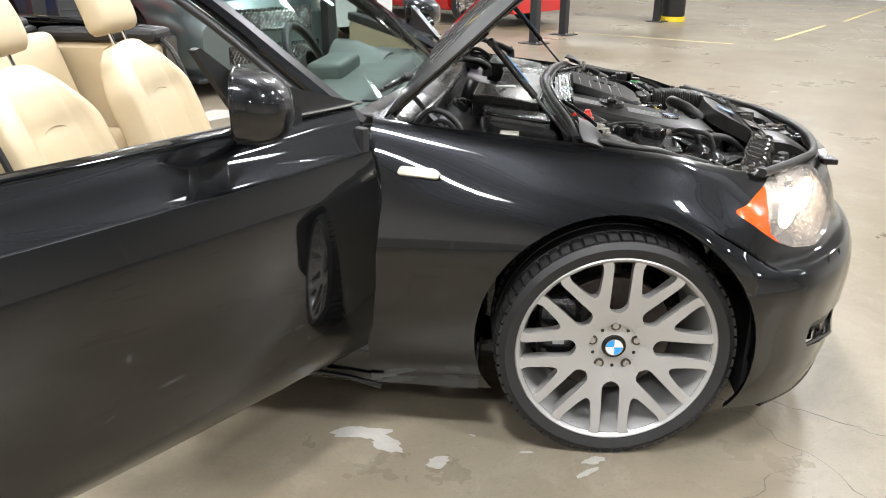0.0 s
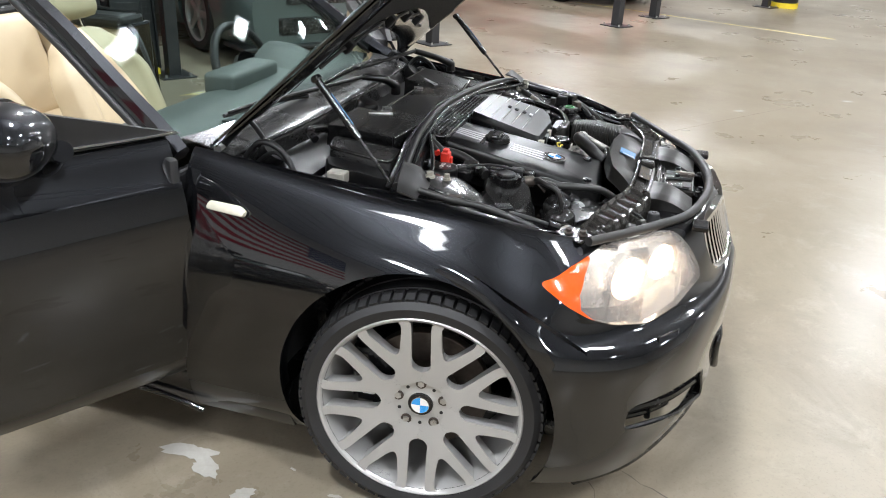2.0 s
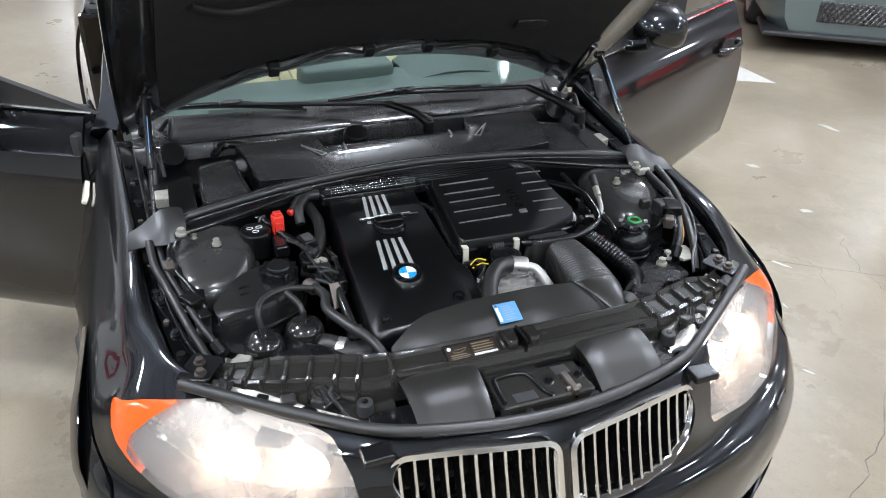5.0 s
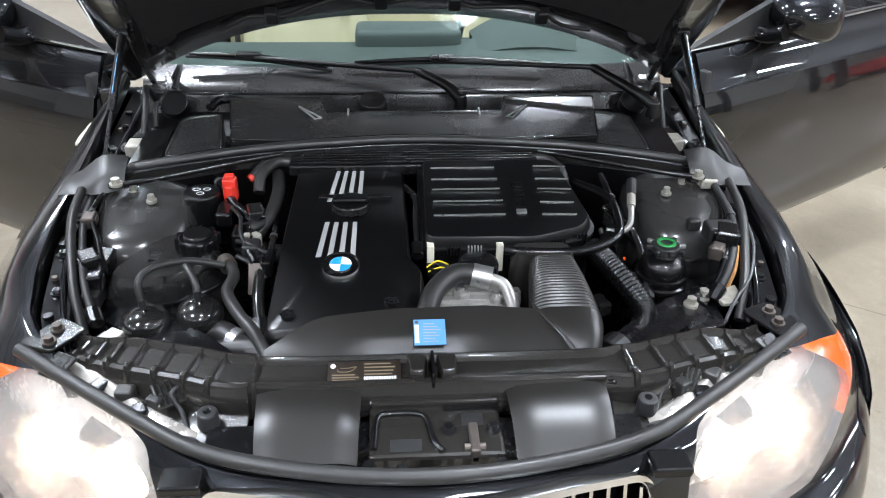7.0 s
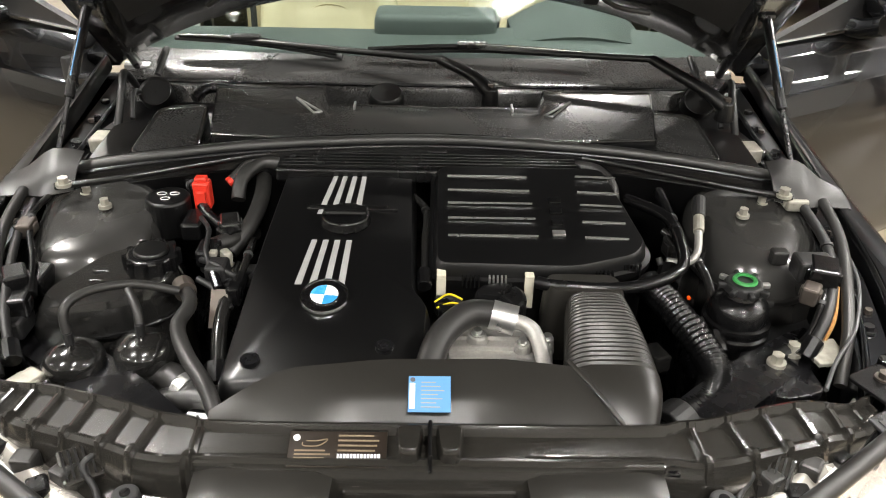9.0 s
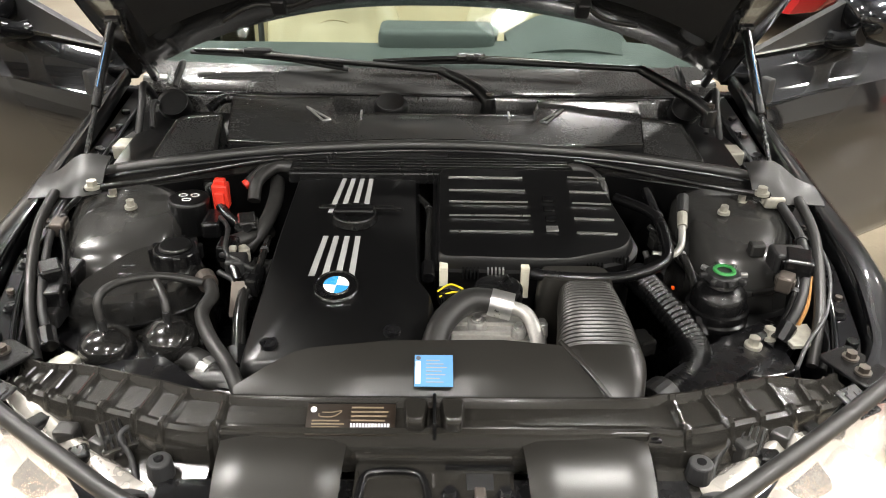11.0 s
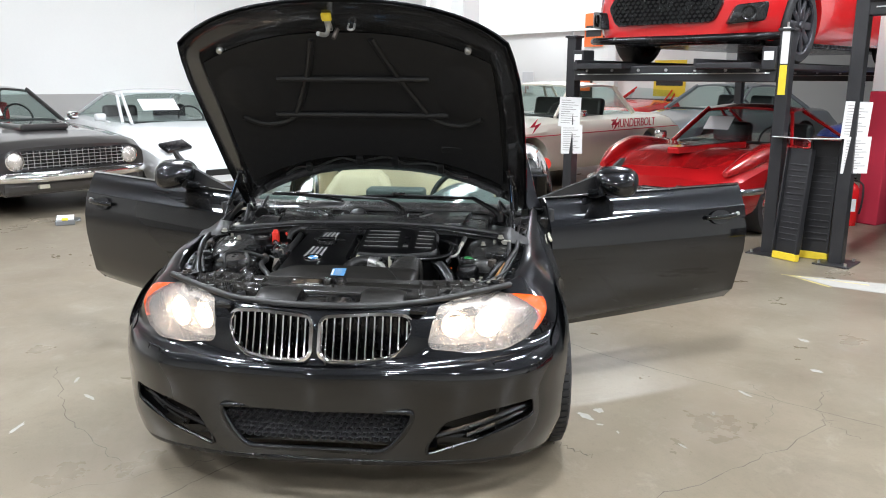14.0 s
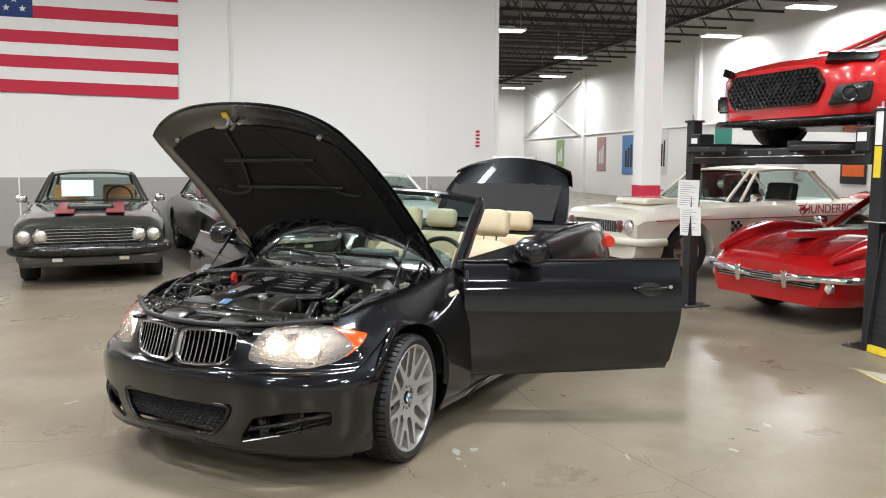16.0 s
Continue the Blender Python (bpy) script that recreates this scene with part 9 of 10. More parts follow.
    rows = [[Vector((-0.50, y, 0.806)), Vector((-0.43, y, 0.792)), Vector((-0.36, y, 0.80)), Vector((-0.33, y, 0.70))] for y in np.linspace(-0.64, 0.64, 5)]
    sheet(rows, 0.004, ENGINE_PLASTIC, "cowl_well", conv, "", 40)
    smooth(part("wiper_motor", moved(lathe([(0.001, 0.02), (0.030, 0.018), (0.036, 0.010), (0.036, -0.05)], 28, "z"), Matrix.Translation((-0.425, -0.085, 0.848)) @ Matrix.Rotation(radians(18), 4, "Y")), ENGINE_PLASTIC, conv, "round black wiper motor cap"), 40)
    smooth(part("trough_pipe", tube([(-0.42, -0.47, 0.845), (-0.45, -0.44, 0.858), (-0.44, -0.38, 0.85), (-0.41, -0.33, 0.83)], 0.011, 10), SATIN_PLASTIC, conv, "black bent pipe in the trough"), 60)
    # wipers
    for px, py, elbow, tip, blade in (((-0.405), 0.122, (-0.483, 0.021, 0.914), (-0.600, -0.395, 0.912), ((-0.640, -0.560, 0.905), (-0.578, -0.188, 0.886))), ((-0.345), 0.572, (-0.449, 0.444, 0.932), (-0.522, 0.088, 0.926), ((-0.566, -0.145, 0.903), (-0.552, 0.352, 0.905)))):
        w = smooth(part("wiper_arm", tube([(px, py, 0.872), ((px * 2 + elbow[0]) / 3, (py * 2 + elbow[1]) / 3, 0.897), elbow], 0.012, 10, radii=[0.016, 0.012, 0.010]), ENGINE_PLASTIC, conv, "black wiper arm"), 60)
        part("pivot", cyl((px, py, 0.845), (px, py, 0.882), 0.018, 0.014, 20, 0.003), ENGINE_PLASTIC, w)
        part("pivot_nut", cyl((px, py, 0.882), (px, py, 0.891), 0.008, segs=6), DARK_STEEL, w)
        smooth(part("arm_tip", tube([elbow, tip], 0.007, 8, curved=False), ENGINE_PLASTIC, w), 60)
        a, b = Vector(blade[0]), Vector(blade[1])
        smooth(part("wiper_blade", tube([a, a.lerp(b, 0.5) + Vector((0, 0, 0.008)), b], 0.0060, 8), RUBBER, w, "black rubber wiper blade"), 60)
        smooth(part("blade_spoiler", tube([a.lerp(b, 0.03) + Vector((0.006, 0, 0.008)), a.lerp(b, 0.5) + Vector((0.006, 0, 0.017)), b.lerp(a, 0.03) + Vector((0.006, 0, 0.008))], 0.0065, 8, radii=[0.004, 0.0075, 0.004]), SATIN_PLASTIC, w, "glossy spoiler strip of the blade"), 60)
        mid = Vector(tip)
        part("blade_clip", moved(box(-0.010, 0.010, -0.032, 0.032, -0.004, 0.010, 0.004), Matrix.Translation(mid + Vector((0, 0, 0.004)))), BLACK_METAL, w)


scuttle()


def bay_clutter():
    """Cables, plugs, clips and pipes that fill the gaps of the bay."""
    runs = (
        ([(-0.10, -0.64, 0.80), (0.02, -0.63, 0.79), (0.12, -0.605, 0.775), (0.20, -0.58, 0.755), (0.26, -0.55, 0.73)], 0.007, BLACK_TRIM),
        ([(-0.08, -0.60, 0.815), (0.00, -0.62, 0.80), (0.09, -0.585, 0.775), (0.15, -0.565, 0.76)], 0.005, SATIN_PLASTIC),
        ([(-0.02, -0.36, 0.79), (0.03, -0.335, 0.795), (0.09, -0.325, 0.79), (0.14, -0.30, 0.77)], 0.004, BLACK_TRIM),
        ([(-0.16, -0.45, 0.805), (-0.12, -0.40, 0.80), (-0.05, -0.36, 0.785), (0.0, -0.31, 0.77)], 0.009, SATIN_PLASTIC),
        ([(0.05, -0.29, 0.74), (0.12, -0.285, 0.755), (0.20, -0.285, 0.735), (0.27, -0.275, 0.70)], 0.011, GLOSS_TRIM),
        ([(0.00, -0.275, 0.76), (0.06, -0.27, 0.772), (0.13, -0.272, 0.76)], 0.006, GLOSS_TRIM),
        ([(0.30, -0.46, 0.70), (0.33, -0.40, 0.705), (0.345, -0.33, 0.70), (0.36, -0.27, 0.705)], 0.008, BLACK_TRIM),
        ([(0.00, 0.38, 0.79), (0.06, 0.42, 0.77), (0.11, 0.43, 0.75), (0.18, 0.43, 0.70)], 0.007, GLOSS_TRIM),
        ([(0.16, 0.40, 0.73), (0.21, 0.415, 0.70), (0.28, 0.42, 0.67)], 0.010, GLOSS_TRIM),
        ([(-0.12, 0.40, 0.80), (-0.04, 0.40, 0.79), (0.03, 0.395, 0.775), (0.09, 0.37, 0.755)], 0.010, SATIN_PLASTIC),
        ([(-0.05, 0.62, 0.81), (0.05, 0.62, 0.795), (0.13, 0.60, 0.775), (0.19, 0.57, 0.75), (0.22, 0.54, 0.72)], 0.008, BLACK_TRIM),
        ([(0.10, 0.60, 0.78), (0.16, 0.575, 0.765), (0.20, 0.545, 0.73), (0.22, 0.50, 0.71)], 0.005, SATIN_PLASTIC),
        ([(0.13, 0.02, 0.74), (0.16, 0.05, 0.755), (0.185, 0.04, 0.745), (0.20, 0.02, 0.72)], 0.006, BLACK_TRIM),
        ([(0.28, 0.17, 0.70), (0.31, 0.155, 0.735), (0.315, 0.10, 0.745), (0.32, 0.04, 0.735)], 0.008, GLOSS_TRIM),
        ([(-0.10, -0.03, 0.80), (-0.04, 0.0, 0.80), (0.04, 0.0, 0.785), (0.12, 0.0, 0.765)], 0.006, GLOSS_TRIM),
    )
    for k, (pts, r, mat) in enumerate(runs):
        smooth(part("cable", tube(pts, r, 8), mat, conv, "black cable run"), 60)
        a, b = Vector(pts[-1]), Vector(pts[-2])
        d = (a - b).normalized()
        part("cable_plug", cyl(a - d * 0.02, a + d * 0.012, r * 1.9, segs=10, bevel=0.001), SATIN_PLASTIC, conv)
        m = Vector(pts[1])
        e = (Vector(pts[2]) - m).normalized()
        part("cable_tie", cyl(m, m + e * 0.006, r * 1.25, segs=10), MESH_GREY if k % 2 else BLACK_TRIM, conv)
    for x, y, z, w, l, h, turn, mat in (
            (0.135, -0.590, 0.762, 0.022, 0.016, 0.022, 30, SATIN_PLASTIC), (0.175, -0.570, 0.752, 0.016, 0.013, 0.016, 10, SATIN_PLASTIC),
            (0.300, -0.520, 0.715, 0.026, 0.016, 0.006, -30, NUT_ZINC), (0.02, -0.62, 0.79, 0.018, 0.012, 0.012, 5, DARK_STEEL),
            (0.075, -0.300, 0.772, 0.010, 0.007, 0.014, 40, NUT_ZINC), (-0.02, -0.315, 0.775, 0.022, 0.016, 0.016, 15, GLOSS_TRIM),
            (0.145, -0.275, 0.755, 0.012, 0.010, 0.016, 0, SATIN_PLASTIC), (0.115, 0.590, 0.782, 0.026, 0.020, 0.020, -20, SATIN_PLASTIC),
            (0.150, 0.560, 0.772, 0.015, 0.012, 0.014, -35, DARK_STEEL), (0.03, 0.39, 0.775, 0.018, 0.012, 0.016, 15, GLOSS_TRIM),
            (0.255, 0.430, 0.690, 0.028, 0.022, 0.018, 20, GLOSS_TRIM), (0.20, 0.335, 0.690, 0.020, 0.014, 0.014, 20, GLOSS_TRIM),
            (0.175, 0.030, 0.752, 0.014, 0.011, 0.012, 25, SATIN_PLASTIC), (-0.06, 0.61, 0.812, 0.014, 0.018, 0.010, 0, NUT_ZINC)):
        part("plug_block", moved(join(box(-w, w, -l, l, -h, h, 0.004), box(-w * 0.5, w * 0.5, -l * 1.25, l * 1.25, -h * 0.4, h * 0.6, 0.002)), Matrix.Translation((x, y, z)) @ Matrix.Rotation(radians(turn), 4, "Z")), mat, conv, "small cable plug or bracket")
    # ribs pressed into the strut towers and mould lines on the reservoir
    for s in (1, -1):
        # folded flange and studs along the inner wing
        rail = [(x, s * float(np.interp(x, [-.65, .1, .3, .42], [.668, .638, .597, .515])), float(np.interp(x, [-.65, -.15, .1, .3, .42], [.812, .786, .764, .730, .706]))) for x in np.linspace(-0.62, 0.34, 9)]
        smooth(part("wing_flange", tube(rail, 0.005, 8), BLACK_PAINT, conv, "folded edge of the inner wing"), 60)
        for k, x in enumerate(np.linspace(-0.5, 0.26, 9)):
            y = float(np.interp(x, [-.65, .1, .3], [.690, .655, .618]))
            z = float(np.interp(x, [-.65, -.15, .1, .3], [.812, .784, .762, .727]))
            part("wing_stud", cyl((x, s * y, z - 0.002), (x, s * y, z + 0.006), 0.006 if k % 2 else 0.009, segs=10, bevel=0.001), DARK_STEEL if k % 2 else SATIN_PLASTIC, conv)


bay_clutter()

# ------------------------------------------------------------------ things round the lifts
def sheets_on_post(x, y, degrees, z, n=2):
    top = thing("paper_notice", "white printed sheets taped to a lift post", "notice", place(x, y, degrees, z), "notices on the lift posts")
    for k in range(n):
        p = part("sheet", moved(box(0.0, 0.002, -0.105, 0.105, -0.29, 0.0), Matrix.Translation((0, 0.02 * (k % 2), -0.27 * k)) @ Matrix.Rotation(radians(-2 + 3 * k), 4, "X") @ Matrix.Rotation(radians(2 + 2 * k), 4, "Y")), PAPER, top)
        for j in range(11):
            part("text_line", moved(box(0.0022, 0.0028, -0.085, -0.085 + 0.165 * (0.55 + 0.45 * ((j * 7 + k) % 5) / 4), -0.035 - 0.022 * j, -0.029 - 0.022 * j), Matrix.Translation((0, 0.02 * (k % 2), -0.27 * k)) @ Matrix.Rotation(radians(-2 + 3 * k), 4, "X") @ Matrix.Rotation(radians(2 + 2 * k), 4, "Y")), WALL_GREY, p)
    return top


sheets_on_post(-5.0 + 0.06, 1.13 - 0.02, -5, 1.28)
sheets_on_post(-3.47 + 0.07, 3.24, 5, 1.30)


def ramp(x, y, degrees, lean, tall):
    top = thing("lift_ramp", "black steel drive-on ramp leaning on a lift post", "ramp", place(x, y, degrees), "ramps leaning on the lift")
    m = Matrix.Rotation(radians(lean), 4, "Y")
    plate = part("plate", moved(box(-0.012, 0.012, -0.105, 0.105, 0.06, tall, 0.004), m), LIFT_BLACK, top)
    for s in (-1, 1):
        part("flange", moved(box(-0.012, 0.05, s * 0.105 - 0.006, s * 0.105 + 0.006, 0.06, tall, 0.003), m), LIFT_BLACK, top)
    for k in range(14):
        part("grip_bar", moved(box(0.012, 0.020, -0.085, 0.085, 0.16 + k * (tall - 0.25) / 14, 0.172 + k * (tall - 0.25) / 14, 0.002), m), LIFT_BLACK, plate)
    part("foot", moved(box(-0.02, 0.03, -0.11, 0.11, 0.0, 0.06, 0.006), m), YELLOW, top, "yellow painted foot")


ramp(-3.55, 2.85, -50, -6, 0.92)
ramp(-3.62, 3.10, -32, -3, 0.98)


def notice_shelf():
    top = thing("drip_tray", "crumpled pale sheet lying across the ramps", "sheet", place(-3.62, 2.98, -36, 0.99))
    rows = [[Vector((x, y, 0.012 * math.sin(9 * x + 3 * y) + 0.02 * abs(y) * 2)) for y in np.linspace(-0.26, 0.26, 9)] for x in np.linspace(-0.14, 0.14, 6)]
    smooth(part("sheet", thick(skin(rows), 0.004), PAPER, top), 60)


notice_shelf()


def red_column(x, y):
    top = thing("red_column", "steel column with a red painted lower part", "column", place(x, y, 41.3), kind="structure")
    part("shaft", box(-0.10, 0.10, -0.10, 0.10, 1.35, CEILING_Z + 0.5, 0.012), COLUMN_WHITE, top)
    part("guard", box(-0.11, 0.11, -0.11, 0.11, 0, 1.35, 0.012), FLAG_RED, top, "red painted guard")
    part("wall_box", box(0.10, 0.18, -0.10, 0.10, 1.45, 1.7, 0.01), COLUMN_WHITE, top)
    ext = thing("fire_extinguisher", "red fire extinguisher beside the red column", "extinguisher", place(x + 0.12, y - 0.28, 0))
    smooth(part("cylinder", lathe([(0.001, 0.0), (0.075, 0.0), (0.08, 0.02), (0.08, 0.36), (0.06, 0.41), (0.02, 0.44), (0.001, 0.44)], 24, "z"), RED_PAINT, ext), 40)
    part("valve", join(cyl((0, 0, 0.43), (0, 0, 0.48), 0.018, segs=10), box(-0.02, 0.09, -0.008, 0.008, 0.48, 0.50, 0.003)), BLACK_METAL, ext)
    part("hose", tube([(0, 0.02, 0.46), (0.05, 0.09, 0.42), (0.06, 0.095, 0.25), (0.03, 0.09, 0.12)], 0.01, 8), RUBBER, ext)
    part("label", box(0.0795, 0.082, -0.03, 0.03, 0.15, 0.28), PAPER, ext)


red_column(-5.42, 4.28)


def poster(a, z0, z1, w, ground, figure, kind):
    m = HALL_M @ Matrix.Translation((a, 14.985, 0)) @ Matrix.Rotation(math.pi, 4, "Z")
    top = thing("wall_poster", "tall coloured poster hanging on the white wall", "poster", m, "posters on the side wall")
    part("print", box(-w / 2, w / 2, 0.0, 0.012, z0, z1, 0.003), ground, top)
    zc = (z0 + z1) / 2
    if kind == "disc":
        part("motif", join(cyl((0, 0.012, zc - 0.15), (0, 0.016, zc - 0.15), w * 0.38, segs=28)), figure, top)
        part("motif_centre", cyl((0, 0.016, zc - 0.15), (0, 0.019, zc - 0.15), w * 0.2, segs=24), PAPER, top)
    elif kind == "band":
        part("motif", moved(box(-w * 0.42, w * 0.42, 0.012, 0.016, zc - 0.18, zc + 0.12, 0.002), Matrix.Rotation(radians(0), 4, "Y")), figure, top)
    else:
        for k in range(3):
            part("motif", box(-w * 0.3 + 0.2 * w * k, -w * 0.16 + 0.2 * w * k, 0.012, 0.016, z0 + 0.3, z1 - 0.4 - 0.12 * k, 0.002), figure, top)


P_GREEN = material("poster_pale_green", (0.30, 0.40, 0.20), 0.6)
P_PINK = material("poster_dull_pink", (0.40, 0.24, 0.22), 0.6)
P_BLUE = material("poster_blue", (0.10, 0.22, 0.45), 0.6)
P_TEAL = material("poster_teal", (0.03, 0.22, 0.17), 0.6)
P_ORANGE = material("poster_orange", (0.75, 0.14, 0.02), 0.6)
P_BLACK = material("poster_black", (0.02, 0.02, 0.02), 0.6)
P_YELLOW = material("poster_yellow", (0.75, 0.55, 0.03), 0.6)
P_PALE = material("poster_pale_grey", (0.62, 0.62, 0.62), 0.6)
poster(-35.0, 1.2, 2.6, 1.1, P_GREEN, PAPER, "bars")
poster(-29.8, 1.1, 2.6, 0.95, P_PINK, P_PALE, "bars")
poster(-27.0, 0.95, 2.6, 1.2, P_BLUE, P_BLACK, "bars")
poster(-24.1, 1.0, 2.7, 0.9, P_PALE, P_BLACK, "bars")
poster(-19.9, 1.0, 2.65, 1.0, P_TEAL, PAPER, "disc")
poster(-16.0, 1.0, 1.62, 0.5, P_PALE, P_PINK, "bars")
poster(-13.75, 0.9, 1.65, 0.95, P_BLACK, P_ORANGE, "band")
poster(-13.3, 2.3, 3.2, 0.7, P_ORANGE, P_BLACK, "band")
poster(-10.6, 1.0, 1.9, 1.0, P_YELLOW, P_BLACK, "band")


def hall_trim():
    # ledge along the poster wall, cross brace, panel joints, sign
    ob = part("trim_ledge", box(-41, -9, 14.94, 15.0, 2.74, 2.80, 0.01), COLUMN_WHITE)
    ob.matrix_world = HALL_M
    tagged(ob, "white ledge along the side wall", "ledge", kind="structure")
    for k, a in enumerate((-31.8, -21.5, -12.5)):
        ob = part("wall_pilaster", box(a - 0.15, a + 0.15, 14.86, 15.0, 0, CEILING_Z + 0.5, 0.01), COLUMN_WHITE)
        ob.matrix_world = HALL_M
        tagged(ob, "white pilaster on the side wall", "pilaster", kind="structure")
    for p, q in (((-40.7, 14.9, 2.9), (-32.2, 14.9, 5.3)), ((-40.2, 14.9, 5.6), (-32.2, 14.9, 2.8))):
        ob = part("wall_brace", cyl(p, q, 0.05, segs=8), COLUMN_WHITE)
        ob.matrix_world = HALL_M
        tagged(ob, "white diagonal steel wall brace", "brace", kind="structure")
    for b in (-11.3, -7.75, -4.15, -0.60, 2.96):
        ob = part("wall_joint", box(-10.603, -10.594, b - 0.012, b + 0.012, 0, CEILING_Z + 0.5), COLUMN_WHITE)
        ob.matrix_world = HALL_M
        tagged(ob, "vertical joint strip of the wall panels", "joint", kind="structure")
    ob = part("wall_end_post", box(-10.98, -10.57, 4.28, 4.36, 0, CEILING_Z + 0.5, 0.01), COLUMN_WHITE)
    ob.matrix_world = HALL_M
    tagged(ob, "white end post of the flag wall", "post", kind="structure")
    sign = thing("wall_sign", "small red and white warning sign on the wall", "sign", HALL_M @ Matrix.Translation((-10.59, 3.95, 1.9)))
    part("plate", box(0, 0.006, -0.055, 0.055, -0.19, 0.19, 0.002), PAPER, sign)
    for k in range(5):
        part("red_mark", box(0.006, 0.008, -0.04, 0.04, -0.16 + 0.068 * k, -0.115 + 0.068 * k), FLAG_RED, sign)
    box_ = thing("socket_box", "grey electrical box with conduit on the wall", "electrical box", HALL_M @ Matrix.Translation((-10.59, -0.60, 1.24)))
    part("box", box(0, 0.05, -0.05, 0.05, -0.06, 0.06, 0.006), COLUMN_WHITE, box_)
    part("conduit", cyl((0.02, 0, 0.06), (0.02, 0, 4.6), 0.014, segs=10), COLUMN_WHITE, box_)
    box2 = thing("socket_box", "grey electrical box low on the grey wall band", "electrical box", HALL_M @ Matrix.Translation((-10.59, 3.1, 0.9)))
    part("box", box(0, 0.08, -0.06, 0.06, -0.12, 0.12, 0.006), WALL_GREY, box2)
    part("cable", tube([(0.05, 0.03, -0.1), (0.07, 0.06, -0.3), (0.06, 0.05, -0.55), (0.05, 0.06, -0.88)], 0.012, 8), YELLOW, box2)


hall_trim()


def tool_tray():
    top = thing("floor_tray", "low grey plastic tray lying on the floor", "tray", place(-4.35, -3.95, 30))
    part("tray", join(box(-0.16, 0.16, -0.09, 0.09, 0.0, 0.05, 0.01), box(-0.20, -0.04, 0.02, 0.14, 0.0, 0.02, 0.005)), GREY_PAINT, top)
    part("lid", box(-0.15, 0.12, -0.08, 0.08, 0.05, 0.058, 0.002), PAPER, top, "pale lid")
    part("grip", box(0.10, 0.17, -0.03, 0.03, 0.05, 0.07, 0.006), YELLOW, top)


tool_tray()


def drum(x, y):
    top = thing("oil_drum", "black barrel with a yellow foot beyond the lifts", "barrel", place(x, y, 0))
    smooth(part("barrel", lathe([(0.001, 0.08), (0.19, 0.08), (0.2, 0.1), (0.2, 0.45), (0.21, 0.47), (0.2, 0.49), (0.2, 0.85), (0.001, 0.85)], 28, "z"), LIFT_BLACK, top), 40)
    smooth(part("foot", lathe([(0.001, 0.0), (0.21, 0.0), (0.21, 0.08), (0.001, 0.08)], 28, "z"), YELLOW, top, "yellow foot"), 40)


drum(1.95, 12.0)


# ------------------------------------------------------------------ marks on the floor
def flake(x, y, size, seed, stretch=1.0, turn=0.0):
    """A ragged patch where the floor's sealer has come away."""
    rng = random.Random(seed)
    n_ = 26
    pts = []
    for k in range(n_):
        a = 2 * math.pi * k / n_
        r = size * (0.35 + 0.65 * (0.5 + 0.5 * math.sin(2 * a + seed)) * rng.uniform(0.5, 1.1) + 0.12 * rng.random())
        px, py = r * math.cos(a) * stretch, r * math.sin(a) * 0.6
        pts.append((px * math.cos(turn) - py * math.sin(turn), px * math.sin(turn) + py * math.cos(turn)))
    ob = part("floor_patch", prism(pts, 0.0003, 0.0008 + 0.00012 * (seed % 9)), CHIP)
    ob.location = (x, y, 0)
    return tagged(ob, "ragged pale patch of bare concrete", "floor patch", "bare patches in the floor", "structure")


for k, (x, y, sz, st, tu) in enumerate(((-0.66, -0.83, 0.075, 1.3, 0.4), (-0.58, -0.87, 0.06, 1.6, -0.3), (-0.43, -0.935, 0.045, 1.2, 0.2), (-0.02, -0.87, 0.035, 1.3, 0.1), (-0.04, -0.925, 0.03, 1.5, 0.6), (-0.20, -0.86, 0.018, 1.2, 0.2), (-0.35, -0.80, 0.012, 1, 0), (-0.20, 0.975, 0.045, 1.5, 1.0), (-0.27, 1.04, 0.035, 1.4, 0.4), (-0.12, 1.03, 0.03, 1.3, 0.9), (-0.05, 1.10, 0.022, 1.2, 0), (0.05, 1.35, 0.03, 1.4, 0.5), (-0.55, 1.75, 0.04, 2.0, 0.6), (-0.30, 1.55, 0.025, 1.4, 0.2), (-0.9, 2.2, 0.05, 1.8, 1.2), (-1.4, 2.3, 0.06, 1.6, 0.3), (-0.15, -1.32, 0.05, 1.8, 0.8), (-0.35, -1.5, 0.045, 1.5, 0.2), (0.2, -1.45, 0.05, 2.0, 0.1), (-1.7, 3.1, 0.08, 1.6, 0.4), (1.0, 4.2, 0.06, 2.2, 0.6), (1.9, 5.0, 0.07, 2.0, 0.2), (2.9, 6.3, 0.09, 2.2, 0.8), (0.6, 3.4, 0.04, 1.8, 0.1))):
    flake(x, y, sz * (1.0 if k < 9 else 0.6), 3 + k, st, tu)


def crack(points, width, seed, label="thin dark crack in the concrete", name="floor_crack", mat=CRACK, wander=0.02):
    rng = random.Random(seed)
    path = spline([(x, y, 0) for x, y in points], 10)
    rows = []
    for i, p in enumerate(path):
        d = (path[min(i + 1, len(path) - 1)] - path[max(i - 1, 0)]).normalized()
        s_ = Vector((-d.y, d.x, 0))
        c = p + s_ * rng.uniform(-wander, wander)
        w = width * rng.uniform(0.4, 1.3)
        rows.append([c + s_ * w + Vector((0, 0, 0.0004)), c - s_ * w + Vector((0, 0, 0.0004))])
    ob = part(name, skin(rows), mat)
    for f in ob.data.polygons:
        pass
    return tagged(ob, label, "floor mark", "marks on the floor", "structure")


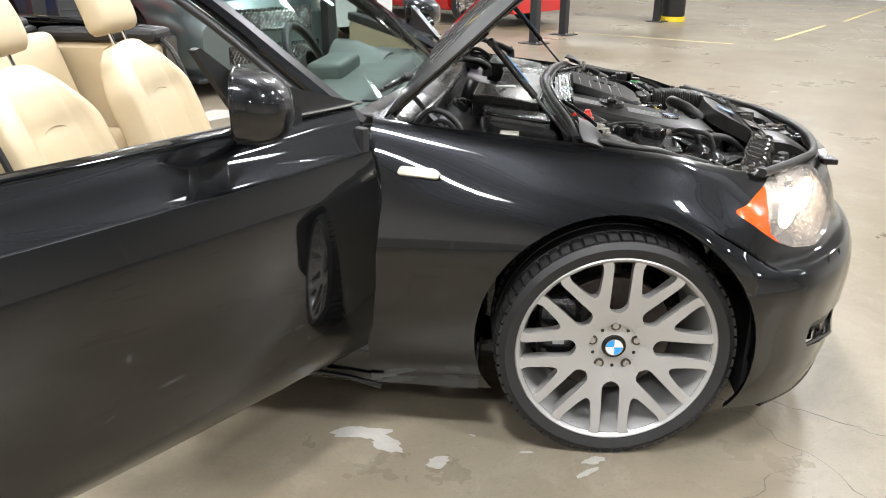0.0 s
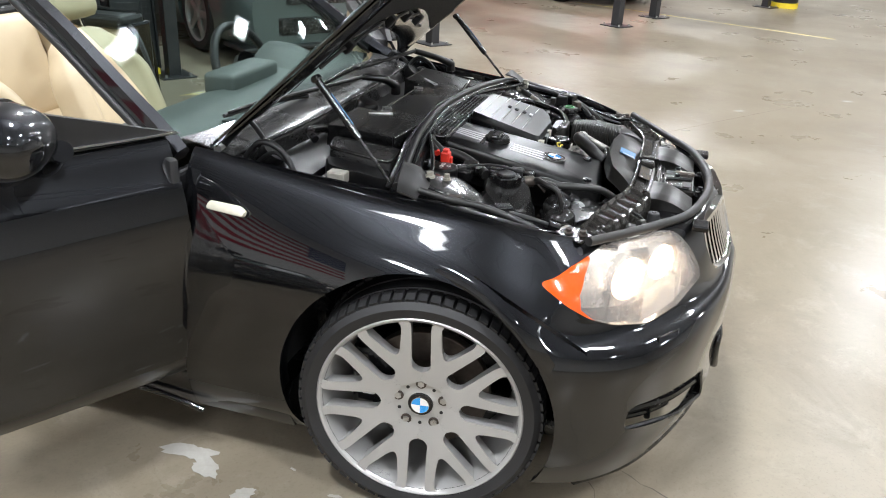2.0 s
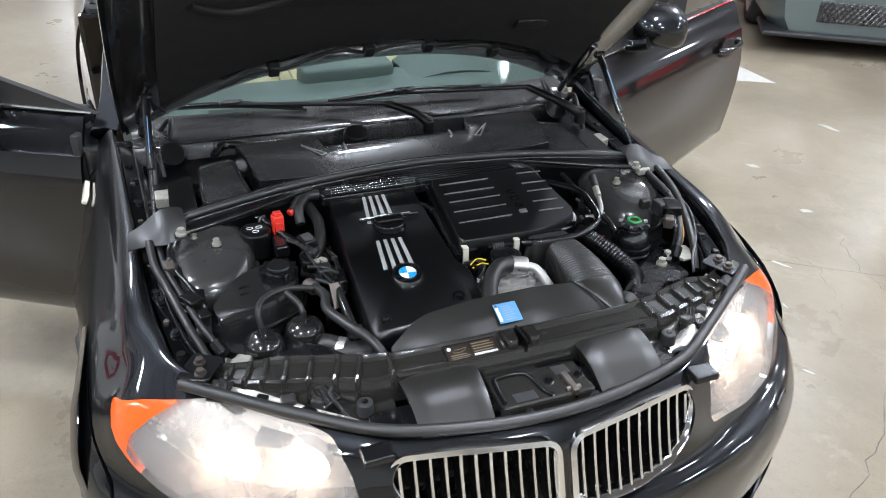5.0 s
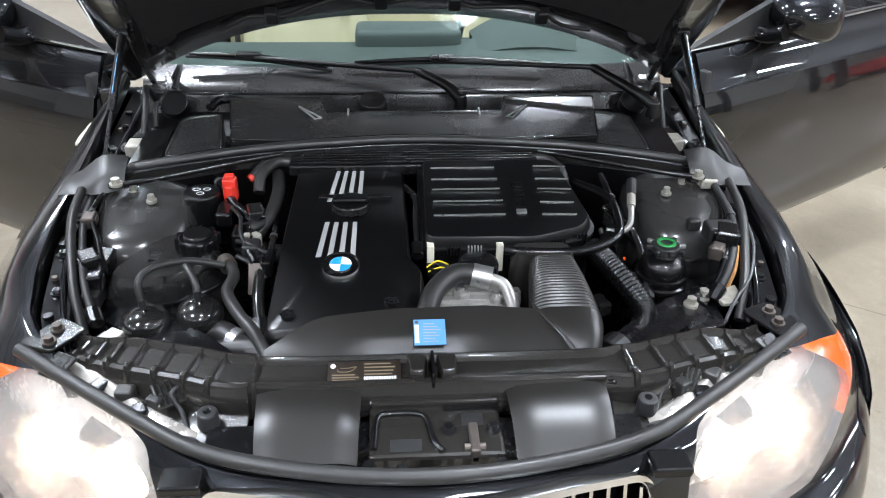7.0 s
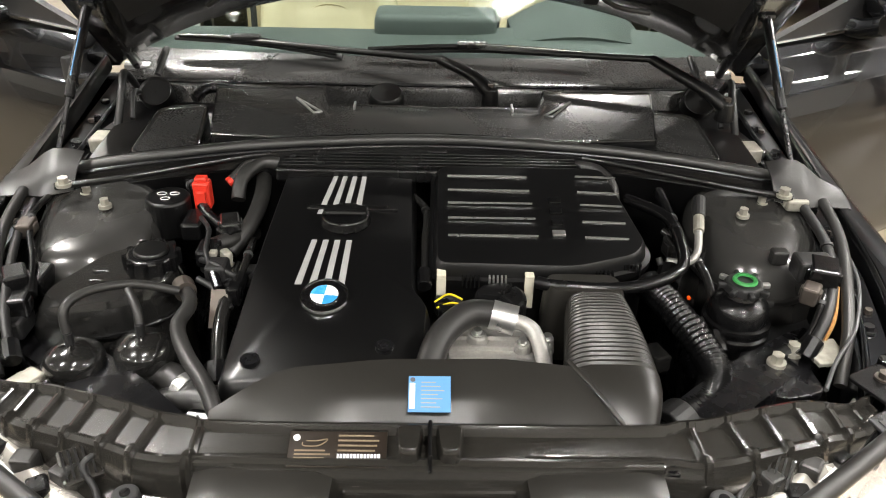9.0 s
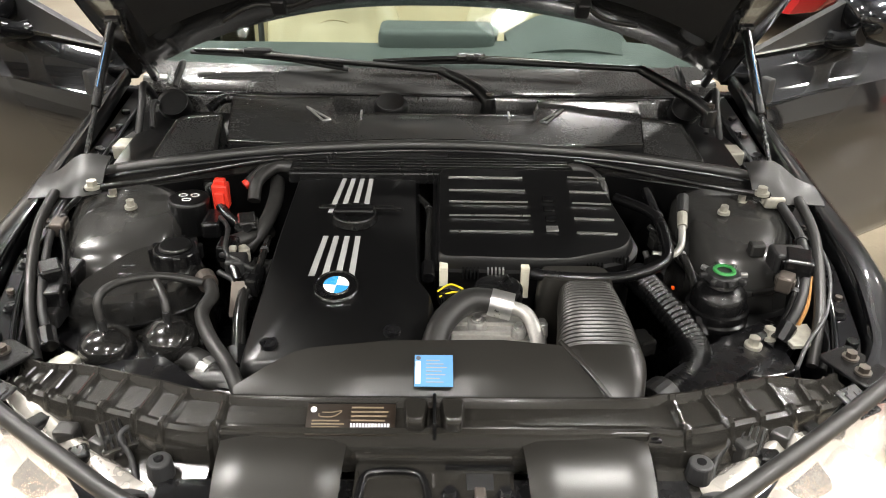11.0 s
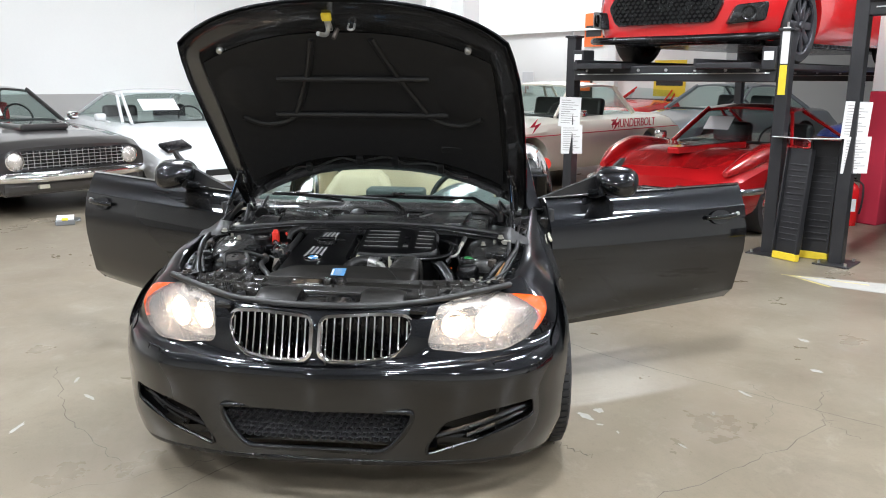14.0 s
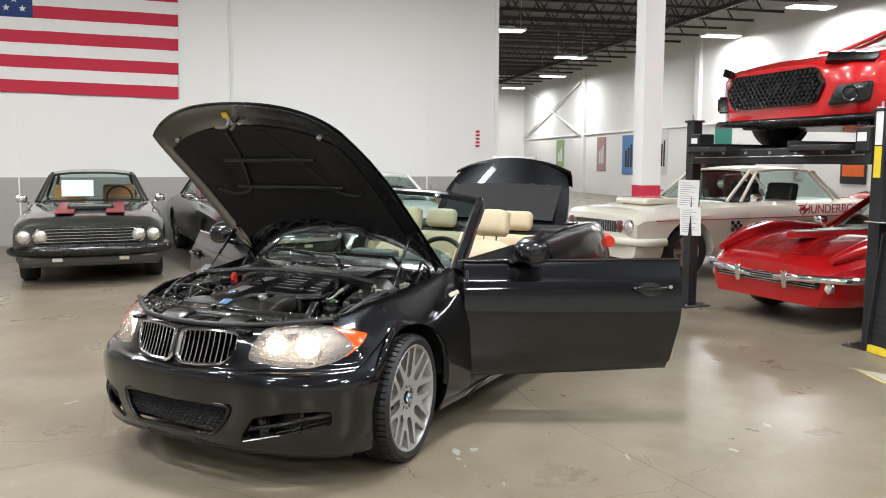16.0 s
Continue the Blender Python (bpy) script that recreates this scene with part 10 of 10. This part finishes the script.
crack([(-1.9, 0.35), (-1.22, 0.93), (-0.86, 1.34), (-0.37, 2.05), (-0.16, 2.36), (0.6, 3.45), (1.6, 4.8)], 0.0022, 1, "straight saw cut joint in the floor", wander=0.003)
crack([(-0.29, 2.05), (0.10, 1.67), (0.41, 1.26), (0.65, 0.78), (0.72, 0.2)], 0.0018, 2)
crack([(0.05, -0.20), (0.51, -0.49), (0.80, -0.65), (1.3, -0.98), (2.0, -1.5)], 0.0020, 3, wander=0.008)
crack([(0.55, -0.76), (0.34, -0.98), (0.0, -1.35), (-0.5, -1.7)], 0.0016, 4)
crack([(0.37, -0.51), (0.55, -0.76), (0.85, -1.2)], 0.0016, 5)
crack([(-0.64, 2.16), (-0.33, 2.02), (-0.1, 2.1)], 0.0015, 6)
crack([(-0.68, 1.81), (-0.48, 1.87), (-0.2, 1.75)], 0.0015, 7)
crack([(2.4, 3.6), (3.2, 4.2), (4.4, 4.6)], 0.0025, 8)
crack([(0.07, 0.83), (0.13, 0.90), (0.18, 0.98)], 0.004, 9, "short dark scuff in the concrete")


def line(p, q, width, name="floor_line", mat=WORN_YELLOW, label="worn yellow painted floor line"):
    p, q = Vector((*p, 0)), Vector((*q, 0))
    d = (q - p).normalized()
    s_ = Vector((-d.y, d.x, 0)) * width / 2
    bm = bmesh.new()
    a = [bm.verts.new(v) for v in (p + s_, p - s_, q - s_, q + s_)]
    bm.faces.new(a)
    bmesh.ops.recalc_face_normals(bm, faces=bm.faces)
    ob = part(name, thick(bm, 0.0012), mat)
    ob.location.z = 0.0016
    return tagged(ob, label, "floor line", "painted floor lines", "structure")


line((-1.2, 10.4), (2.3, 8.75), 0.06)
line((3.0, 9.3), (4.4, 11.7), 0.06)
line((5.0, 12.6), (7.6, 17.3), 0.06)
line((2.5, 17.5), (9.0, 14.8), 0.08)
line((-3.0, 2.70), (-2.66, 2.90), 0.025)
line((-3.02, 2.66), (-2.75, 3.20), 0.025)
pale = part("floor_repair", prism([(-3.0, 2.72), (-2.68, 2.92), (-2.45, 3.35), (-2.80, 3.35)], 0.0004, 0.0014), CHIP)
tagged(pale, "pale repaired floor area", "floor patch", "marks on the floor", "structure")
